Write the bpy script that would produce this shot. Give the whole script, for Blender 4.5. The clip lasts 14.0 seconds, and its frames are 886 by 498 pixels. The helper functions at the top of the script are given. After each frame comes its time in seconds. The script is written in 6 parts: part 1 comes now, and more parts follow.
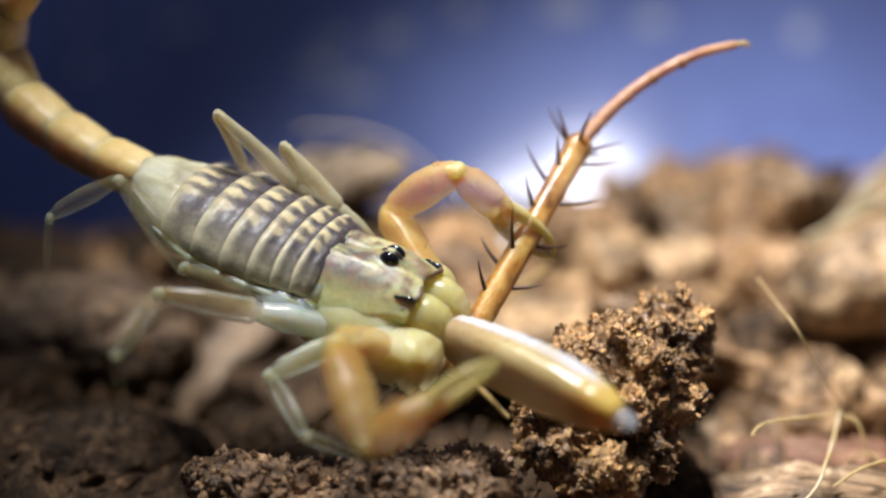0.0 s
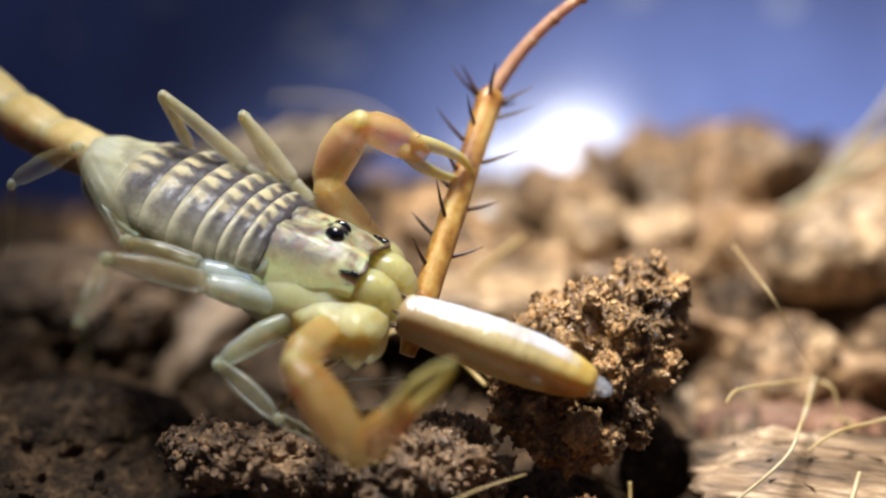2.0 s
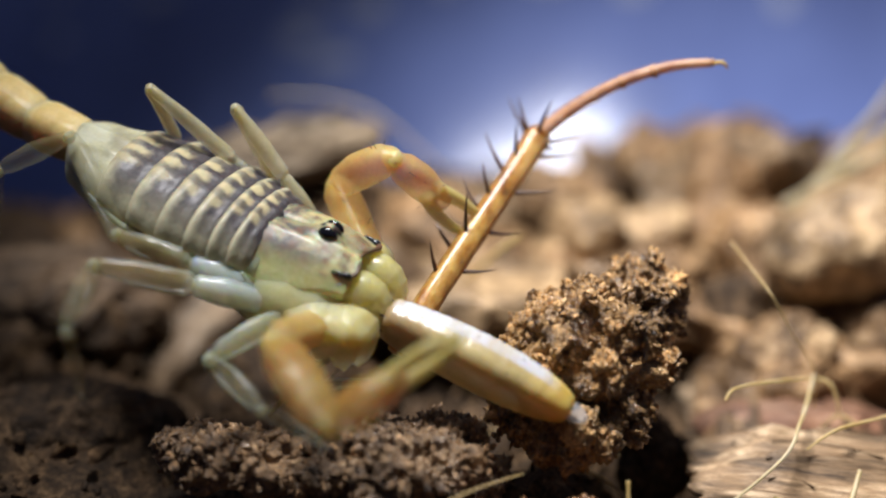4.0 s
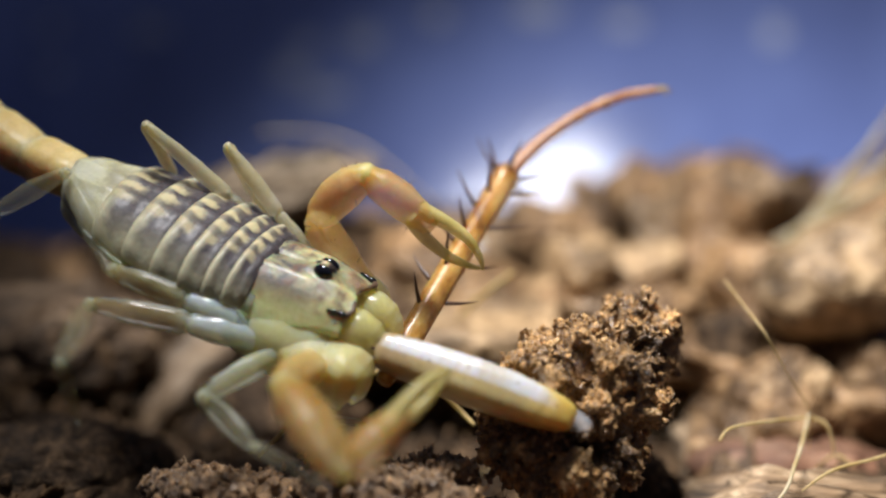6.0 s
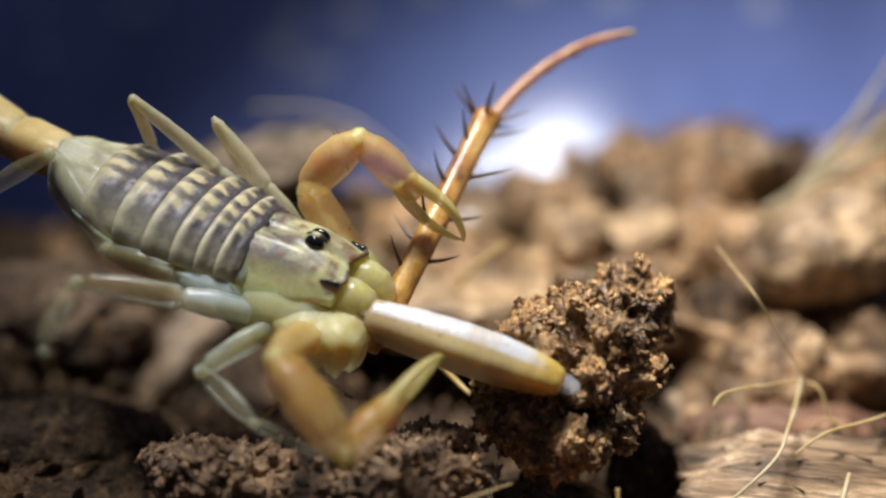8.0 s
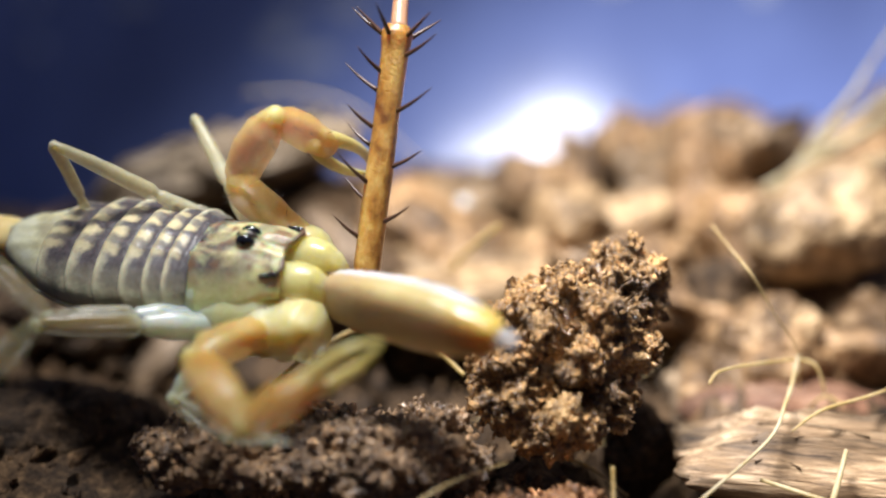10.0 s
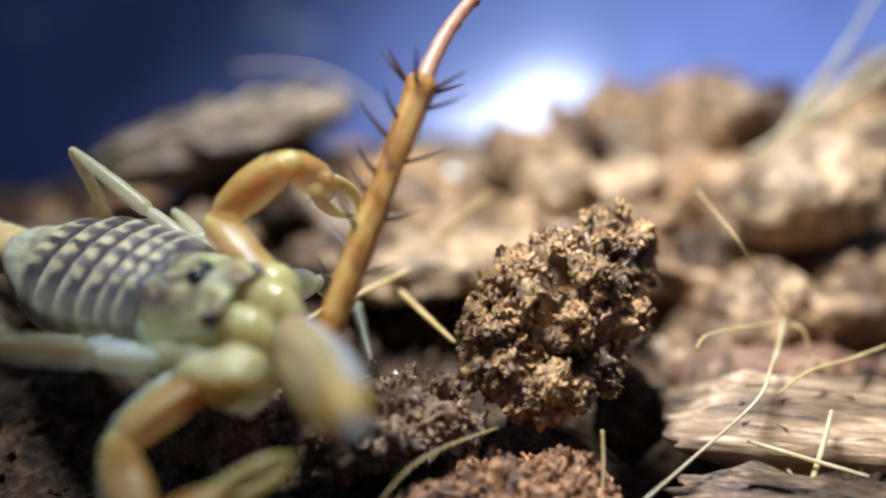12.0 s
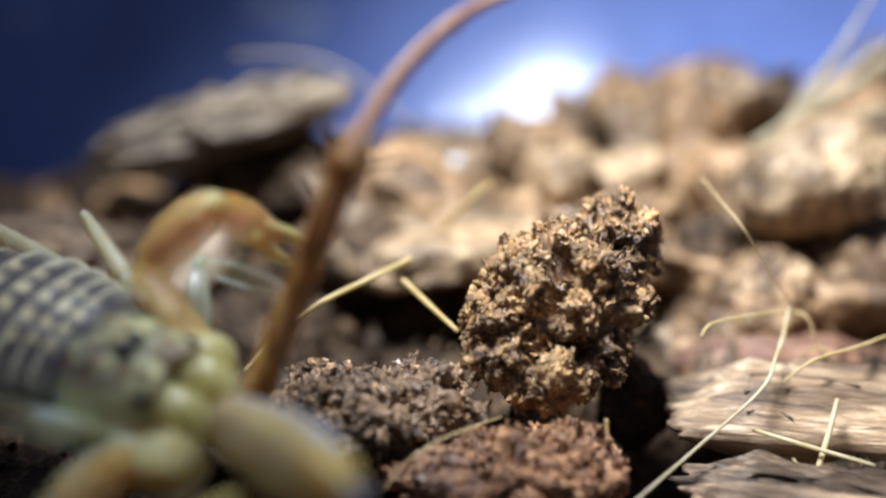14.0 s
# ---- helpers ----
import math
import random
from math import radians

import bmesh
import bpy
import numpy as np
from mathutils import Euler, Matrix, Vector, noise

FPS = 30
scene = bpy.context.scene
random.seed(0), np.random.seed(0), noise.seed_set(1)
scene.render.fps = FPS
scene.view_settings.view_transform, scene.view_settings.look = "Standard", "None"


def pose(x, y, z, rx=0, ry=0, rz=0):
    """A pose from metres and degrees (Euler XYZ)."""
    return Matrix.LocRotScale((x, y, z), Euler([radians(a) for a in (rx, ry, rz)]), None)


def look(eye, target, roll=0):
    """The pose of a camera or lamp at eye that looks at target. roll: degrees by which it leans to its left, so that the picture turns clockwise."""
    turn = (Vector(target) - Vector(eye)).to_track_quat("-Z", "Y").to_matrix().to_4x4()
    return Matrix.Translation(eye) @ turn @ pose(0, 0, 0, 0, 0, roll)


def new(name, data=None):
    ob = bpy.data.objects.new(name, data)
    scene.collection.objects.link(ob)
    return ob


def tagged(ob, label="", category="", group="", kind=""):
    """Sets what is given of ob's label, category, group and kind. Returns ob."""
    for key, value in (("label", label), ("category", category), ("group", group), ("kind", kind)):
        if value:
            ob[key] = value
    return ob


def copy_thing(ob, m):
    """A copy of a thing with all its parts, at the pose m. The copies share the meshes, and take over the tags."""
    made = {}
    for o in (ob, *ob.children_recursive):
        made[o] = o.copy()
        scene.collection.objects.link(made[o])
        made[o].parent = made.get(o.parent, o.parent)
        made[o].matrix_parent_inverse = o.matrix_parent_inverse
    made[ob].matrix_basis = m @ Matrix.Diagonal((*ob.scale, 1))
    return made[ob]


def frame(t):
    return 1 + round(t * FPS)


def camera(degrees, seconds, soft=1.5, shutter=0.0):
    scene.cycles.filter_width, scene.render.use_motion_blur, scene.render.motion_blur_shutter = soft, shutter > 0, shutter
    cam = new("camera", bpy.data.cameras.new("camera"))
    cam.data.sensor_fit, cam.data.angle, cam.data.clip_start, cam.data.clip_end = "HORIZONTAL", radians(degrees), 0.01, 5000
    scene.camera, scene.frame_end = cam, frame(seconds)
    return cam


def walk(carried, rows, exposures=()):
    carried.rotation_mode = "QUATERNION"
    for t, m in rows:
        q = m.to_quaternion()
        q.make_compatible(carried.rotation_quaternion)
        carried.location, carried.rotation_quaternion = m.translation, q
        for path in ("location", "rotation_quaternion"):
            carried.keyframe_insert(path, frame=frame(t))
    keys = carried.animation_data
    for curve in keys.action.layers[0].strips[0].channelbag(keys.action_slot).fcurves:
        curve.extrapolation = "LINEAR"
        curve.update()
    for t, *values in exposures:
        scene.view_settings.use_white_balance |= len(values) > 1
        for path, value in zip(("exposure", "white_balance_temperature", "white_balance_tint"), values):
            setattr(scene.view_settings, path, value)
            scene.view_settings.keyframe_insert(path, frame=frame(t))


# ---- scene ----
MM = 0.001  # the place is built in millimetres


def mm_pose(x, y, z, rx=0, ry=0, rz=0):
    return pose(x * MM, y * MM, z * MM, rx, ry, rz)


# ---------------------------------------------------------------- camera
cam = camera(42.2, 14.0, soft=2.15)
cam.data.dof.use_dof = True
cam.data.dof.focus_distance = 41.5 * MM
cam.data.dof.aperture_fstop = 17.0
cam.data.dof.aperture_blades = 0
walk(cam, [
    (0.0, mm_pose(0.001, -40.6, 13.7, 82, -0, -0)),
    (0.5, mm_pose(0.081, -40.772, 13.661, 81.52, 0.12, -0.1)),
    (1.0, mm_pose(0.165, -40.81, 13.528, 81.33, 0.44, -0.57)),
    (1.5, mm_pose(0.373, -40.724, 13.511, 81.01, 0.33, -0.7)),
    (2.0, mm_pose(0.446, -40.7, 13.53, 80.68, 0.24, -0.65)),
    (2.5, mm_pose(0.437, -40.58, 13.447, 80.57, 0.33, -0.8)),
    (3.0, mm_pose(0.528, -40.398, 13.367, 80.71, 0.45, -0.55)),
    (5.5, mm_pose(0.589, -40.302, 13.39, 80.65, 0.44, -1.07)),
    (5.7, mm_pose(0.589, -40.302, 13.39, 80.65, 0.44, -1.07)),
    (5.9, mm_pose(0.692, -39.994, 13.637, 82.22, 0.44, -1.01)),
    (6.0, mm_pose(0.692, -39.994, 13.637, 82.22, 0.44, -1.01)),
    (6.5, mm_pose(0.662, -40.093, 13.398, 81.38, 0.86, -0.99)),
    (7.0, mm_pose(0.629, -40.341, 13.374, 81.03, 0.97, -1.24)),
    (9.5, mm_pose(0.799, -39.759, 13.199, 81.3, 1.76, -1.57)),
    (10.0, mm_pose(1.088, -40.008, 12.868, 80.76, 1.98, -1.41)),
    (10.5, mm_pose(1.065, -39.953, 12.819, 80.49, 2.15, -1.48)),
    (11.0, mm_pose(1.067, -40.751, 12.755, 79.68, 2.49, -2.21)),
    (11.5, mm_pose(1.092, -40.569, 12.617, 79.67, 2.6, -2.09)),
    (12.0, mm_pose(1.126, -40.496, 12.735, 79.49, 2.7, -1.98)),
    (12.5, mm_pose(1.07, -40.354, 12.664, 79.5, 2.62, -1.9)),
    (13.0, mm_pose(1.162, -40.281, 12.61, 79.4, 2.72, -1.79)),
    (13.5, mm_pose(1.101, -40.192, 12.599, 79.14, 2.72, -1.81)),
    (14.0, mm_pose(1.111, -40.221, 12.607, 79.01, 2.82, -1.89))
], exposures=[(0.0, -0.34, 6750, 13), (2.0, -0.24, 6700, 11), (3.0, -0.34, 6700, 11), (7.0, -0.56, 6750, 11), (9.5, -0.56, 6650, 11), (10.0, 0.03, 6650, 11), (10.5, -0.1, 6400, 11), (12.5, -0.03, 5850, 8), (14.0, -0.01, 5800, 8)])

# ---------------------------------------------------------------- light
world = bpy.data.worlds.new("dark_room")
world.use_nodes = True
scene.world = world
world.node_tree.nodes["Background"].inputs[0].default_value = (0.66, 0.75, 1.0, 1)
world.node_tree.nodes["Background"].inputs[1].default_value = 0.172


def torch(x, y, z, target, watts, radius, cone):
    data = bpy.data.lights.new("torch_light", "SPOT")
    data.energy, data.shadow_soft_size, data.color = watts, radius * MM, (0.96, 0.98, 1.02)
    data.spot_size, data.spot_blend = radians(cone), 1.0
    ob = new("torch_light", data)
    ob.matrix_world = look(Vector((x, y, z)) * MM, Vector(target) * MM)
    return ob


torch(-10.2, -13, 67.0, (20, 24, 3), 0.40, 5.8, 76)
torch(1.6, -13, 75.4, (21, 25, 3), 0.38, 5.8, 74)


# ---------------------------------------------------------------- materials
def nodes_of(name):
    m = bpy.data.materials.new(name)
    m.use_nodes = True
    return m, m.node_tree.nodes, m.node_tree.links, m.node_tree.nodes["Principled BSDF"]


def tex_coord(n, l, scale, kind="Object", stretch=(1, 1, 1)):
    """Coordinates in millimetres times scale."""
    c, mp = n.new("ShaderNodeTexCoord"), n.new("ShaderNodeMapping")
    k = scale / MM if kind == "Object" else scale
    mp.inputs["Scale"].default_value = [k * s for s in stretch]
    l.new(c.outputs[kind], mp.inputs[0])
    return mp.outputs[0]


def noise_tex(n, l, vec, detail=6.0, rough=0.6, dist=0.0):
    t = n.new("ShaderNodeTexNoise")
    t.inputs["Scale"].default_value, t.inputs["Detail"].default_value = 1.0, detail
    t.inputs["Roughness"].default_value, t.inputs["Distortion"].default_value = rough, dist
    l.new(vec, t.inputs["Vector"])
    return t.outputs["Fac"]


def ramp(n, l, fac, stops):
    r = n.new("ShaderNodeValToRGB")
    e = r.color_ramp.elements
    while len(e) < len(stops):
        e.new(0.5)
    for k, (p, c) in zip(e, stops):
        k.position, k.color = p, (*c, 1) if len(c) == 3 else c
    l.new(fac, r.inputs[0])
    return r.outputs[0]


def mix(n, l, fac, a, b, mode="MIX"):
    m = n.new("ShaderNodeMix")
    m.data_type, m.blend_type = "RGBA", mode
    for k, v in ((0, fac), (6, a), (7, b)):
        if isinstance(v, (int, float)):
            m.inputs[k].default_value = v
        elif isinstance(v, tuple):
            m.inputs[k].default_value = (*v, 1)
        else:
            l.new(v, m.inputs[k])
    return m.outputs[2]


def bump(n, l, b, height, strength, dist):
    k = n.new("ShaderNodeBump")
    k.inputs["Strength"].default_value, k.inputs["Distance"].default_value = strength, dist * MM
    l.new(height, k.inputs["Height"])
    l.new(k.outputs[0], b.inputs["Normal"])
    return k


def soil_material(name, dark, mid, light, grain=1.2, rough=0.55, spec=0.5, strength=0.9, stretch=(1, 1, 1), hollow=0.26):
    m, n, l, b = nodes_of(name)
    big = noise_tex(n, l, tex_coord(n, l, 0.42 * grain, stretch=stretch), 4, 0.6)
    fine = noise_tex(n, l, tex_coord(n, l, 2.2 * grain, stretch=stretch), 8, 0.7, 0.4)
    c1 = ramp(n, l, fine, [(0.33, dark), (0.51, mid), (0.70, light)])
    info = n.new("ShaderNodeObjectInfo")
    tone = ramp(n, l, info.outputs["Random"], [(0.0, (0.78, 0.77, 0.77)), (1.0, (1.18, 1.14, 1.08))])
    c2 = mix(n, l, 1.0, c1, tone, "MULTIPLY")
    # noise patches darken the colour like shaded hollows; a lower value is darker
    hollow_shade = ramp(n, l, big, [(0.34, (hollow, hollow * 0.91, hollow * 0.83)), (0.60, (1.28, 1.22, 1.16))])
    geo = n.new("ShaderNodeNewGeometry")
    bits = ramp(n, l, geo.outputs["Random Per Island"], [(0.0, (0.85, 0.84, 0.83)), (0.6, (1.0, 1.0, 1.0)), (1.0, (1.6, 1.55, 1.5))])
    c3 = mix(n, l, 0.8, c2, bits, "MULTIPLY")
    l.new(mix(n, l, 1.0, c3, hollow_shade, "MULTIPLY"), b.inputs["Base Color"])
    l.new(ramp(n, l, fine, [(0.3, (rough + 0.25,) * 3), (0.7, (rough - 0.12,) * 3)]), b.inputs["Roughness"])
    b.inputs["Specular IOR Level"].default_value = spec
    v = noise_tex(n, l, tex_coord(n, l, 4.0 * grain, stretch=stretch), 5, 0.65)
    bump(n, l, b, v, strength, 0.22)
    return m


def flesh(name, stops, rough=0.32, sss=0.35, scale=0.5, radius=(1.0, 0.7, 0.35), coat=0.25, bumps=0.25, kind="Object", stretch=(1, 1, 1), clear=0.0, coat_rough=0.3, glass=0.0):
    """Glossy cuticle; clear: how much of what lies behind one wall of it shows through."""
    m, n, l, b = nodes_of(name)
    f = noise_tex(n, l, tex_coord(n, l, scale, kind, stretch), 4, 0.55)
    g = noise_tex(n, l, tex_coord(n, l, 7.0), 4, 0.6)
    c = ramp(n, l, f, stops)
    l.new(mix(n, l, 0.25, c, ramp(n, l, g, [(0.35, (0.75, 0.72, 0.66)), (0.65, (1.15, 1.15, 1.15))]), "MULTIPLY"), b.inputs["Base Color"])
    b.inputs["Roughness"].default_value = rough
    b.inputs["Subsurface Weight"].default_value = sss
    b.inputs["Subsurface Radius"].default_value = radius
    b.inputs["Subsurface Scale"].default_value = 1.6 * MM
    b.inputs["Coat Weight"].default_value, b.inputs["Coat Roughness"].default_value = coat, coat_rough
    b.inputs["Alpha"].default_value = 1.0 - clear
    b.inputs["Transmission Weight"].default_value, b.inputs["IOR"].default_value = glass, 1.38
    bump(n, l, b, g, bumps, 0.06)
    return m


def tergite_material():
    """Grey-violet plates with a yellow hind margin, paired yellow marks on the back and pale flanks."""
    m, n, l, b = nodes_of("tergite_plate")
    c = n.new("ShaderNodeTexCoord")
    s = n.new("ShaderNodeSeparateXYZ")
    l.new(c.outputs["Generated"], s.inputs[0])
    wob = noise_tex(n, l, tex_coord(n, l, 1.3), 5, 0.65)
    fine = noise_tex(n, l, tex_coord(n, l, 6.0), 5, 0.7)

    def math_node(op, a, v):
        k = n.new("ShaderNodeMath")
        k.operation = op
        for i, q in enumerate((a, v)):
            if isinstance(q, (int, float)):
                k.inputs[i].default_value = q
            else:
                l.new(q, k.inputs[i])
        return k.outputs[0]

    shift = math_node("MULTIPLY", math_node("SUBTRACT", wob, 0.5), 0.45)
    along = math_node("ADD", s.outputs[0], shift)
    across = math_node("ABSOLUTE", math_node("SUBTRACT", s.outputs[1], 0.5), 0.0)
    across_w = math_node("ADD", across, math_node("MULTIPLY", shift, 0.3))
    dark = ramp(n, l, fine, [(0.3, (0.026, 0.021, 0.024)), (0.7, (0.09, 0.075, 0.078))])
    pale, yellow = (0.55, 0.51, 0.34), (0.56, 0.48, 0.27)
    margin = ramp(n, l, along, [(0.10, (0.95, 0.95, 0.95)), (0.34, (0, 0, 0))])
    flank = ramp(n, l, across_w, [(0.30, (0, 0, 0)), (0.42, (0.3, 0.3, 0.3)), (0.485, (1, 1, 1))])
    spot = ramp(n, l, across_w, [(0.02, (0, 0, 0)), (0.045, (0.85,) * 3), (0.085, (0.85,) * 3), (0.12, (0.12,) * 3), (0.16, (0.12,) * 3), (0.185, (0.65,) * 3), (0.215, (0.65,) * 3), (0.25, (0, 0, 0))])
    sides = ramp(n, l, across_w, [(0.20, (0.4, 0.4, 0.4)), (0.30, (1, 1, 1))])
    spot_len = ramp(n, l, along, [(0.38, (1, 1, 1)), (0.60, (0, 0, 0))])
    col = mix(n, l, flank, dark, pale)
    col = mix(n, l, mix(n, l, 1.0, spot, spot_len, "MULTIPLY"), col, yellow)
    col = mix(n, l, mix(n, l, 1.0, margin, sides, "MULTIPLY"), col, mix(n, l, spot, pale, yellow))
    l.new(col, b.inputs["Base Color"])
    b.inputs["Roughness"].default_value = 0.46
    b.inputs["Specular IOR Level"].default_value = 0.3
    b.inputs["Subsurface Weight"].default_value, b.inputs["Subsurface Scale"].default_value = 0.15, 0.25 * MM
    b.inputs["Coat Weight"].default_value, b.inputs["Coat Roughness"].default_value = 0.08, 0.2
    bump(n, l, b, fine, 0.45, 0.06)
    return m


def carapace_material():
    """Pale yellow shield, clouded grey at the back and brown spots in front."""
    m, n, l, b = nodes_of("carapace_shield")
    a = noise_tex(n, l, tex_coord(n, l, 0.75), 5, 0.6, 0.6)
    f = noise_tex(n, l, tex_coord(n, l, 6.0), 5, 0.7)
    c = n.new("ShaderNodeTexCoord")
    s = n.new("ShaderNodeSeparateXYZ")
    l.new(c.outputs["Generated"], s.inputs[0])
    hind = ramp(n, l, s.outputs[0], [(0.35, (1, 1, 1)), (0.85, (0.5, 0.5, 0.5))])
    high = ramp(n, l, s.outputs[2], [(0.42, (0, 0, 0)), (0.70, (1, 1, 1))])
    cloud = ramp(n, l, a, [(0.30, (0.1, 0.1, 0.1)), (0.56, (1, 1, 1))])
    pale = ramp(n, l, f, [(0.3, (0.58, 0.55, 0.22)), (0.7, (0.76, 0.72, 0.40))])
    grey = ramp(n, l, f, [(0.3, (0.05, 0.040, 0.040)), (0.7, (0.16, 0.13, 0.118))])
    w = mix(n, l, 1.0, mix(n, l, 1.0, cloud, high, "MULTIPLY"), hind, "MULTIPLY")
    rust = ramp(n, l, noise_tex(n, l, tex_coord(n, l, 1.5), 4, 0.6), [(0.50, (0, 0, 0)), (0.62, (0.85, 0.85, 0.85))])
    col = mix(n, l, w, pale, grey)
    col = mix(n, l, mix(n, l, 1.0, rust, high, "MULTIPLY"), col, (0.16, 0.085, 0.045))
    l.new(col, b.inputs["Base Color"])
    b.inputs["Roughness"].default_value = 0.42
    b.inputs["Subsurface Weight"].default_value, b.inputs["Subsurface Scale"].default_value = 0.8, 0.8 * MM
    b.inputs["Alpha"].default_value = 0.88
    b.inputs["Coat Weight"].default_value, b.inputs["Coat Roughness"].default_value = 0.2, 0.25
    bump(n, l, b, f, 0.4, 0.06)
    return m


def plain(name, colour, rough, metal=0.0, spec=0.5, scale=4.0, vary=0.3):
    m, n, l, b = nodes_of(name)
    f = noise_tex(n, l, tex_coord(n, l, scale), 5, 0.65)
    lo, hi = [c * (1 - vary) for c in colour], [min(1, c * (1 + vary)) for c in colour]
    l.new(ramp(n, l, f, [(0.3, tuple(lo)), (0.7, tuple(hi))]), b.inputs["Base Color"])
    b.inputs["Roughness"].default_value, b.inputs["Metallic"].default_value = rough, metal
    b.inputs["Specular IOR Level"].default_value = spec
    return m


def wall_material():
    """Blue glossy plastic with faint water marks."""
    m, n, l, b = nodes_of("blue_plastic")
    f = noise_tex(n, l, tex_coord(n, l, 0.035), 4, 0.55)
    g = noise_tex(n, l, tex_coord(n, l, 0.16, stretch=(1, 1, 0.35)), 5, 0.6)
    c = ramp(n, l, f, [(0.35, (0.140, 0.188, 0.425)), (0.65, (0.20, 0.268, 0.59))])
    l.new(mix(n, l, 0.35, c, ramp(n, l, g, [(0.4, (0.75, 0.75, 0.8)), (0.72, (1.5, 1.5, 1.4))]), "MULTIPLY"), b.inputs["Base Color"])
    b.inputs["Roughness"].default_value = 0.165
    b.inputs["Specular IOR Level"].default_value = 0.33
    return m


def pod_material():
    """Pearly shell: cream above with a silver highlight painted along the top, amber along its lower edge and towards
    the far end, fine dark flecks.
    """
    m, n, l, b = nodes_of("pearly_shell")
    c, s = n.new("ShaderNodeTexCoord"), n.new("ShaderNodeSeparateXYZ")
    l.new(c.outputs["Generated"], s.inputs[0])
    f = noise_tex(n, l, tex_coord(n, l, 0.7, stretch=(0.4, 1, 1)), 5, 0.6)
    g = noise_tex(n, l, tex_coord(n, l, 5.0), 4, 0.6)
    above = ramp(n, l, f, [(0.3, (0.40, 0.30, 0.13)), (0.5, (0.52, 0.41, 0.19)), (0.7, (0.62, 0.52, 0.28))])
    low = ramp(n, l, s.outputs[2], [(0.22, (1, 1, 1)), (0.6, (0, 0, 0))])
    far = ramp(n, l, s.outputs[0], [(0.72, (0, 0, 0)), (0.95, (0.9, 0.9, 0.9))])
    col = mix(n, l, low, above, (0.68, 0.50, 0.18))
    near = ramp(n, l, s.outputs[0], [(0.05, (0.75, 0.75, 0.75)), (0.42, (0, 0, 0))])
    col = mix(n, l, near, col, (0.36, 0.25, 0.15))
    col = mix(n, l, far, col, (0.70, 0.46, 0.10))
    # far half of the top is coloured silver where the shine sits
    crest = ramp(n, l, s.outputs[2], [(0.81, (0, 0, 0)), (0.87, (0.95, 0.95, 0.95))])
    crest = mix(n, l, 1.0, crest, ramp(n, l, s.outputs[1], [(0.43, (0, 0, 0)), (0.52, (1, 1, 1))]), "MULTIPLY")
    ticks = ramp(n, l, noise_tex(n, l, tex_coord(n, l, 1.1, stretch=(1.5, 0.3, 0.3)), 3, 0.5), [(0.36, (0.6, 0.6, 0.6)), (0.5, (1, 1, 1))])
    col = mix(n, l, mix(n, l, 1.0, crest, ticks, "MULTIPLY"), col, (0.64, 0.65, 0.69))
    fleck = ramp(n, l, g, [(0.62, (0, 0, 0)), (0.70, (0.7, 0.7, 0.7))])
    l.new(mix(n, l, fleck, col, (0.16, 0.11, 0.06)), b.inputs["Base Color"])
    b.inputs["Roughness"].default_value = 0.3
    b.inputs["Subsurface Weight"].default_value, b.inputs["Subsurface Scale"].default_value = 0.7, 1.6 * MM
    b.inputs["Subsurface Radius"].default_value = (1.0, 0.7, 0.35)
    b.inputs["Coat Weight"].default_value, b.inputs["Coat Roughness"].default_value = 0.6, 0.22
    b.inputs["Alpha"].default_value = 0.88
    cross = noise_tex(n, l, tex_coord(n, l, 1.6, stretch=(1.6, 0.35, 0.5)), 4, 0.6)
    bump(n, l, b, cross, 0.4, 0.12)
    return m


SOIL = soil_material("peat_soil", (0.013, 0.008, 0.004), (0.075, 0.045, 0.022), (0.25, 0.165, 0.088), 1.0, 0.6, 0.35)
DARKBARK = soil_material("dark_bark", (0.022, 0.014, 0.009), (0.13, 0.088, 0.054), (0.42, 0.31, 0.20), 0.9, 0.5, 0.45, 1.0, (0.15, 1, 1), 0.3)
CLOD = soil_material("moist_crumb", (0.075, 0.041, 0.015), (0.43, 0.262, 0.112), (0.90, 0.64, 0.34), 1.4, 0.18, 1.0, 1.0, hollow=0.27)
CLOD_DARK = soil_material("dark_crumb", (0.06, 0.035, 0.018), (0.37, 0.235, 0.125), (0.84, 0.63, 0.40), 1.4, 0.22, 1.0, 1.0, hollow=0.36)
NODULE = soil_material("pale_crumb", (0.16, 0.09, 0.03), (0.62, 0.40, 0.17), (0.92, 0.70, 0.40), 1.4, 0.2, 1.0, 1.0, hollow=0.7)
REDSOIL = soil_material("red_crumb", (0.05, 0.020, 0.009), (0.33, 0.165, 0.075), (0.74, 0.49, 0.27), 1.0, 0.22, 0.9, 0.9, hollow=0.4)
TORN = soil_material("torn_bark", (0.05, 0.028, 0.015), (0.30, 0.19, 0.105), (0.62, 0.45, 0.28), 0.9, 0.5, 0.4, 1.0, (0.12, 1, 1), 0.35)
HUSK = soil_material("husk_chip", (0.04, 0.023, 0.011), (0.27, 0.163, 0.078), (0.67, 0.475, 0.27), 0.6, 0.45, 0.5, 1.0)
PALEHUSK = soil_material("pale_husk", (0.08, 0.05, 0.025), (0.42, 0.29, 0.16), (0.80, 0.62, 0.39), 0.5, 0.4, 0.5, 0.8)
BARK = soil_material("fibrous_wood", (0.035, 0.022, 0.013), (0.27, 0.19, 0.115), (0.70, 0.58, 0.42), 0.9, 0.45, 0.5, 1.0, (0.08, 1, 1), 0.3)
GREYBARK = soil_material("weathered_bark", (0.03, 0.023, 0.016), (0.19, 0.15, 0.105), (0.52, 0.445, 0.335), 0.8, 0.6, 0.35, 1.0, (0.2, 1, 1), 0.28)
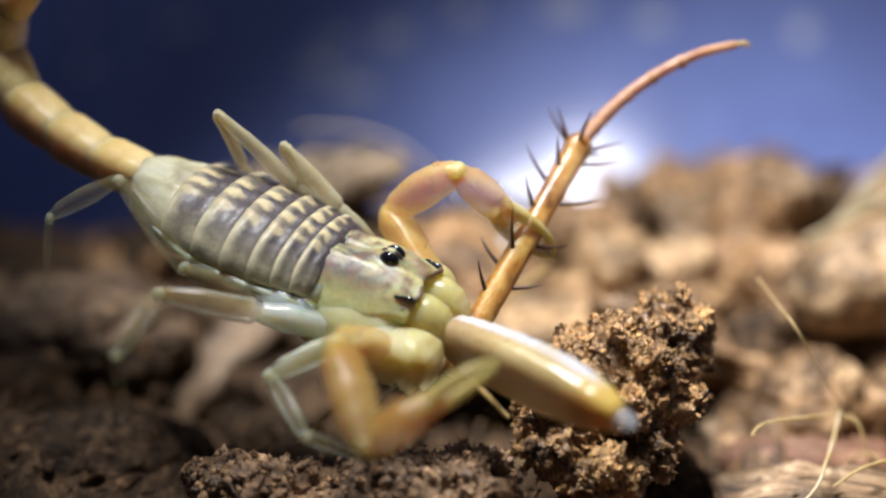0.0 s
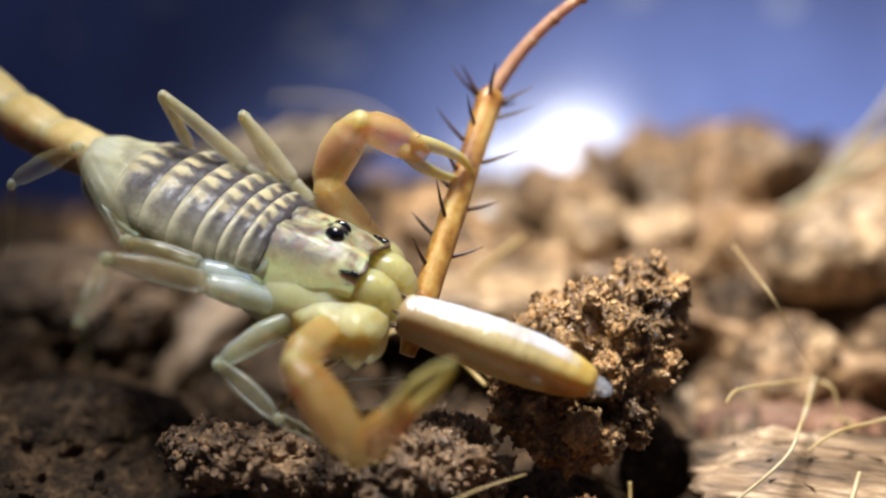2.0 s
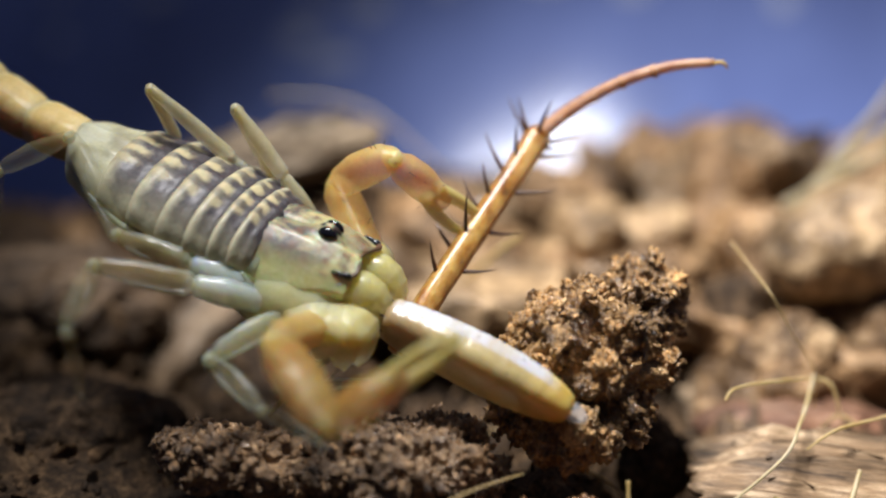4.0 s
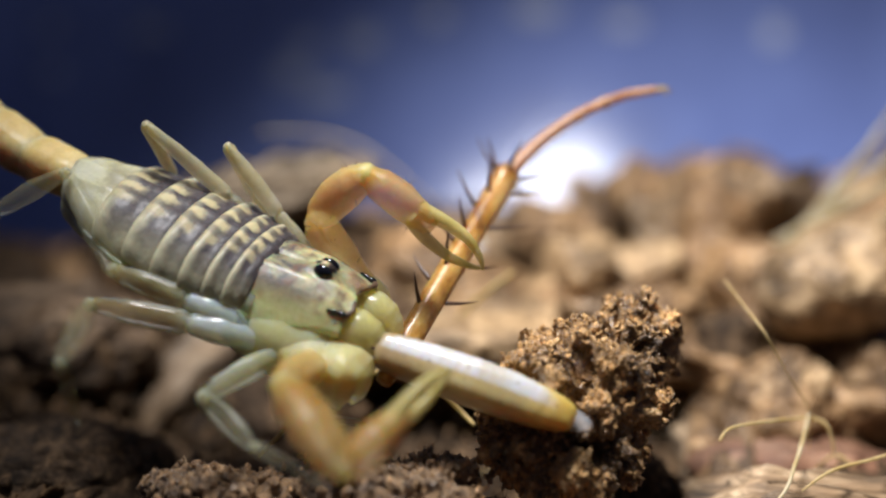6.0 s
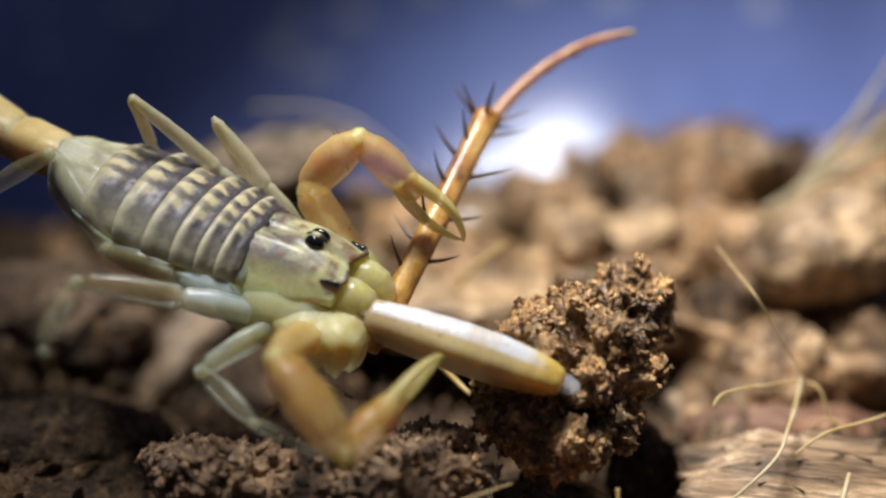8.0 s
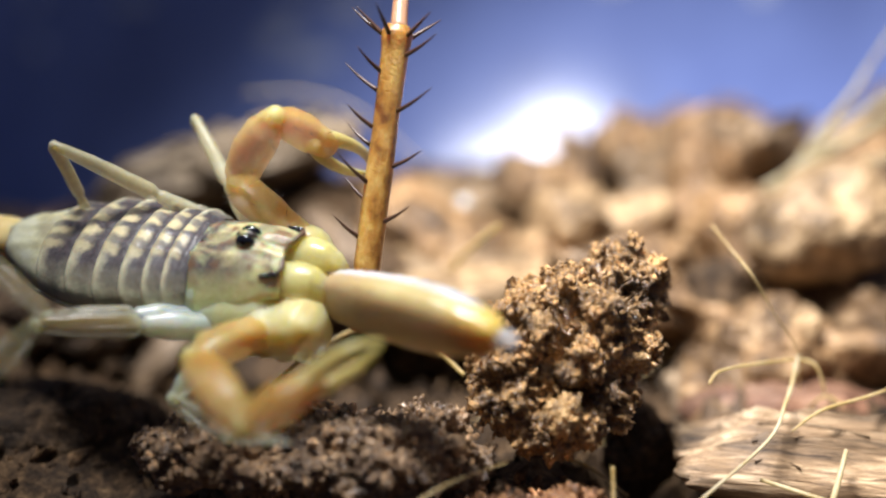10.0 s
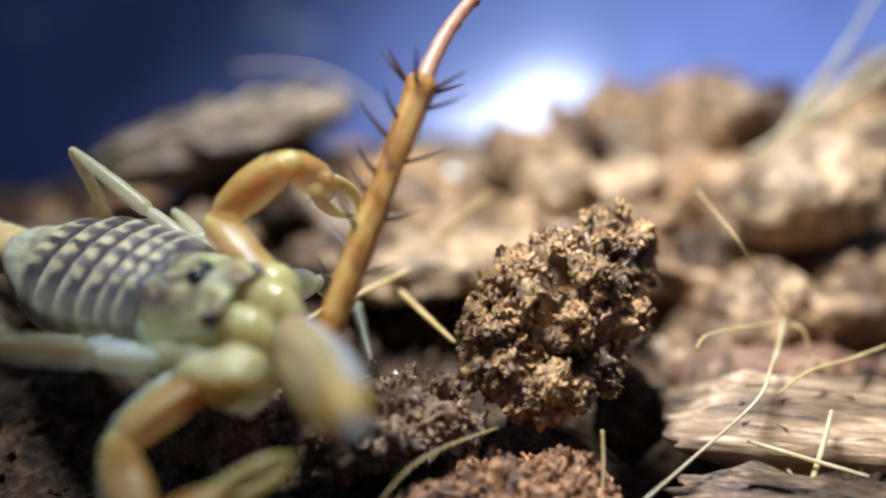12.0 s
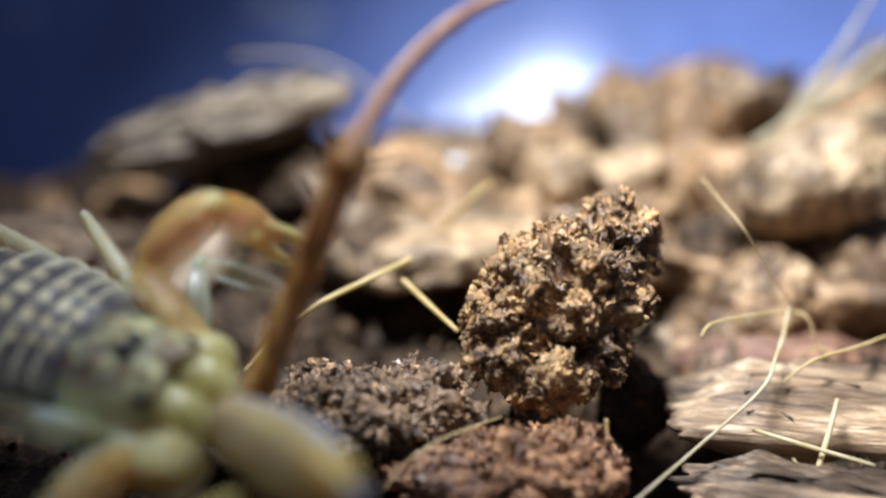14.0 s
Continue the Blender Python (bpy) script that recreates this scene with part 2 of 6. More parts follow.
REDBARK = soil_material("red_husk", (0.07, 0.03, 0.02), (0.26, 0.14, 0.09), (0.42, 0.27, 0.18), 0.7, 0.5, 0.4, 0.7, (0.25, 1, 1))
STRAW = flesh("dry_straw", [(0.35, (0.54, 0.34, 0.11)), (0.65, (0.78, 0.55, 0.25))], 0.4, 0.3, 0.8, coat=0.1, clear=0.1)
PALE_STRAW = flesh("pale_straw", [(0.35, (0.58, 0.41, 0.19)), (0.65, (0.80, 0.64, 0.38))], 0.45, 0.3, 0.8, coat=0.0, clear=0.15)
BLADE = flesh("dry_blade", [(0.35, (0.56, 0.45, 0.25)), (0.65, (0.74, 0.64, 0.42))], 0.5, 0.2, 0.6, coat=0.0, clear=0.2)
def femur_material():
    """Milky white near the body, olive brown and clearer beyond the waist."""
    m = flesh("leg_femur", [(0.35, (0.5, 0.5, 0.5)), (0.65, (0.6, 0.6, 0.6))], 0.18, 0.9, 0.6, coat=0.55, coat_rough=0.1, glass=0.05)
    n, l, b = m.node_tree.nodes, m.node_tree.links, m.node_tree.nodes["Principled BSDF"]
    c, s = n.new("ShaderNodeTexCoord"), n.new("ShaderNodeSeparateXYZ")
    l.new(c.outputs["Generated"], s.inputs[0])
    f = noise_tex(n, l, tex_coord(n, l, 1.2), 4, 0.6)
    milk = ramp(n, l, f, [(0.35, (0.60, 0.66, 0.54)), (0.65, (0.78, 0.83, 0.74))])
    olive = ramp(n, l, f, [(0.35, (0.36, 0.30, 0.15)), (0.65, (0.54, 0.47, 0.27))])
    l.new(mix(n, l, ramp(n, l, s.outputs[0], [(0.40, (0, 0, 0)), (0.50, (1, 1, 1))]), milk, olive), b.inputs["Base Color"])
    l.new(ramp(n, l, s.outputs[0], [(0.38, (0.62, 0.62, 0.62)), (0.52, (0.36, 0.36, 0.36))]), b.inputs["Alpha"])
    return m


FEMUR = femur_material()
TERGITE, CARAPACE = tergite_material(), carapace_material()
PALE = flesh("pale_cuticle", [(0.35, (0.62, 0.58, 0.27)), (0.65, (0.78, 0.74, 0.43))], 0.40, 1.0, 0.5, clear=0.22)
CREAM = flesh("cream_cuticle", [(0.38, (0.36, 0.30, 0.18)), (0.55, (0.62, 0.53, 0.30)), (0.7, (0.70, 0.62, 0.42))], 0.42, 0.6, 0.7)
YELLOW = flesh("yellow_cuticle", [(0.35, (0.66, 0.58, 0.22)), (0.65, (0.82, 0.74, 0.38))], 0.34, 1.0, 0.6, (1.0, 0.85, 0.3), 0.7, 0.12, clear=0.45, glass=0.08, coat_rough=0.07)
CLEAR = flesh("clear_leg", [(0.35, (0.54, 0.50, 0.27)), (0.65, (0.70, 0.66, 0.42))], 0.16, 0.7, 0.6, coat=0.6, coat_rough=0.12, clear=0.86, glass=0.05)
FAINT = flesh("faint_leg", [(0.35, (0.46, 0.42, 0.23)), (0.65, (0.62, 0.58, 0.36))], 0.2, 0.6, 0.6, coat=0.3, coat_rough=0.15, clear=0.85)
RIDGE = flesh("leg_edge", [(0.35, (0.56, 0.57, 0.37)), (0.65, (0.74, 0.74, 0.54))], 0.25, 0.8, 0.9, coat=0.4, coat_rough=0.2, clear=0.58)
HINDLEG = flesh("straw_leg", [(0.35, (0.50, 0.44, 0.25)), (0.65, (0.66, 0.60, 0.42))], 0.36, 0.6, 0.6, clear=0.5, glass=0.1)
GLASSY = flesh("glassy_leg", [(0.35, (0.60, 0.62, 0.40)), (0.65, (0.78, 0.80, 0.58))], 0.18, 0.9, 0.6, coat=0.55, coat_rough=0.12, clear=0.6, glass=0.08)
ARMBASE = flesh("arm_base", [(0.36, (0.70, 0.50, 0.17)), (0.5, (0.76, 0.67, 0.33)), (0.65, (0.82, 0.76, 0.48))], 0.42, 1.0, 0.45, (1.0, 0.8, 0.35), 0.2, clear=0.38)
AMBER = flesh("amber_cuticle", [(0.34, (0.64, 0.345, 0.078)), (0.66, (0.80, 0.54, 0.21))], 0.33, 1.0, 0.45, (1.0, 0.55, 0.2), 0.3, clear=0.52, glass=0.1, coat_rough=0.3)
TAIL = flesh("straw_cuticle", [(0.35, (0.52, 0.37, 0.13)), (0.65, (0.74, 0.58, 0.29))], 0.44, 0.8, 0.7, coat=0.15)
FINGER = flesh("finger_cuticle", [(0.35, (0.48, 0.36, 0.09)), (0.65, (0.60, 0.50, 0.20))], 0.32, 0.45, 0.8, clear=0.35)
JET = plain("black_eye", (0.006, 0.006, 0.008), 0.06, spec=0.8, vary=0.1)
KEEL = plain("dark_keel", (0.035, 0.024, 0.02), 0.4)
RIM = plain("brown_rim", (0.10, 0.055, 0.032), 0.4)
TIBIA = flesh("orange_shank", [(0.34, (0.18, 0.07, 0.015)), (0.5, (0.47, 0.235, 0.05)), (0.66, (0.63, 0.39, 0.115))], 0.28, 0.5, 1.5, (1.0, 0.45, 0.15), 0.5, 1.0, stretch=(0.6, 1, 1), clear=0.15, coat_rough=0.18)
TARSUS = flesh("rosy_foot", [(0.3, (0.28, 0.115, 0.05)), (0.7, (0.54, 0.31, 0.19))], 0.42, 0.4, 1.3, clear=0.18, coat=0.2)
POD = pod_material()
PODTIP = flesh("amber_tip", [(0.3, (0.72, 0.40, 0.05)), (0.7, (0.82, 0.55, 0.13))], 0.3, 0.5, 0.5, (1.0, 0.5, 0.1), 0.4, clear=0.15)
MILK = flesh("milky_tip", [(0.3, (0.50, 0.52, 0.56)), (0.7, (0.72, 0.74, 0.78))], 0.2, 0.6, 0.8, (1, 1, 1), 0.4, clear=0.62)
SPINE = plain("dark_spine", (0.055, 0.024, 0.014), 0.35)
GRAIN = flesh("white_grain", [(0.3, (0.6, 0.56, 0.52)), (0.7, (0.8, 0.78, 0.75))], 0.2, 0.3, 0.8)
WALL = wall_material()
DUST = plain("dried_water_mark", (0.42, 0.46, 0.60), 0.7, scale=0.8)


# ---------------------------------------------------------------- mesh helpers
def link_mesh(name, bm, material, parent=None, label="", smooth=True):
    """Links a bmesh that is in millimetres as one mesh object."""
    bm.transform(Matrix.Diagonal((MM, MM, MM, 1)))
    data = bpy.data.meshes.new(name)
    bm.to_mesh(data)
    bm.free()
    for p in data.polygons:
        p.use_smooth = smooth
    data.materials.append(material)
    ob = new(name, data)
    ob.parent = parent
    if label:
        tagged(ob, label)
    return ob


def part(name, bm, material, parent, label=""):
    return link_mesh(name, bm, material, parent, label)


def tube(bm, rings, n=14, close=True, power=2.0):
    """Lofts rings of (centre, right, up, half width, half height); power over 2 makes the section boxier."""
    loops = []
    for c, r, u, a, b in rings:
        loop = []
        for k in range(n):
            t = 2 * math.pi * k / n
            ct, st = math.cos(t), math.sin(t)
            e = 2.0 / power
            loop.append(bm.verts.new(Vector(c) + Vector(r) * a * math.copysign(abs(ct) ** e, ct) + Vector(u) * b * math.copysign(abs(st) ** e, st)))
        loops.append(loop)
    for p, q in zip(loops, loops[1:]):
        for k in range(n):
            bm.faces.new((p[k], p[(k + 1) % n], q[(k + 1) % n], q[k]))
    if close:
        bm.faces.new(loops[0][::-1])
        bm.faces.new(loops[-1])
    return loops


def limb(profile, bend=0.0, n=16, power=2.0, keel=0.0):
    """A limb along +x from (x, half width, half height) rows; bend lifts its middle; keel adds beaded ridges."""
    bm = bmesh.new()
    length = profile[-1][0]
    dense = []
    for (x0, a0, b0), (x1, a1, b1) in zip(profile, profile[1:]):
        for k in range(4):
            f = k / 4
            s = f * f * (3 - 2 * f)
            dense.append((x0 + (x1 - x0) * f, a0 + (a1 - a0) * s, b0 + (b1 - b0) * s))
    dense.append(profile[-1])
    rings = [((x, 0, bend * math.sin(math.pi * min(1, max(0, x / length)))), (0, 1, 0), (0, 0, 1), a, b) for x, a, b in dense]
    tube(bm, rings, n, power=power)
    if keel:
        bm.normal_update()
        for v in bm.verts:
            ang = math.atan2(v.co.z - bend * math.sin(math.pi * min(1, max(0, v.co.x / length))), v.co.y)
            ridge = max(0, math.cos(2 * ang - 1.57)) ** 6
            v.co += v.normal * keel * ridge * (0.6 + 0.4 * math.sin(v.co.x * 14))
    for v in bm.verts:
        v.co += 0.025 * Vector((0, noise.noise(v.co * 1.7), noise.noise(v.co * 1.7 + Vector((9, 2, 4)))))
    return bm


def path_tube(points, radii, n=8, steps=6):
    """A tube along a smooth line through points."""
    pts = [Vector(p) for p in points]
    line, rad = [], []
    for i in range(len(pts) - 1):
        p0, p1, p2, p3 = pts[max(0, i - 1)], pts[i], pts[i + 1], pts[min(len(pts) - 1, i + 2)]
        for k in range(steps):
            f = k / steps
            line.append(0.5 * (2 * p1 + (p2 - p0) * f + (2 * p0 - 5 * p1 + 4 * p2 - p3) * f * f + (3 * p1 - p0 - 3 * p2 + p3) * f ** 3))
            rad.append(radii[i] + (radii[i + 1] - radii[i]) * f)
    line.append(pts[-1])
    rad.append(radii[-1])
    bm, rings, side = bmesh.new(), [], None
    for i, c in enumerate(line):
        d = (line[min(len(line) - 1, i + 1)] - line[max(0, i - 1)]).normalized()
        ref = side if side is not None else (Vector((0, 0, 1)) if abs(d.z) < 0.9 else Vector((1, 0, 0)))
        up = (ref - d * ref.dot(d)).normalized()
        side = up
        rings.append((c, d.cross(up), up, rad[i], rad[i]))
    tube(bm, rings, n)
    return bm


def ellipsoid(bm, centre, r, sub=3, turn=None):
    made = bmesh.ops.create_icosphere(bm, subdivisions=sub, radius=1.0)["verts"]
    for v in made:
        p = Vector((v.co.x * r[0], v.co.y * r[1], v.co.z * r[2]))
        v.co = Vector(centre) + (turn @ p if turn else p)
    return made


def crumble(verts, centre, amount, freq, seed):
    """Pushes a lump's skin in and out: broad swells, nodules with sharp clefts between them, and grain."""
    o, c = Vector((seed * 3.7, seed * 1.3, seed * 7.1)), Vector(centre)
    for v in verts:
        d = (v.co - c)
        if d.length < 1e-6:
            continue
        p = v.co * freq + o
        h = 0.9 * noise.noise(p) + 0.5 * noise.noise(p * 2.3)
        h += 0.8 * (0.45 - noise.voronoi(p * 1.4)[0][0]) + 0.38 * (0.4 - noise.voronoi(p * 3.3)[0][0]) + 0.22 * noise.noise(p * 7) + 0.14 * noise.noise(p * 15)
        v.co += d.normalized() * h * amount


def unit_grain():
    bm = bmesh.new()
    bmesh.ops.create_icosphere(bm, subdivisions=1, radius=1.0)
    bm.verts.index_update()
    out = ([v.co.copy() for v in bm.verts], [[v.index for v in f.verts] for f in bm.faces])
    bm.free()
    return out


GRAIN_VERTS, GRAIN_FACES = unit_grain()


def grainy_mesh(name, bm, rng, count, skin, size, material):
    """One mesh of a lump's body and the small angular crumbs laid on a skin of (place, normal)."""
    bm.verts.index_update()
    verts = [v.co.copy() for v in bm.verts]
    faces = [[v.index for v in f.verts] for f in bm.faces]
    bm.free()
    for _ in range(count):
        p, nrm = skin[rng.randrange(len(skin))]
        s = size * (0.3 + 1.7 * rng.random() ** 2.6)
        q = Euler((rng.random() * 6, rng.random() * 6, rng.random() * 6)).to_matrix()
        base, at = len(verts), p + nrm * s * (0.35 * rng.random() - 0.1)
        for co in GRAIN_VERTS:
            verts.append(at + q @ (Vector((co.x * 1.7, co.y, co.z * 0.6)) * s * (0.35 + 1.2 * rng.random())))
        faces += [[base + i for i in f] for f in GRAIN_FACES]
    data = bpy.data.meshes.new(name)
    data.from_pydata([v * MM for v in verts], [], faces)
    for p in data.polygons:
        p.use_smooth = (p.index // 20) % 5 > 1
    data.materials.append(material)
    return new(name, data)


# ---------------------------------------------------------------- ground and enclosure
def smooth(a, b, x):
    f = min(1, max(0, (x - a) / (b - a)))
    return f * f * (3 - 2 * f)


def ground_height(x, y):
    z = -2.6 + 0.12 * max(0, y + 4) - 1.1 * smooth(5, 0, y)
    z += 1.6 * smooth(8, 22, y) - 1.3 * smooth(6, 14, x) * smooth(18, 2, y)
    z += 1.6 * smooth(-9, -17, x) * smooth(-4, 6, y) * smooth(16, 10, y) - 1.6 * smooth(0, -12, x) * smooth(10, 20, y)
    z += 1.6 * smooth(4, 16, x) * smooth(14, 30, y)
    z -= 5.5 * smooth(38, 52, y) + 0.9 * smooth(5, 9, y)
    z -= 8.0 * math.exp(-(((x - 10.2) / 2.5) ** 2 + ((y + 1.8) / 4.0) ** 2)) + 4.5 * math.exp(-(((x - 0.8) / 3.2) ** 2 + ((y - 6.0) / 3.2) ** 2)) + 5.0 * math.exp(-(((x - 9.8) / 2.4) ** 2 + ((y - 4.5) / 3.2) ** 2))
    p = Vector((x, y, 0))
    z += 1.3 * noise.noise(p * 0.13) + 0.8 * noise.noise(p * 0.33 + Vector((7, 1, 2))) + 0.35 * noise.noise(p * 0.9) + 0.14 * noise.noise(p * 2.3)
    return z


def build_ground():
    bm, xs, ys = bmesh.new(), [], []
    x = -60.0
    while x <= 66:
        xs.append(x)
        x += 0.55 if -24 < x < 30 else 1.3
    y = -75.0
    while y <= 72:
        ys.append(y)
        y += 0.5 if -12 < y < 34 else 1.4
    grid = [[bm.verts.new((a, b, ground_height(a, b) - 1.3 * smooth(7, 10, b))) for b in ys] for a in xs]
    for i in range(len(xs) - 1):
        for j in range(len(ys) - 1):
            bm.faces.new((grid[i][j], grid[i + 1][j], grid[i + 1][j + 1], grid[i][j + 1]))
    return tagged(link_mesh("ground", bm, SOIL), "brown loose peat soil floor of the enclosure", "soil", kind="structure")


ground = build_ground()
LEAN = 23.6  # the tub's walls lean outwards


def wall(name, x, y, rz, wide):
    bm = bmesh.new()
    bmesh.ops.create_cube(bm, size=1)
    for v in bm.verts:
        v.co = Vector((v.co.x * wide, v.co.y * 2.0 + 1.0, v.co.z * 110 + 45))
    bmesh.ops.bevel(bm, geom=bm.edges[:], offset=0.4, segments=2, affect="EDGES")
    ob = tagged(link_mesh(name, bm, WALL, smooth=False), "glossy dark blue plastic enclosure wall", "wall", kind="structure")
    ob.matrix_basis = mm_pose(x, y, 0, -LEAN, 0, rz)
    return ob


NORTH_TURN = -8.0  # the far wall stands a little askew
wall("wall_north", 3, 62, NORTH_TURN, 230)
wall("wall_south", 3, -82, 180, 230)
wall("wall_west", -64, -10, 90, 230)
wall("wall_east", 70, -10, -90, 230)

for k, (x, y, z) in enumerate(((-35.4, 68.4, 15.8), (-11.9, 68.3, 15.6), (-8.5, 67.5, 13.7), (2.2, 70.4, 20.9), (-10.3, 69.4, 18.2), (11.6, 70.6, 21.2), (-36.1, 70.2, 20.4), (-5.0, 69.6, 18.7), (-25.9, 70.0, 19.8), (32.9, 69.6, 18.7), (19.6, 70.0, 19.8))):
    bm = bmesh.new()
    crumble(ellipsoid(bm, (0, 0, 0), (1.1 + 0.5 * (k % 3), 0.12, 0.9 + 0.3 * (k % 2)), 3), (0, 0, 0), 0.2, 0.7, k)
    tagged(link_mesh("water_mark", bm, DUST), "dried pale water mark on the blue wall", "water mark", "water marks on the wall").matrix_basis = mm_pose(x, y + 0.032 * z + (x - 3) * math.tan(radians(NORTH_TURN)), z, -LEAN, 0, NORTH_TURN)

# ---------------------------------------------------------------- soil lumps and chips
RNG = random.Random(5)


def lump_mesh(r, seed, amount, freq, sub=4, flat=1.0):
    bm = bmesh.new()
    vs = ellipsoid(bm, (0, 0, 0), r, sub)
    if flat != 1.0:
        for v in vs:
            v.co.z = math.copysign(abs(v.co.z / r[2]) ** flat * r[2], v.co.z)
    crumble(vs, (0, 0, 0), amount, freq, seed)
    return bm


def clod(name, blobs, seed, material, grains, size, label, amount=0.32, hollow=0.42, category="soil clod"):
    """A crumbly clod of several blobs with cavities, its skin covered with angular grains; built about its own foot."""
    bm, rng, skin, o = bmesh.new(), random.Random(seed), [], Vector((seed * 1.9, 4.1, seed * 0.7))
    for k, (c, r) in enumerate(blobs):
        vs = ellipsoid(bm, c, r, 5)
        crumble(vs, c, amount * min(r), 0.9, seed + k)
        for v in vs:
            d = (v.co - Vector(c)).normalized()
            pit = smooth(0.08, 0.42, noise.noise(v.co * 0.75 + o)) + 0.5 * smooth(0.1, 0.5, noise.noise(v.co * 1.7 + o))
            v.co -= d * pit * hollow * min(r)
            if rng.random() > 1.3 * pit:
                skin.append((v.co.copy(), d))
    return tagged(grainy_mesh(name, bm, rng, grains, skin, size, material), label, category)


CLUMP = [((0.2, 0.3, 0.3), (2.5, 2.1, 2.4)), ((1.9, 1.6, 1.9), (1.7, 1.8, 1.8)), ((-1.4, -0.5, 1.3), (1.5, 1.4, 1.6)), ((-2.1, -0.9, -0.5), (1.35, 1.3, 1.5)),
         ((-1.1, -1.2, -1.9), (1.2, 1.1, 1.0)), ((1.0, -0.6, -1.0), (1.3, 1.2, 1.1)), ((0.3, -1.7, -1.7), (0.6, 0.5, 0.6)), ((2.5, 1.0, 0.3), (1.1, 1.2, 1.2)),
         ((0.2, -1.6, 0.6), (0.9, 0.8, 0.9)), ((0.9, -0.9, 1.9), (1.0, 0.9, 1.0)),
         ((-0.4, 0.4, 2.0), (1.6, 1.4, 1.45)), ((2.5, 1.9, 2.5), (1.35, 1.4, 1.4)), ((-2.6, -0.8, 0.2), (0.9, 0.9, 0.9))]
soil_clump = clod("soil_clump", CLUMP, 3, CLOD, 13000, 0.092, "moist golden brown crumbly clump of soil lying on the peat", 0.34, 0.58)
soil_clump.matrix_basis = mm_pose(6.3, 0.8, 1.7) @ Matrix.Scale(1.055, 4)
dark_clod = clod("soil_clod", [((0.0, 0.0, 0.0), (3.4, 2.2, 1.6)), ((1.9, 0.2, 0.0), (1.8, 1.8, 1.4)), ((-2.0, 0.9, 0.2), (1.7, 1.6, 1.4)), ((0.3, -1.5, 0.3), (1.2, 0.9, 1.0))],
                 11, CLOD_DARK, 9500, 0.088, "dark crumbly clod of soil beside the clump")
dark_clod.matrix_basis = mm_pose(-0.8, -0.9, -0.9) @ Matrix.Scale(1.08, 4)
red_lump = clod("soil_lump", [((-0.6, 0, 0), (4.2, 1.9, 1.5)), ((1.8, 0.2, 0.5), (1.4, 1.2, 1.2)), ((-2.2, 0.3, 0.4), (1.7, 1.3, 1.1))], 21, REDSOIL, 6000, 0.09, "reddish brown crumbly soil lump pushed by the scorpion")
left_clod = clod("soil_clod", [((0, 0, 0), (2.5, 1.4, 1.1)), ((-1.4, 0.4, 0.1), (1.6, 1.2, 0.9))], 31, CLOD_DARK, 1800, 0.09, "dark brown soil clod under the scorpion's feet")
left_clod.matrix_basis = mm_pose(-6.0, -1.0, -0.75, 0, 4, 0) @ Matrix.Scale(1.15, 4)

def bark_chip_mesh():
    """A flat torn strip of bark, thicker at one end, with lengthwise fibres."""
    bm, rings = bmesh.new(), []
    for k in range(41):
        u = k / 40
        x = 8.2 * (u - 0.5)
        grow = min(1, 3.2 * u + 0.05) * min(1, 6 * (1 - u) + 0.35)
        rings.append(((x, 0, 0.25 * noise.noise(Vector((x * 0.6, 2, 5)))), (0, 1, 0), (0, 0, 1), 1.5 * grow * (0.8 + 0.3 * noise.noise(Vector((x * 0.8, 7, 1)))), 1.15 * grow))
    tube(bm, rings, 40, power=3.4)
    for v in bm.verts:
        fib = noise.noise(Vector((v.co.x * 0.35, v.co.y * 4, v.co.z * 5)))
        v.co += Vector((0.4 * fib, 0.12 * fib, 0.34 * fib + 0.22 * noise.noise(v.co * 1.3) + 0.10 * noise.noise(v.co * 4)))
    return bm


kicked_chip = tagged(link_mesh("bark_chip", bark_chip_mesh(), TORN), "torn brown strip of bark flicked up by the scorpion", "bark")


for k in range(7):
    y, a, b2 = -1.0 + 0.33 * k, -2.6 + 0.5 * (k % 3), 2.4 + 0.4 * (k % 2)
    part("fibre", path_tube([(a, y, 0.98), ((a + b2) / 2, y + 0.1, 1.22), (b2, y - 0.08, 1.02)], (0.03, 0.07, 0.03), 6, 5), TORN, kicked_chip)


def crumbs_on(thing, blobs, count, seed, material):
    """Larger crumbs that stick to a clod, each a part on one of three shared shapes."""
    rng, shapes = random.Random(seed), []
    for k in range(3):
        bm = bmesh.new()
        vs = ellipsoid(bm, (0, 0, 0), (0.30, 0.25, 0.22), 2)
        crumble(vs, (0, 0, 0), 0.10, 3.0, seed + k)
        bm.transform(Matrix.Diagonal((MM, MM, MM, 1)))
        data = bpy.data.meshes.new("crumb")
        bm.to_mesh(data)
        bm.free()
        data.materials.append(material)
        shapes.append(data)
    for k in range(count):
        c, r = blobs[rng.randrange(len(blobs))]
        d = Vector((rng.uniform(-1, 1), rng.uniform(-1, 0.6), rng.uniform(-0.4, 1))).normalized()
        p = Vector(c) + Vector((d.x * r[0], d.y * r[1], d.z * r[2])) * 1.03
        ob = new("crumb", shapes[k % 3])
        ob.parent = thing
        sc = rng.uniform(0.25, 0.75)
        ob.matrix_basis = mm_pose(*p, rng.uniform(0, 360), rng.uniform(0, 360), rng.uniform(0, 360)) @ Matrix.Scale(sc, 4)


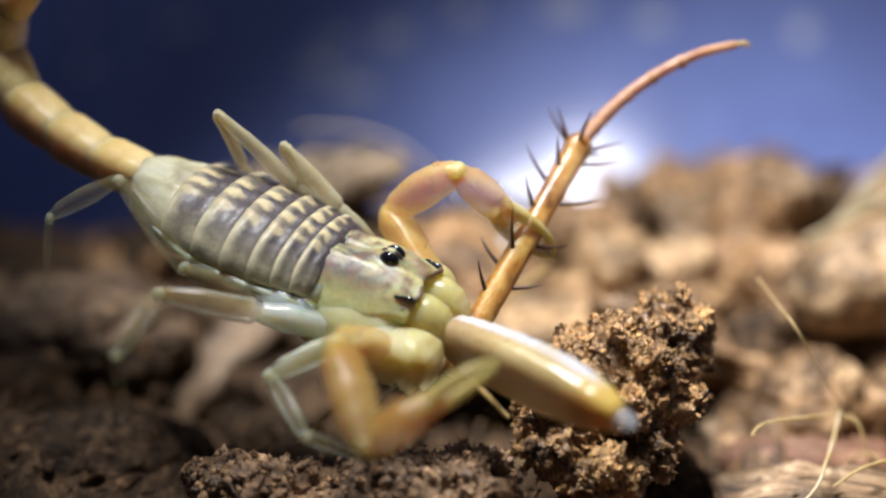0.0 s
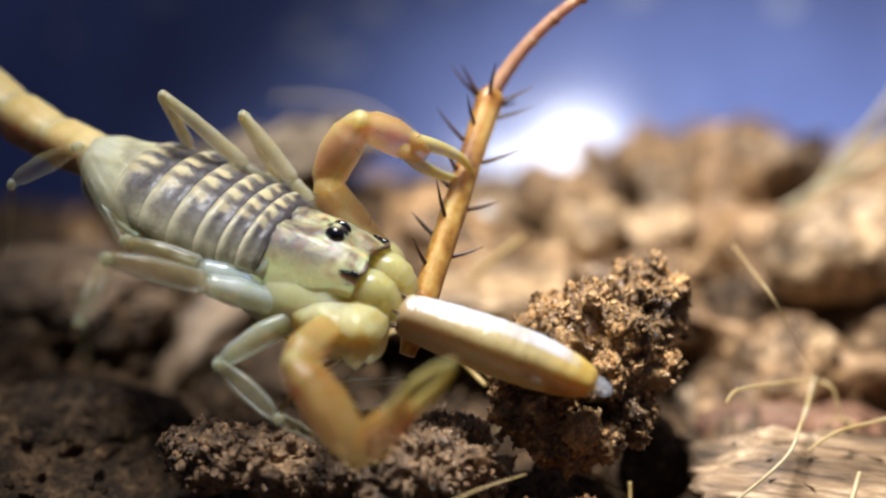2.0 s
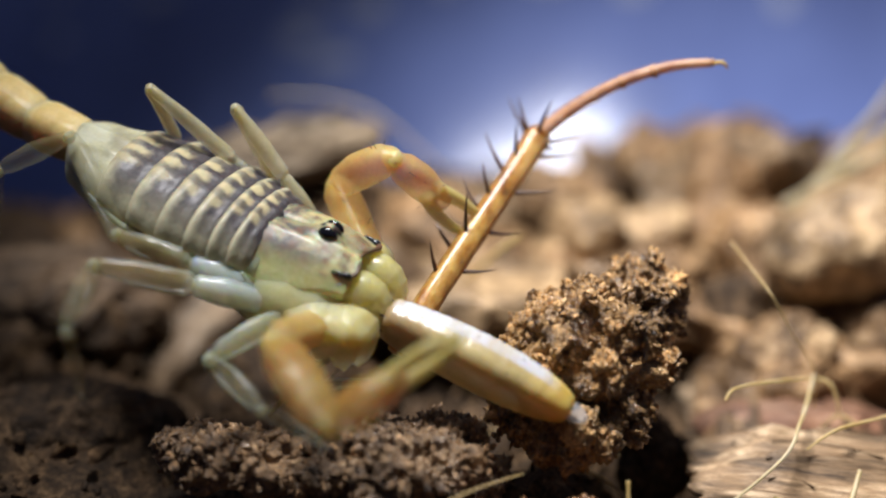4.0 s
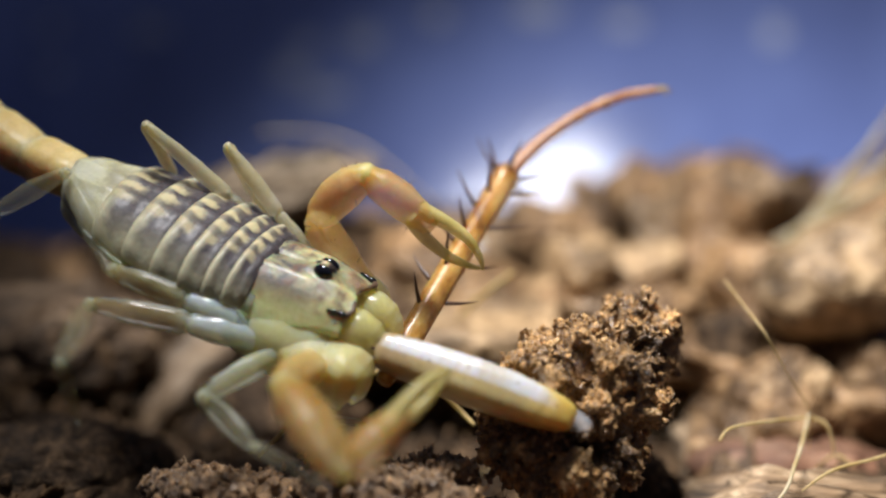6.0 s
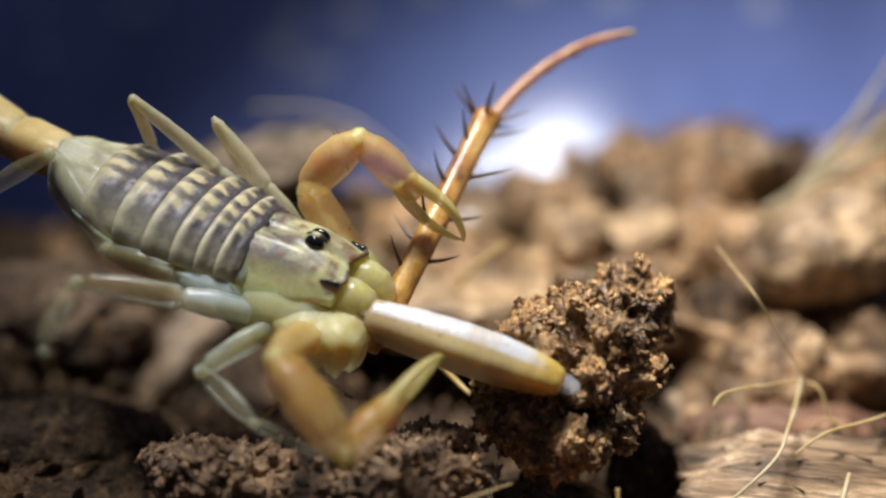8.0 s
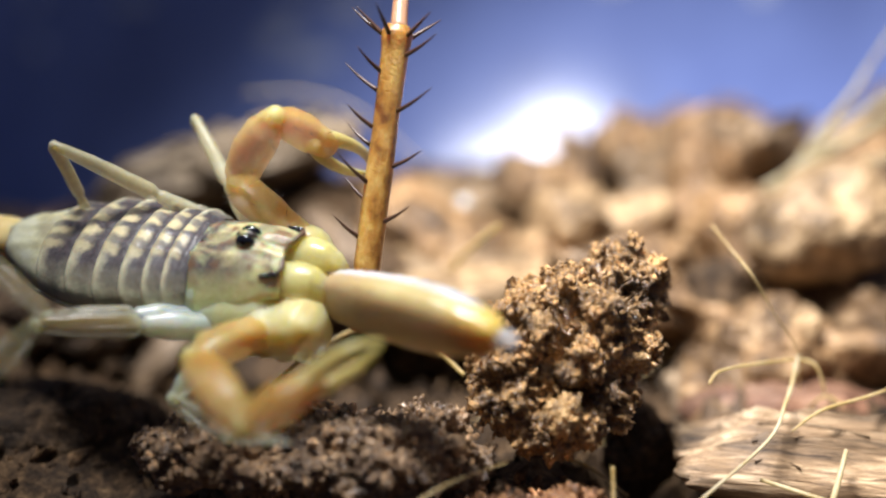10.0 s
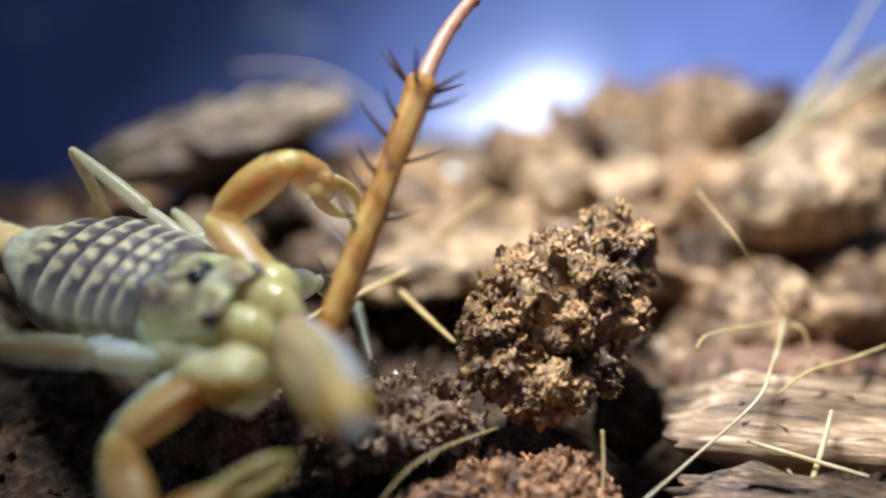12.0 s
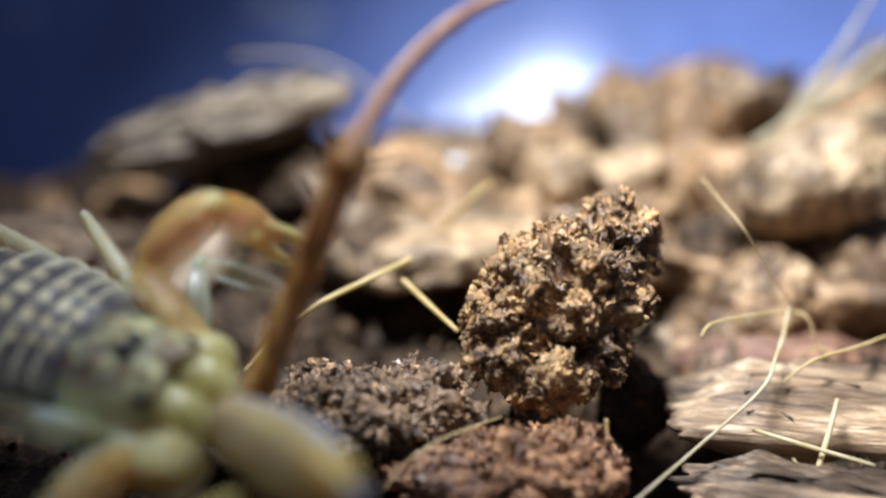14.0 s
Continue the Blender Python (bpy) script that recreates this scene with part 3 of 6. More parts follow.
crumbs_on(soil_clump, CLUMP[1:8], 60, 5, CLOD)
nodule = clod("nodule", [((0, 0, 0), (0.52, 0.44, 0.55)), ((0.25, 0.05, 0.3), (0.3, 0.3, 0.28))], 53, NODULE, 700, 0.05, "pale golden crumb of soil", 0.25, 0.2, "")
nodule.parent = soil_clump
nodule.matrix_basis = mm_pose(-0.6, -2.2, -1.15) @ Matrix.Scale(1.25, 4)
crumbs_on(dark_clod, [((0.0, 0.0, 0.0), (3.4, 2.2, 1.6)), ((1.9, 0.2, 0.0), (1.8, 1.8, 1.4)), ((-2.0, 0.9, 0.2), (1.7, 1.6, 1.4))], 90, 15, CLOD_DARK)
crumbs_on(left_clod, [((0, 0, 0), (2.5, 1.4, 1.1)), ((-1.4, 0.4, 0.1), (1.6, 1.2, 0.9))], 40, 35, CLOD_DARK)
crumbs_on(red_lump, [((0, 0, 0), (3.3, 1.8, 1.5))], 50, 25, REDSOIL)

# loose chips and lumps heaped behind: seven shapes, each copy a thing of its own
CHIP_SHAPES = []
for k in range(7):
    r = [(3.0, 1.8, 1.2), (3.6, 1.5, 1.0), (2.2, 1.7, 1.4), (4.2, 1.4, 0.9), (2.6, 2.0, 1.6), (3.4, 2.3, 0.9), (1.8, 1.3, 1.1)][k]
    bm = lump_mesh(r, 40 + k, 1.5, 0.40, 4)
    CHIP_SHAPES.append(tagged(link_mesh("husk_chip", bm, (HUSK, SOIL, PALEHUSK, BARK, SOIL, HUSK, PALEHUSK)[k]), "rough brown coconut husk chip in the heaped substrate", "husk chip", "husk chips of the substrate"))
placed = 0
for k in range(900):
    x, y = RNG.uniform(-34, 44), RNG.uniform(4, 46)
    if y < 8 and x < 3:
        continue
    if abs(x - 0.8) < 4 and y < 15 or (x < -2 and y < 13) or (9 < x < 14 and y < 9.5):
        continue
    s = (0.35 + 0.25 * smooth(11, 18, y) + 1.25 * RNG.random() ** 1.5) * (1.0 + 0.012 * max(0, y - 6))
    z = ground_height(x, y) + 0.8 * smooth(5, 9, y)
    z += s * RNG.uniform(-0.3, 0.4 if x < 2 else 1.2)
    crest = (4.6 if x < -11 else 6.3 if x < 12.5 else 8.8) - 0.085 * (y - 30)
    z = min(z, crest - 2.2 * s)
    if 17 < x < 26 and 6 < y < 14 or 6 < x < 27 and 11 < y < 31 and placed % 3:
        z -= 3.0
    m = mm_pose(x, y, z, RNG.uniform(-45, 45), RNG.uniform(-45, 45), RNG.uniform(0, 360)) @ Matrix.Scale(s, 4)
    src = CHIP_SHAPES[placed % 7]
    if placed < 7:
        src.matrix_basis = m
    else:
        ob = copy_thing(src, m)
        ob.scale = (s, s, s)
    placed += 1
    if placed >= 230:
        break


def lump(name, place, r, seed, material, label, turn=(0, 0, 0), amount=0.6, freq=0.45, flat=1.0, category="husk chip"):
    ob = tagged(link_mesh(name, lump_mesh(r, seed, amount, freq, 5, flat), material), label, category)
    ob.matrix_basis = mm_pose(*place, *turn)
    return ob


lump("husk_chip", (19.8, 34.0, 5.6), (5.2, 4.0, 4.0), 61, HUSK, "large rounded brown husk lump on the ridge", amount=1.2, freq=0.27)
lump("husk_chip", (14.4, 33.5, 5.2), (2.6, 2.4, 3.2), 62, HUSK, "upright brown husk lump on the ridge", amount=0.8)
lump("husk_chip", (28.0, 22.0, 2.0), (6.0, 5.0, 5.2), 63, HUSK, "large pale brown husk lump beside the grass", amount=1.3, freq=0.25)
lump("husk_chip", (5.0, 30.0, 2.6), (5.4, 4.0, 3.2), 64, HUSK, "low brown husk lump in the heap", amount=1.2, freq=0.27)
lump("husk_chip", (23.0, 14.0, -0.5), (4.6, 4.0, 3.2), 65, HUSK, "rounded brown husk lump in the heap", amount=1.1, freq=0.28)
lump("husk_chip", (11.5, 17.0, 1.0), (4.5, 3.6, 3.0), 66, HUSK, "rounded brown husk lump behind the clump", amount=1.1, freq=0.28)
lump("husk_chip", (16.5, 9.5, -0.8), (2.4, 2.6, 3.0), 67, HUSK, "brown husk lump behind the straw", amount=0.6)
for place, r, seed, material, label, turn, amount, freq in (
        ((17.6, 23.1, 6.9), (3.4, 3.0, 3.2), 101, HUSK, "large rounded brown husk lump on the ridge", (0, 0, -10), 0.55, 0.30),
        ((12.8, 25.3, 7.6), (1.8, 1.8, 2.2), 102, HUSK, "rough brown husk lump on the ridge", (0, 0, 7), 0.60, 0.50),
        ((8.0, 26.8, 5.5), (3.1, 2.6, 1.9), 103, HUSK, "low rounded brown husk lump on the ridge", (0, 0, 4), 0.70, 0.40),
        ((10.9, 19.1, 4.2), (3.6, 2.4, 1.4), 104, PALEHUSK, "pale sloping husk ledge in the heap", (0, -18, 1), 0.60, 0.40),
        ((20.4, 13.6, 4.7), (4.0, 3.2, 2.7), 105, PALEHUSK, "broad pale husk lump below the grass", (0, -14, -2), 0.60, 0.30),
        # its dark colour stands in for the shade of a hole
        ((15.0, 13.6, 1.4), (1.6, 1.6, 1.7), 106, SOIL, "lump coloured dark for a shaded hole in the heap", (0, 0, -5), 0.50, 0.50),
        ((17.0, 9.7, 0.6), (1.9, 1.8, 1.3), 107, PALEHUSK, "pale husk lump behind the bent stem", (0, 0, -8), 0.50, 0.45),
        ((12.4, 15.6, 3.1), (2.0, 1.8, 1.0), 108, HUSK, "brown husk lump behind the clump", (0, 0, 9), 0.40, 0.50),
):
    lump("husk_chip", place, r, seed, material, label, turn, amount, freq)
# added dark lump fills the gap where only the clump's shadow lies
lump("peat_lump", (9.5, 4.6, -2.9), (1.7, 1.5, 2.0), 121, SOIL, "dark lump added for the shadowed void beside the clump", amount=0.5, freq=0.6, category="soil lump")
lump("husk_slab", (2.6, 14.5, 2.2), (6.2, 4.6, 1.4), 68, PALEHUSK, "flat pale husk slab overhanging a hollow", (6, 0, 4), 0.7, 0.4, 0.6)
bark_piece = lump("bark_piece", (-9.2, 22.5, 7.8), (7.4, 2.6, 1.8), 69, GREYBARK, "weathered grey-brown bark piece lying on the heap", (0, -14, 3), 0.95, 0.42, 0.8, "bark")
for k, (x, y, z, r) in enumerate(((-4.5, -1.2, 1.3, 2.2), (-0.5, -1.6, 1.2, 2.6), (3.6, -1.3, 1.3, 2.4), (1.5, -2.4, 0.0, 2.4), (-3.0, -2.2, 0.2, 2.0))):
    flake = link_mesh("bark_flake", lump_mesh((r, 0.9, 0.35), 80 + k, 0.35, 0.8, 4), GREYBARK, bark_piece)
    flake.matrix_basis = mm_pose(x, y, z, 20 + 9 * k, 4 * k - 8, 5 * k)
# these four take dark colours in place of husk, to paint in shade
lump("husk_chip", (-6.5, 24.0, 4.4), (6.0, 2.4, 2.8), 70, SOIL, "husk lump coloured dark for the shade under the bark piece", amount=0.8)
lump("husk_chip", (-17.0, 14.0, 2.2), (5.0, 4.0, 2.6), 71, DARKBARK, "husk lump coloured dark brown for the shade behind the scorpion", amount=1.1, freq=0.28)
lump("husk_chip", (-6.5, 13.5, -2.1), (4.5, 3.4, 2.9), 72, SOIL, "husk lump coloured dark brown for the shade behind the scorpion", amount=1.1, freq=0.28)
lump("husk_chip", (-14.5, 5.5, -1.4), (4.6, 3.0, 1.9), 73, SOIL, "husk lump coloured dark brown for the shade under the scorpion's hind legs", amount=0.7)
lump("red_husk", (16.8, 7.2, -2.6), (5.0, 1.7, 1.5), 74, REDBARK, "reddish brown husk strip behind the straw", (0, 4, -4), 0.35)


def wood_splinter(place, size, seed, label, turn, material):
    """A split piece of wood: a rough wedge with long raised fibres."""
    rng, bm = random.Random(seed), bmesh.new()
    lx, wy, hz = size
    rows, cols = 26, 60
    grid = []
    for i in range(rows):
        v = i / (rows - 1)
        prof = math.sin(math.pi * v) ** 0.6
        fib = 1.0 * noise.noise(Vector((v * 15, seed, 0))) + 0.55 * noise.noise(Vector((v * 37, seed, 5)))
        line = []
        for j in range(cols):
            u = j / (cols - 1)
            end = min(1, 4 * u + 0.05) * min(1, 5 * (1 - u) + 0.15)
            h = hz * prof * (0.15 + 0.85 * end) + fib * end + 0.25 * noise.noise(Vector((u * 9, v * 26, seed)))
            off = 1.3 * noise.noise(Vector((v * 11, seed * 2, 3)))
            line.append(bm.verts.new(((u - 0.5) * lx + off * (1 - end), (v - 0.5) * wy, h)))
        grid.append(line)
    for i in range(rows - 1):
        for j in range(cols - 1):
            bm.faces.new((grid[i][j], grid[i][j + 1], grid[i + 1][j + 1], grid[i + 1][j]))
    geo = bmesh.ops.extrude_face_region(bm, geom=bm.faces[:])["geom"]
    for g in geo:
        if isinstance(g, bmesh.types.BMVert):
            g.co.z = -0.8 * hz * min(1, 0.15 + 3 * (g.co.x / lx + 0.5))
    bmesh.ops.recalc_face_normals(bm, faces=bm.faces[:])
    ob = tagged(link_mesh("wood_splinter", bm, material), label, "wood")
    ob.matrix_basis = mm_pose(*place, *turn)
    for _ in range(9):
        v = rng.uniform(-0.4, 0.4) * wy
        a, b2 = sorted((rng.uniform(-0.5, 0.45) * lx, rng.uniform(-0.4, 0.5) * lx))
        z = hz * math.sin(math.pi * (v / wy + 0.5)) ** 0.6 + 0.1
        part("fibre", path_tube([(a, v, z), ((a + b2) / 2, v + 0.1, z + 0.15 * rng.random()), (b2, v - 0.05, z - 0.1)], (0.02, 0.045, 0.02), 6, 5), material, ob)
    return ob


wood_splinter((16.6, 2.0, -3.0), (12.0, 4.4, 1.5), 5, "pale split piece of fibrous wood lying on the soil", (12, 7, -3), BARK)
wood_splinter((14.6, -3.2, -4.2), (9.0, 2.4, 0.9), 9, "dark brown wood splinter in front of the pale wood", (8, 8, -12), DARKBARK)


def straw(points, radii, label, material=STRAW, name="straw"):
    return tagged(link_mesh(name, path_tube(points, [0.82 * r for r in radii], 8, 7), material), label, "straw")


straw([(12.7, 5.1, 6.1), (13.15, 3.9, 5.3), (13.6, 2.7, 4.5), (14.7, 3.3, 2.8), (15.9, 4.0, 1.0), (16.0, 4.2, -0.6)], (0.045, 0.045, 0.065, 0.04, 0.05, 0.05), "thin bent dry grass stem standing in the substrate")
straw([(11.7, 1.5, 0.6), (12.2, 1.8, 1.0), (14.1, 3.0, 0.9), (15.9, 4.0, 0.7), (16.6, 3.9, 0.4), (16.9, 3.8, -0.6)], (0.08, 0.07, 0.08, 0.08, 0.09, 0.07), "curled dry rootlet lying over the wood")
straw([(15.9, 4.0, 0.9), (15.3, 2.9, 0.1), (14.4, 1.0, -0.2), (13.4, -0.4, -1.0), (10.5, -2.6, -2.2), (7.6, -4.8, -3.3)], (0.07, 0.11, 0.10, 0.08, 0.07, 0.06), "long pale grass blade hanging over the wood", PALE_STRAW)
straw([(0.5, 4.4, 2.8), (1.3, 3.2, 2.2), (2.5, 1.6, 1.3)], (0.13, 0.14, 0.11), "short pale straw leaning on the clump")
straw([(4.5, 9.3, 5.8), (3.5, 10.1, 4.9), (2.2, 11.2, 3.5)], (0.12, 0.14, 0.12), "short straw on the husk slab")
straw([(0.9, 5.0, 3.5), (-0.8, 4.0, 3.0), (-3.4, 2.4, 2.1), (-5.5, 1.0, 0.4)], (0.13, 0.14, 0.12, 0.1), "straw lying across the hollow")
straw([(-0.4, -5.0, -2.1), (0.6, -4.6, -1.2), (1.8, -3.9, -0.8), (3.7, -2.8, -0.6)], (0.04, 0.05, 0.055, 0.04), "thin curved straw between the clods")
straw([(7.3, -2.8, -0.9), (7.25, -3.2, -2.2), (7.0, -3.7, -4.4)], (0.08, 0.09, 0.08), "thin upright rootlet before the hollow")
straw([(13.0, -0.7, -2.4), (14.6, -1.8, -2.7), (16.6, -3.0, -3.1)], (0.10, 0.11, 0.08), "thin straw across the wood", PALE_STRAW)
straw([(16.3, -0.2, -1.6), (15.6, -1.2, -2.6), (14.6, -2.6, -3.8), (14.0, -3.4, -5.0)], (0.10, 0.14, 0.14, 0.1), "grass blade before the wood", PALE_STRAW)


def grass_blade(points, width, label):
    """A flat dry blade with a shallow fold, tapering to its tip."""
    pts, bm, rings, steps = [Vector(p) for p in points], bmesh.new(), [], 24
    for k in range(steps + 1):
        f = k / steps * (len(pts) - 1)
        i = min(len(pts) - 2, int(f))
        c = pts[i].lerp(pts[i + 1], f - i)
        d = (pts[i + 1] - pts[i]).normalized()
        side = d.cross(Vector((0.25, 1, 0.2))).normalized()
        w = width * (1 - 0.75 * (k / steps) ** 2) * (0.9 + 0.2 * noise.noise(c * 0.5))
        rings.append((c, side, d.cross(side).normalized(), w, 0.05))
    tube(bm, rings, 10)
    return tagged(link_mesh("grass_blade", bm, BLADE), label, "grass", "dry grass blades over the heap")


grass_blade([(16.6, 17.6, 4.6), (19.9, 15.9, 7.2), (21.9, 14.5, 8.5), (24.6, 12.6, 10.6), (27.5, 10.5, 12.6)], 0.34, "broad pale dry grass blade leaning over the heap")
grass_blade([(18.6, 17.6, 4.6), (19.7, 17.2, 6.4), (20.9, 16.6, 8.6), (22.4, 16.0, 10.7), (24.4, 15.2, 14.4)], 0.26, "upright pale dry grass blade on the heap")
grass_blade([(17.4, 17.5, 5.2), (21.1, 16.3, 6.9), (24.8, 14.3, 7.8), (28.0, 12.5, 8.4)], 0.24, "low pale dry grass blade over the heap")
grass_blade([(19.4, 18.8, 5.6), (21.3, 18.5, 7.6), (23.4, 17.8, 9.5), (26.5, 16.9, 11.6)], 0.28, "pale dry grass blade leaning over the heap")
straw([(-8.0, 21.5, 11.6), (-5.0, 20.9, 11.6), (-2.0, 20.4, 10.6), (1.4, 20.2, 7.6)], (0.04, 0.06, 0.07, 0.05), "faint pale fibre over the bark piece", PALE_STRAW, "fibre_strand")
straw([(19.8, 2.3, 0.2), (17.8, 1.7, -0.2), (15.9, 1.2, -0.5), (14.6, 0.7, -1.1)], (0.06, 0.08, 0.08, 0.05), "golden rootlet lying on the wood")
for k in range(46):
    x, y = RNG.uniform(-14, 26), RNG.uniform(-4, 30)
    if x < 4 and y < 8:
        continue
    z, a, ln = ground_height(x, y) + 0.6, RNG.uniform(0, 6.3), RNG.uniform(1.2, 4.0)
    d = Vector((math.cos(a), math.sin(a), RNG.uniform(-0.2, 0.5))) * ln
    p = Vector((x, y, z))
    straw([p - d * 0.5, p + Vector((0, 0, 0.4)), p + d * 0.5 + Vector((0, 0, -0.3))], (0.05, 0.09, 0.05), "short dry fibre in the substrate", name="dry_fibre")["group"] = "dry fibres"

bm = bmesh.new()
crumble(ellipsoid(bm, (0, 0, 0), (0.42, 0.4, 0.4), 3), (0, 0, 0), 0.05, 1.5, 2)
tagged(link_mesh("mineral_grain", bm, GRAIN), "small white glassy mineral grain on the husk", "grain").matrix_basis = mm_pose(3.4, 19.3, 5.6)
lump("dark_crumb", (8.9, 5.2, 5.2), (0.55, 0.5, 0.6), 91, CLOD_DARK, "dark crumb on top of the clump", amount=0.15, freq=1.6, category="soil crumb")
lump("pale_crumb", (2.1, -2.2, -0.2), (0.35, 0.3, 0.5), 92, HUSK, "pale husk crumb between the clods", (0, -30, 0), 0.08, 1.6, category="husk crumb")
bm = bmesh.new()
skin = []
for k in range(5200):
    x, y = RNG.uniform(-20, 26), RNG.uniform(-11, 30)
    skin.append((Vector((x, y, ground_height(x, y))), Vector((0, 0, 1))))
tagged(grainy_mesh("soil_crumbs", bm, RNG, 5200, skin, 0.22, SOIL), "loose dark brown soil crumbs strewn over the ground", "soil crumbs", kind="stuff")

# ---------------------------------------------------------------- the scorpion
# its own space: x ahead, y to its left, z up from the hind edge of the carapace
scorpion = tagged(new("scorpion"), "straw-yellow scorpion with grey banded back holding its prey", "scorpion")
moving = {}


def carapace_mesh():
    bm, rows, cols = bmesh.new(), 40, 41
    grid = []
    for i in range(rows):
        u = i / (rows - 1)
        x = 3.72 * u - 0.05
        half = 2.35 - 0.45 * u - 0.35 * smooth(0.45, 1.0, u)
        line = []
        for j in range(cols):
            s = 2 * j / (cols - 1) - 1
            y = s * half
            top = 1.22 + 0.12 * math.sin(math.pi * min(1, u * 1.2)) - 0.14 * smooth(0.75, 1, u)
            drop = (1.6 - 0.75 * smooth(0.3, 1.0, u)) * abs(s) ** 3.0
            z = top - drop
            z += 0.44 * math.exp(-(((x - 2.02) / 0.48) ** 2 + (y / 0.26) ** 2))
            z += 0.10 * math.exp(-(((x - 2.9) / 0.7) ** 2 + ((abs(y) - 0.42) / 0.13) ** 2))
            z -= 0.16 * math.exp(-((y / 0.10) ** 2)) * smooth(0.62, 0.8, u)
            z -= 0.10 * math.exp(-((y / 0.14) ** 2)) * smooth(0.45, 0.2, u)
            z += 0.05 * math.exp(-(((abs(y) - 0.75) / 0.16) ** 2)) * smooth(0.75, 0.4, u)
            xx = x - 0.28 * math.exp(-((y / 0.45) ** 2)) * smooth(0.9, 1.0, u) - 0.10 * abs(s) ** 6 * u
            z += 0.018 * noise.noise(Vector((x * 6, y * 6, 1)))
            line.append(bm.verts.new((xx, y, z)))
        grid.append(line)
    for i in range(rows - 1):
        for j in range(cols - 1):
            bm.faces.new((grid[i][j], grid[i + 1][j], grid[i + 1][j + 1], grid[i][j + 1]))
    geo = bmesh.ops.extrude_face_region(bm, geom=bm.faces[:])["geom"]
    for g in geo:
        if isinstance(g, bmesh.types.BMVert):
            g.co = Vector((g.co.x * 0.97, g.co.y * 0.95, g.co.z - 0.28))
    bmesh.ops.recalc_face_normals(bm, faces=bm.faces[:])
    return bm


carapace = part("carapace", carapace_mesh(), CARAPACE, scorpion, "pale yellow carapace clouded with grey")
bm = bmesh.new()
ellipsoid(bm, (2.02, 0, 1.46), (0.44, 0.17, 0.27), 3)
part("eye_mound", bm, KEEL, carapace, "dark brown mound between the eyes")
for side in (-1, 1):
    bm = bmesh.new()
    ellipsoid(bm, (2.06, side * 0.25, 1.42), (0.38, 0.23, 0.32), 3)
    part("median_eye", bm, JET, carapace, "glossy black eye")
    bm = bmesh.new()
    for a, r in ((3.40, 0.20), (3.14, 0.15), (2.96, 0.11)):
        ellipsoid(bm, (a, side * (1.16 + (3.42 - a) * 0.25), 0.86), (r, r * 0.7, r * 0.75), 2)
    part("lateral_eyes", bm, JET, carapace, "row of small black side eyes")
    part("front_rim", path_tube([(3.36, 0.0, 0.98), (3.44, side * 0.3, 1.02), (3.58, side * 0.62, 1.02), (3.65, side * 0.92, 0.95), (3.52, side * 1.12, 0.86)], (0.03, 0.05, 0.075, 0.09, 0.09), 8, 5), RIM, carapace, "dark brown front rim")

    part("side_margin", path_tube([(-0.02, side * 2.3, 0.0), (0.45, side * 2.27, -0.38), (1.1, side * 2.12, -0.36), (1.9, side * 1.9, -0.12), (2.7, side * 1.62, 0.25), (3.35, side * 1.34, 0.6)], (0.05, 0.09, 0.09, 0.08, 0.07, 0.04), 8, 6), PALE, carapace, "pale raised side margin")

# the seven plates of the back, each overlapping the next
HALF = [(0.1, 2.2), (-0.7, 2.38), (-2.0, 2.62), (-3.4, 2.72), (-4.8, 2.55), (-6.2, 2.15), (-7.4, 1.6), (-8.5, 0.95)]
TOP = [(0.1, 1.30), (-1.0, 1.42), (-2.6, 1.58), (-4.2, 1.60), (-6.0, 1.46), (-7.4, 1.30), (-8.5, 1.12)]


def table(rows, x):
    for (x0, a), (x1, b) in zip(rows, rows[1:]):
        if x >= x1:
            f = (x0 - x) / (x0 - x1)
            return a + (b - a) * min(1, max(0, f))
    return rows[-1][1]


def tergite_mesh(x0, x1):
    bm, rows, cols = bmesh.new(), 14, 45
    grid = []
    for i in range(rows):
        u = i / (rows - 1)
        x = x0 + (x1 - x0) * u
        line = []
        for j in range(cols):
            s = 2 * j / (cols - 1) - 1
            half, top = table(HALF, x), table(TOP, x)
            ang = s * 1.5
            y = half * math.sin(ang) / math.sin(1.5)
            z = -0.15 + (top + 0.15) * max(0, math.cos(ang)) ** 0.8
            lift = 0.10 * smooth(0.45, 0.85, u) - 0.05 * smooth(0.9, 1.0, u) - 0.10 * smooth(0.3, 0.0, u)
            for k in (0.0, 0.85, -0.85):
                lift += (0.06 if k else 0.08) * math.exp(-(((y - k) / 0.12) ** 2)) * (0.5 + 0.5 * math.sin(math.pi * u))
            lift += 0.02 * noise.noise(Vector((x * 5, y * 5, 7)))
            line.append(bm.verts.new((x - 0.10 * (1 - s * s) * u, y * (1 + 0.3 * lift), z + lift)))
        grid.append(line)
    for i in range(rows - 1):
        for j in range(cols - 1):
            bm.faces.new((grid[i][j], grid[i][j + 1], grid[i + 1][j + 1], grid[i + 1][j]))
    geo = bmesh.ops.extrude_face_region(bm, geom=bm.faces[:])["geom"]
    for g in geo:
        if isinstance(g, bmesh.types.BMVert):
            g.co = Vector((g.co.x, g.co.y * 0.96, g.co.z - 0.10))
    bmesh.ops.recalc_face_normals(bm, faces=bm.faces[:])
    return bm


edge = 0.05
for k, length in enumerate((0.62, 0.72, 0.88, 1.08, 1.28, 1.55, 2.2)):
    part("tergite", tergite_mesh(edge + 0.08, edge - length - 0.06), TERGITE if k < 6 else CREAM, scorpion, "" if k < 6 else "straw-coloured last plate of the back")
    edge -= length

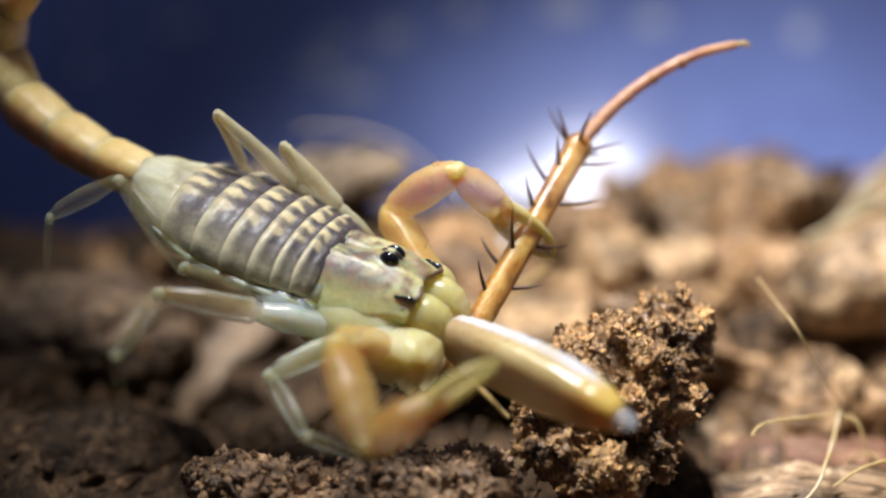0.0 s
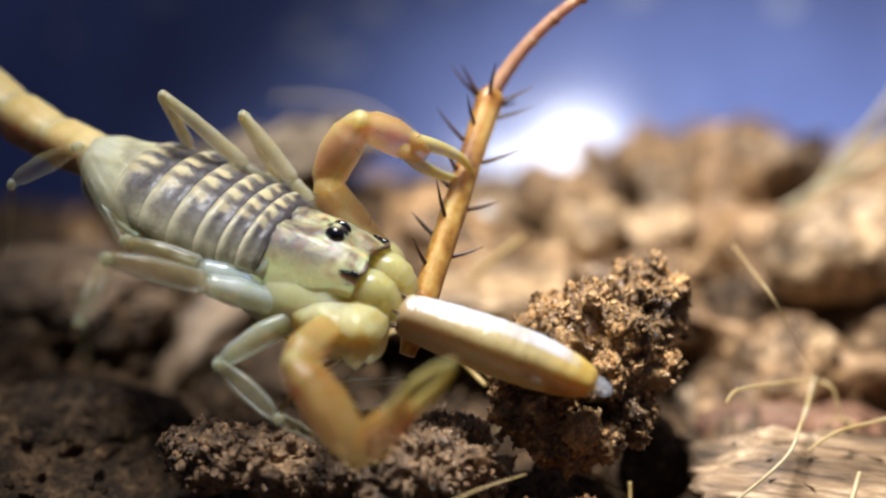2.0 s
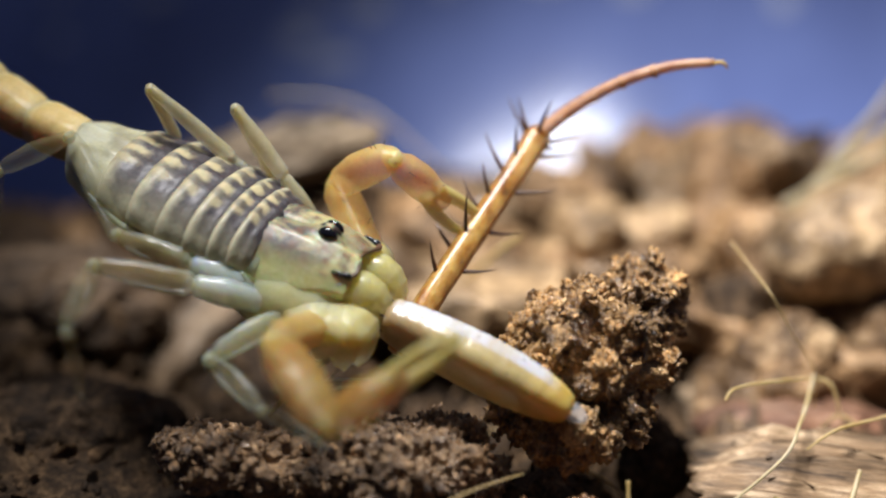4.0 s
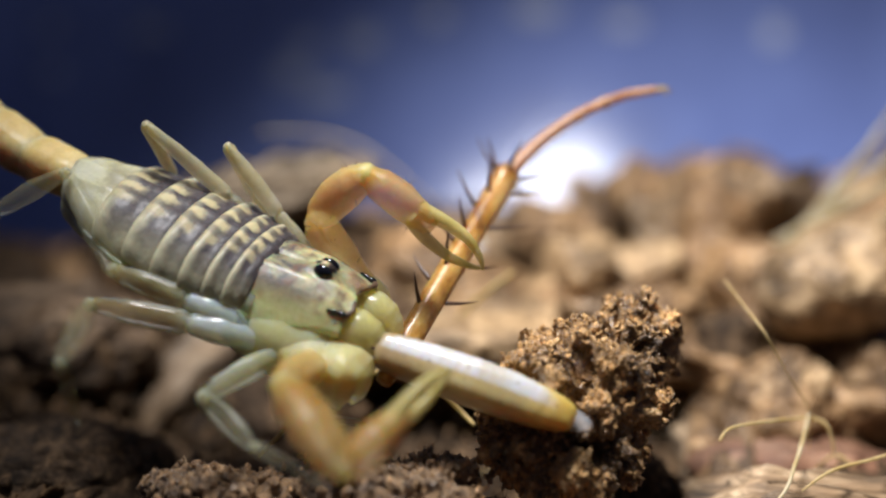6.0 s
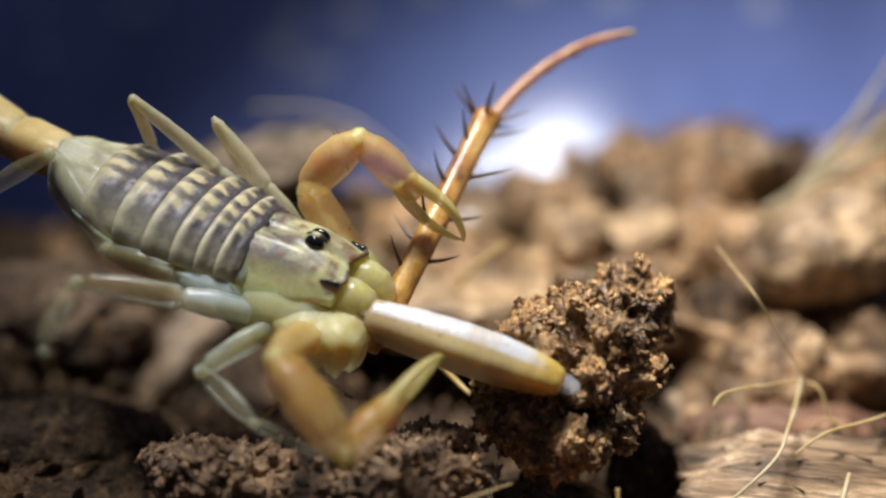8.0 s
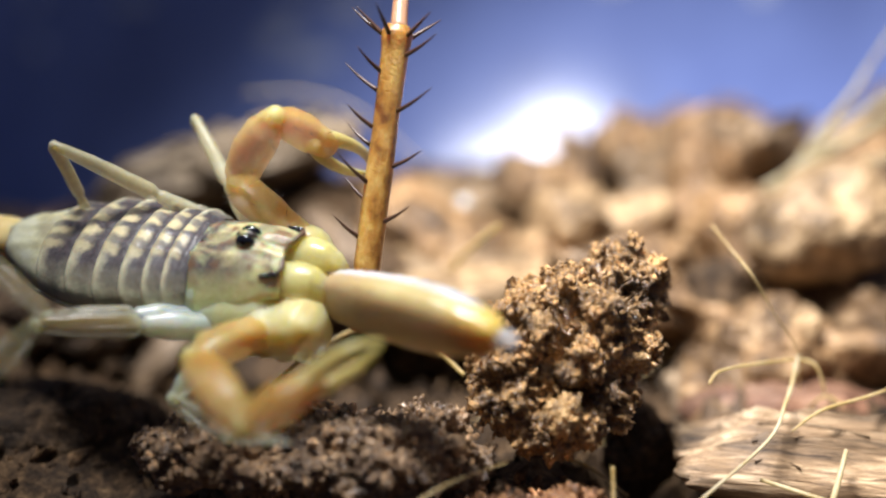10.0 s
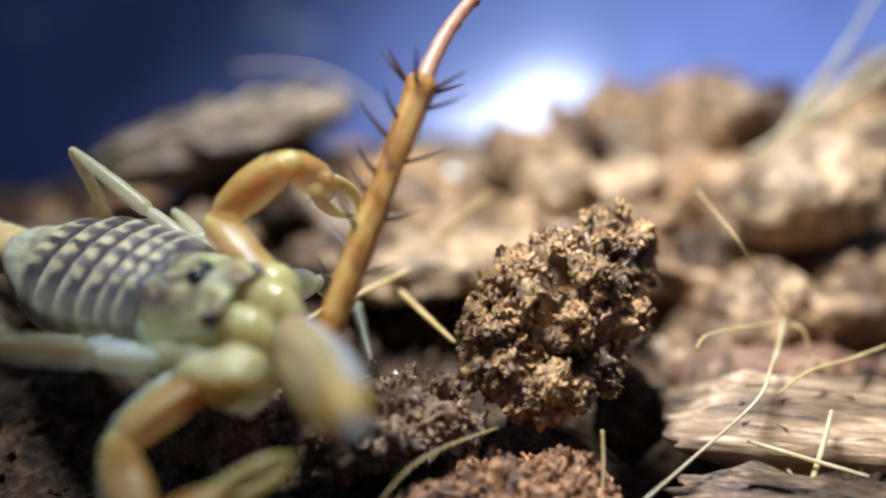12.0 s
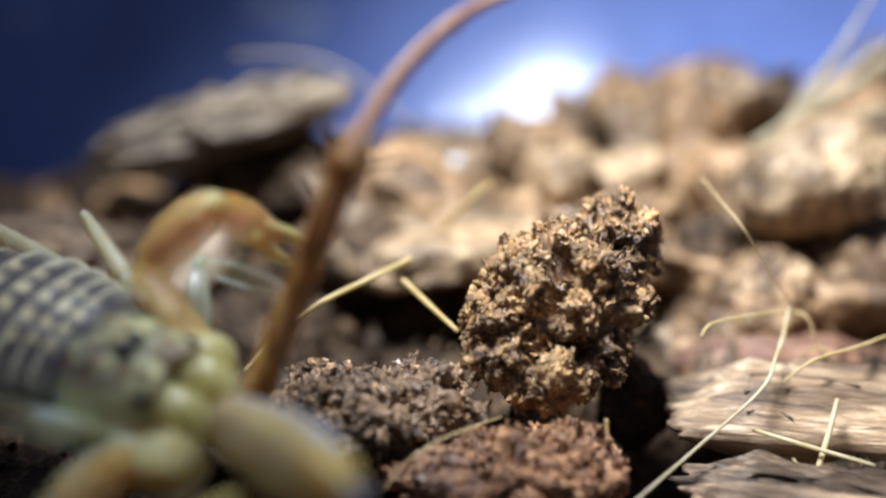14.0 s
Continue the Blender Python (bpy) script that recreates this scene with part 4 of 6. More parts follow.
# soft flanks and belly
bm = bmesh.new()
rings = []
for k in range(30):
    x = 0.4 - 8.8 * k / 29
    half, top = table(HALF, x) * 1.0, table(TOP, x)
    rings.append(((x, 0, (top - 1.55) / 2 - 0.1), (0, 1, 0), (0, 0, 1), half * 0.985, (top + 1.35) / 2 - 0.05))
tube(bm, rings, 36)
for v in bm.verts:
    fold = 0.06 * math.sin(v.co.x * 5.2) * smooth(0.4, -0.4, v.co.z) + 0.05 * noise.noise(v.co * 1.4)
    v.co.y *= 1 + 0.5 * fold
    v.co.z += fold
part("belly", bm, PALE, scorpion, "pale greenish soft belly and flanks")
# flank fold line
for side in (-1, 1):
    part("flank_fold", path_tube([(0.5, side * 2.30, -0.35), (-0.6, side * 2.48, -0.2), (-2.6, side * 2.72, -0.2), (-4.8, side * 2.55, -0.15), (-6.6, side * 2.02, 0.0)],
                                 (0.05, 0.12, 0.12, 0.1, 0.04), 10, 6), PALE, scorpion)
# under the carapace: the coxae, in one soft block a side
bm = bmesh.new()
tube(bm, [((x, 0, -1.15), (0, 1, 0), (0, 0, 1), a, b) for x, a, b in ((-0.9, 1.9, 0.9), (-0.3, 2.35, 1.3), (0.6, 2.6, 1.6), (1.6, 2.65, 1.75), (2.7, 2.45, 1.7), (3.5, 2.0, 1.4), (3.95, 1.2, 0.9))], 30, power=2.4)
for v in bm.verts:
    v.co += Vector((0, 1, 1)) * 0.07 * noise.noise(v.co * 1.8)
part("prosoma_base", bm, PALE, scorpion, "pale soft underside of the forebody")

# chelicerae
for side in (-1, 1):
    ch = part("chelicera", limb([(-0.6, 0.55, 0.6), (0.1, 0.68, 0.84), (0.8, 0.72, 0.96), (1.4, 0.66, 0.92), (1.8, 0.50, 0.70), (2.1, 0.28, 0.40), (2.2, 0.08, 0.1)], 0.10, 22, 2.2), YELLOW, scorpion, "bulbous yellow jaw")
    ch.matrix_basis = mm_pose(3.0, side * 0.68, -0.05, 0, 12, side * -2)
    part("jaw_finger", path_tube([(1.45, 0.15 * side, 0.1), (1.85, 0.1 * side, -0.05), (2.05, -0.08 * side, -0.3)], (0.2, 0.13, 0.03), 8), FINGER, ch)
    part("jaw_tooth", path_tube([(1.5, -0.1 * side, -0.2), (1.8, -0.14 * side, -0.32), (1.95, -0.1 * side, -0.5)], (0.14, 0.09, 0.02), 8), KEEL, ch, "dark jaw tooth")


def palp(key, side, reach):
    """An arm in three keyed lengths, each along its own x."""
    tro = bmesh.new()
    if side > 0:
        ellipsoid(tro, (3.25, 1.45, -0.3), (0.95, 0.85, 0.95), 3)
    else:
        rows = ((1.5, 0.35, 0.35), (1.8, 0.75, 0.62), (2.4, 0.98, 0.80), (3.1, 1.02, 0.92), (3.8, 1.0, 1.0), (4.4, 0.92, 1.02), (4.9, 0.72, 0.82), (5.15, 0.35, 0.45))
        dense = [(a + (b - a) * f / 5, p + (q - p) * f / 5, u + (w - u) * f / 5) for (a, p, u), (b, q, w) in zip(rows, rows[1:]) for f in range(5)]
        tube(tro, [((x, -1.8, -0.98), (0, 1, 0), (0, 0, 1), a, b) for x, a, b in dense], 32, power=3.0)
        for v in tro.verts:
            low = smooth(-1.35, -1.8, v.co.z)
            v.co.z -= low * (0.10 + 0.13 * math.sin(v.co.x * 7.5) + 0.10 * math.sin(v.co.x * 17))
            v.co += 0.16 * Vector((0, noise.noise(v.co * 1.5), noise.noise(v.co * 1.3 + Vector((3, 1, 8)))))
    part("pedipalp_trochanter", tro, YELLOW if side > 0 else ARMBASE, scorpion, "yellow arm base with a toothed lower edge" if side < 0 else "")
    fem = part("pedipalp_femur", limb([(-0.25, 0.37, 0.37), (0.1, 0.66, 0.64), (1.2, 0.59, 0.57), (2.6, 0.63, 0.63), (3.3, 0.62, 0.60), (3.75, 0.40, 0.40), (4.0, 0.18, 0.18)], 0.08, 18, 2.8, 0.05), AMBER, scorpion)
    pat = part("pedipalp_patella", limb([(-0.3, 0.22, 0.22), (0.1, 0.43, 0.41), (0.7, 0.64, 0.62), (1.8, 0.73, 0.71), (2.8, 0.66, 0.65), (3.4, 0.47, 0.46), (3.75, 0.24, 0.24)], 0.14, 18, 2.7, 0.05), AMBER, scorpion)
    hand = part("claw_hand", limb([(x * reach, a, c) for x, a, c in ((-0.3, 0.22, 0.22), (0.1, 0.40, 0.40), (0.7, 0.60, 0.60), (1.5, 0.63, 0.65), (2.3, 0.50, 0.55), (2.85, 0.37, 0.46), (3.1, 0.18, 0.28))], 0.05, 18, 2.4, 0.03), AMBER, scorpion)
    part("fixed_finger", path_tube([(x * reach, y, z) for x, y, z in ((2.3, 0.05, 0.2), (3.3, 0.06, 0.42), (4.3, 0.05, 0.46), (5.1, 0.02, 0.2), (5.5, 0, -0.1))], (0.34, 0.26, 0.20, 0.13, 0.04), 12), FINGER, hand, "slender yellow finger of the claw")
    part("movable_finger", path_tube([(x * reach, y, z) for x, y, z in ((2.2, 0.0, -0.25), (3.1, 0.05, -0.50), (4.2, 0.05, -0.52), (5.0, 0.02, -0.3), (5.4, 0, -0.1))], (0.30, 0.25, 0.19, 0.12, 0.04), 12), FINGER, hand, "slender yellow finger of the claw")
    for k, ob in enumerate((fem, pat, hand)):
        moving[key + str(k)] = ob
        if k:
            bm = bmesh.new()
            ellipsoid(bm, (-0.02, 0, 0.03), (0.34, 0.42, 0.40), 3)
            part("joint_membrane", bm, YELLOW, ob, "pale yellow soft joint")
    rng = random.Random(9 + side)
    for ob, ln, rad in ((fem, 3.4, 0.55), (pat, 3.3, 0.66), (hand, 2.8, 0.58)):
        bm = bmesh.new()
        for _ in range(9):
            x, a = rng.uniform(0.3, ln), rng.uniform(0, 6.28)
            d = Vector((0.25, math.cos(a), math.sin(a)))
            q = Vector((x, math.cos(a) * rad * 0.9, math.sin(a) * rad * 0.9))
            tube(bm, [(q, (1, 0, 0), Vector((1, 0, 0)).cross(d).normalized(), 0.018, 0.018), (q + d * rng.uniform(0.3, 0.6), (1, 0, 0), Vector((1, 0, 0)).cross(d).normalized(), 0.004, 0.004)], 5)
        part("bristles", bm, KEEL, ob)


palp("palpL", 1, 1.0)
palp("palpR", -1, 0.9)


def leg(key, lengths, thick, base, material):
    cox = bmesh.new()
    ellipsoid(cox, base, (0.55, 0.55, 0.42), 3)
    part("leg_coxa", cox, material, scorpion)
    for k, ln in enumerate(lengths):
        t = thick * (1.0, 0.92, 0.66, 0.5)[k]
        if k == 0 and ln > 4.5:
            prof = [(-0.1, t * 0.5, t * 0.6), (0.2, t * 0.9, t * 1.0), (ln * 0.24, t * 1.0, t * 1.15), (ln * 0.40, t * 0.80, t * 0.85), (ln * 0.43, t * 0.62, t * 0.68), (ln * 0.47, t * 0.9, t * 1.0), (ln * 0.75, t * 0.85, t * 1.0), (ln * 0.95, t * 0.6, t * 0.7), (ln + 0.1, t * 0.3, t * 0.4)]
        elif k == len(lengths) - 1:
            prof = [(-0.1, t * 0.45, t * 0.5), (0.15, t * 0.75, t * 0.85), (ln * 0.40, t * 0.75, t * 0.8), (ln * 0.44, t * 0.5, t * 0.5), (ln * 0.50, t * 0.65, t * 0.65), (ln * 0.9, t * 0.42, t * 0.42), (ln, t * 0.2, t * 0.2)]
        else:
            prof = [(-0.12, t * 0.5, t * 0.5), (0.15, t * 0.75, t * 0.85), (ln * 0.45, t * 0.95, t * 1.3), (ln * 0.8, t * 0.8, t * 1.1), (ln * 0.97, t * 0.55, t * 0.6), (ln + 0.1, t * 0.3, t * 0.3)]
        outer = k > 0 and key in ("legRb", "legRc")
        mat = material if material is not GLASSY else FEMUR if k == 0 and ln > 4.5 else FAINT if outer else CLEAR if k > 0 else GLASSY
        ob = part(("leg_femur", "leg_patella", "leg_tibia", "leg_tarsus")[k] if k < len(lengths) - 1 else "leg_tarsus", limb(prof, 0.05, 14), mat, scorpion)
        moving[key + str(k)] = ob
        if material is GLASSY:
            # pale keels, which also imitate the bright rim light of clear cuticle
            for s in () if outer else (-1, 1):
                rows = [(x, 0.0, s * (h * 0.93) + 0.05 * math.sin(math.pi * min(1, max(0, x / prof[-1][0])))) for x, w, h in prof[1:-1]]
                part("leg_ridge", path_tube(rows, [0.03 if i in (0, len(rows) - 1) else 0.055 for i in range(len(rows))], 8, 4), RIDGE, ob, "pale edge of the clear leg")
            if k == 0:
                rows = [(x, -0.3 * w, h * 0.9) for x, w, h in prof[1:-1]]
                part("leg_keel", path_tube(rows, [0.02] + [0.045] * (len(rows) - 2) + [0.02], 6, 4), KEEL, ob, "thin dark keel along the leg")
            part("joint_membrane", limb([(-0.14, t * 0.4, t * 0.4), (0.0, t * 0.62, t * 0.66), (0.12, t * 0.62, t * 0.66), (0.26, t * 0.4, t * 0.4)], 0.0, 12), RIDGE, ob)
        if k == len(lengths) - 1:
            for s in (-1, 1):
                part("foot_claw", path_tube([(ln - 0.05, 0.03 * s, 0), (ln + 0.2, 0.12 * s, 0.05), (ln + 0.36, 0.14 * s, -0.1)], (0.06, 0.045, 0.01), 6, 4), FAINT if outer else KEEL, ob)


leg("legRa", (3.4, 2.9, 2.7), 0.43, (1.9, -1.9, -0.9), GLASSY)
leg("legRb", (5.9, 3.0, 2.9), 0.49, (0.9, -2.0, -0.8), GLASSY)
leg("legRc", (4.8, 4.4, 2.9, 2.9), 0.48, (0.1, -2.1, -0.6), GLASSY)
leg("legLf", (3.4, 3.4, 3.6), 0.46, (2.4, 1.7, -0.9), GLASSY)
leg("legLa", (5.4, 6.0), 0.31, (0.8, 1.9, -0.3), HINDLEG)
leg("legLb", (7.0, 6.5), 0.31, (-0.3, 2.0, -0.3), HINDLEG)

# tail: five ribbed links and the sting
TAIL_LINE = [Vector(p) for p in ((-8.2, 0.0, 0.4), (-10.6, 0.2, 0.25), (-12.9, 0.5, 0.4), (-15.2, 0.9, 0.8), (-16.8, 1.5, 2.1), (-16.9, 1.8, 4.0))]
for k, (a, b2) in enumerate(zip(TAIL_LINE, TAIL_LINE[1:])):
    ln = (b2 - a).length
    w = 0.90 + 0.05 * k
    bm = limb([(-0.25, w * 0.7, w * 0.7), (0.0, w * 0.88, w * 0.88), (ln * 0.25, w * 0.97, w * 0.97), (ln * 0.75, w * 1.03, w * 1.05), (ln * 0.97, w * 0.95, w * 0.95), (ln + 0.2, w * 0.7, w * 0.7)], 0.0, 24, 2.5, 0.07)
    ob = part("tail_segment", bm, TAIL, scorpion)
    ob.matrix_basis = Matrix.Translation(a * MM) @ (b2 - a).to_track_quat("X", "Z").to_matrix().to_4x4()
telson = part("telson", limb([(-0.1, 0.3, 0.3), (0.3, 0.75, 0.75), (1.0, 0.95, 0.95), (1.8, 0.7, 0.7), (2.3, 0.3, 0.3), (2.4, 0.1, 0.1)], 0.0, 18), TAIL, scorpion, "bulbous venom gland")
telson.matrix_basis = Matrix.Translation(TAIL_LINE[-1] * MM) @ Vector((0.8, 0.1, 0.65)).to_track_quat("X", "Z").to_matrix().to_4x4()
part("sting", path_tube([(2.2, 0, 0), (2.8, 0, -0.1), (3.4, 0, -0.6), (3.6, 0, -1.1)], (0.26, 0.18, 0.09, 0.02), 10), KEEL, telson, "dark curved sting")

# ---------------------------------------------------------------- the prey: a severed insect leg
prey = tagged(new("insect_leg"), "severed insect leg with pale shiny thigh and spiny orange shank", "insect leg")


def thigh_mesh():
    bm, rings = bmesh.new(), []
    prof = [(0.0, 0.58, 0.72), (0.25, 0.70, 0.84), (0.9, 0.76, 0.90), (2.0, 0.84, 0.96), (3.6, 0.88, 1.0), (5.0, 0.86, 0.97), (6.2, 0.76, 0.84), (6.9, 0.64, 0.66), (7.3, 0.50, 0.48), (7.45, 0.34, 0.32)]
    dense = []
    for (x0, a0, b0), (x1, a1, b1) in zip(prof, prof[1:]):
        for k in range(6):
            f = k / 6
            dense.append((x0 + (x1 - x0) * f, a0 + (a1 - a0) * f, b0 + (b1 - b0) * f))
    dense.append(prof[-1])
    for x, a, b in dense:
        x *= 0.97
        rings.append(((x, 0, 0.16 * math.sin(math.pi * min(1, x / 7.4))), (0, 1, 0), (0, 0, 1), 0.9 * a, b))
    tube(bm, rings, 28, power=3.2)
    for v in bm.verts:
        top = smooth(0.2, 0.8, v.co.z)
        if v.co.z < 0:
            v.co.z *= 1.0 + 0.34 * math.sin(math.pi * min(1, max(0, v.co.x / 7.3)))
        v.co.z += 0.016 * top * math.sin(v.co.x * 13 + 2 * noise.noise(v.co)) + 0.02 * noise.noise(v.co * 2.5)
        if v.co.x < 0.05:
            v.co.x += 0.12 * noise.noise(v.co * 4)
    return bm


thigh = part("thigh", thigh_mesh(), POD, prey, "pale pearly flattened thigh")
moving["thigh"] = thigh
bm = bmesh.new()
tube(bm, [((x, 0, -0.06), (0, 1, 0), (0, 0, 1), a, b) for x, a, b in ((5.4, 0.45, 0.5), (5.8, 0.62, 0.74), (6.4, 0.57, 0.68), (6.85, 0.46, 0.54), (7.1, 0.34, 0.38), (7.2, 0.18, 0.2))], 24, power=2.6)
part("thigh_end", bm, PODTIP, thigh, "amber lower end")
part("milky_stump", limb([(0, 0.36, 0.32), (0.2, 0.38, 0.32), (0.4, 0.36, 0.30), (0.65, 0.28, 0.22), (0.8, 0.18, 0.14), (0.86, 0.05, 0.04)], 0.0, 14), MILK, prey, "milky wet stump").matrix_basis = mm_pose(7.0, 0, 0.0)
for k, (y, z) in enumerate(((0.3, 0.55), (-0.35, 0.5), (0.1, -0.55), (-0.5, -0.1))):
    part("torn_shred", path_tube([(0.15, y, z), (-0.15, y * 1.1, z * 1.1), (-0.4, y * 1.0, z * 1.25)], (0.08, 0.05, 0.01), 6, 4), SPINE, prey)

shank = part("shank", limb([(-2.4, 0.30, 0.30), (-1.6, 0.40, 0.42), (0.0, 0.44, 0.48), (2.5, 0.45, 0.49), (5.5, 0.43, 0.46), (7.6, 0.46, 0.50), (8.4, 0.51, 0.57), (8.65, 0.38, 0.42), (8.7, 0.2, 0.2)], 0.0, 18, 2.4), TIBIA, prey, "orange-brown spiny shank")
moving["tibia"] = shank
RS = random.Random(4)
for k in range(12):
    x = 1.0 + 0.66 * k
    a = (math.pi / 2 + 0.5, -math.pi / 2 - 0.45, math.pi / 2 - 0.35)[k % 3] + RS.uniform(-0.25, 0.25)
    d = Vector((0.55, math.cos(a), math.sin(a))).normalized()
    q = Vector((x, math.cos(a) * 0.43, math.sin(a) * 0.47))
    ln = RS.uniform(1.1, 1.7)
    part("spine", path_tube([q, q + d * ln * 0.5, q + d * ln + Vector((0.12, 0, 0))], (0.095, 0.06, 0.008), 7, 4), SPINE, shank)
for a in (0.3, 1.6, 2.7, 4.0, 5.2):
    d = Vector((0.8, math.cos(a), math.sin(a))).normalized()
    q = Vector((8.3, math.cos(a) * 0.5, math.sin(a) * 0.55))
    part("spine", path_tube([q, q + d * 0.7, q + d * 1.35], (0.10, 0.06, 0.008), 7, 4), SPINE, shank)
foot = part("foot", path_tube([(-0.1, 0, -0.05), (1.2, 0, 0.32), (2.6, 0, 0.55), (4.2, 0, 0.58), (5.8, 0, 0.36), (7.2, 0, -0.12)], (0.32, 0.28, 0.25, 0.23, 0.20, 0.16), 12, 6), TARSUS, prey, "rosy curved jointed foot")
moving["tarsus"] = foot
for s in (-1, 1):
    part("foot_hook", path_tube([(7.1, 0.05 * s, -0.1), (7.5, 0.2 * s, -0.25), (7.6, 0.25 * s, -0.55)], (0.1, 0.07, 0.01), 6, 4), TIBIA, foot)
for x, z in ((1.3, 0.34), (2.5, 0.54), (3.7, 0.6), (5.0, 0.5)):
    bm = bmesh.new()
    ellipsoid(bm, (x, 0, z - 0.02), (0.20, 0.29, 0.29), 2)
    part("foot_joint", bm, TARSUS, foot)


def motions():
    """Everything that moves: poses in millimetres and degrees, parts in their thing's space."""
    walk(scorpion, [
        (0.0, mm_pose(-3.862, 0.83, 7.228, 22.7, 19.1, -18.6)),
        (0.5, mm_pose(-3.843, 1.001, 7.292, 25.5, 13.9, -18.9)),
        (1.0, mm_pose(-3.97, 0.75, 7.11, 25.2, 15.8, -19.9)),
        (1.5, mm_pose(-4.529, 0.82, 6.784, 21.5, 17.1, -21.9)),
        (2.0, mm_pose(-4.875, 0.847, 6.952, 21.4, 18.3, -20.2)),
        (2.5, mm_pose(-5.006, 0.73, 7.077, 23.2, 17.7, -18.9)),
        (3.0, mm_pose(-5.076, 0.746, 6.974, 22.5, 19.9, -17.6)),
        (5.5, mm_pose(-4.904, 1.136, 7.058, 21.9, 22.2, -17)),
        (6.0, mm_pose(-4.877, 1.146, 7.055, 22.6, 22, -17.1)),
        (6.5, mm_pose(-4.91, 0.994, 7.074, 21.2, 22.3, -16.9)),
        (7.0, mm_pose(-4.922, 1.084, 7.073, 20.7, 22, -17.8)),
        (9.5, mm_pose(-5.917, 1.372, 6.781, 31, 11.8, -14.1)),
        (10.0, mm_pose(-6.541, 1.147, 5.949, 32.1, 1.9, -23.3)),
        (10.5, mm_pose(-6.495, -0.034, 4.92, 34.7, 3.5, -27.9)),
        (11.0, mm_pose(-7.328, -1.1, 4.367, 32.3, 2.8, -36.5)),
        (11.5, mm_pose(-7.049, -1.526, 4.283, 29.6, 4.1, -36.7)),
        (12.0, mm_pose(-6.992, -2.215, 4.517, 29.2, 3.5, -38.6)),
        (12.5, mm_pose(-8.005, -4.433, 3.487, 34.8, 7.4, -41.1)),
        (13.0, mm_pose(-7.988, -5.452, 2.875, 39.2, 8.2, -42.5)),
        (13.5, mm_pose(-8.798, -5.21, 2.809, 36.4, 8.4, -38.2)),
        (14.0, mm_pose(-8.967, -5.225, 3, 31.5, 10.8, -33.8)),
    ])
    walk(moving['palpL0'], [
        (0.0, mm_pose(3.4, 1.3, -0.2, 9.5, -16, 148.1)),
        (0.5, mm_pose(3.4, 1.3, -0.2, 11.9, -18.5, 135.6)),
        (1.0, mm_pose(3.4, 1.3, -0.2, 8.9, -29.1, 147.2)),
        (1.5, mm_pose(3.4, 1.3, -0.2, 5.2, -27.7, 158.5)),
        (2.0, mm_pose(3.4, 1.3, -0.2, 4.5, -25.3, 164.1)),
        (2.5, mm_pose(3.4, 1.3, -0.2, 4.6, -28, 167.7)),
        (3.0, mm_pose(3.4, 1.3, -0.2, 14.5, -16.6, 140.1)),
        (5.5, mm_pose(3.4, 1.3, -0.2, 9.3, -22.5, 156.3)),
        (6.5, mm_pose(3.4, 1.3, -0.2, 8, -24.2, 160.3)),
        (7.0, mm_pose(3.4, 1.3, -0.2, 8.8, -21, 158.2)),
        (9.5, mm_pose(3.4, 1.3, -0.2, 10.5, -25.5, 152.3)),
        (10.0, mm_pose(3.4, 1.3, -0.2, 7.8, -33.4, 160.2)),
        (10.5, mm_pose(3.4, 1.3, -0.2, 6.8, -31.4, 163.4)),
        (11.0, mm_pose(3.4, 1.3, -0.2, 9.8, -25.1, 156.9)),
        (11.5, mm_pose(3.4, 1.3, -0.2, 9.2, -23, 157.9)),
        (12.0, mm_pose(3.4, 1.3, -0.2, 9.1, -22.9, 158)),
        (12.5, mm_pose(3.4, 1.3, -0.2, 12.9, -26.4, 144.2)),
        (13.0, mm_pose(3.4, 1.3, -0.2, 8.1, -19.4, 155.9)),
        (13.5, mm_pose(3.4, 1.3, -0.2, 9.2, -27.5, 153.3)),
        (14.0, mm_pose(3.4, 1.3, -0.2, 6.9, -26.3, 160.1)),
    ])
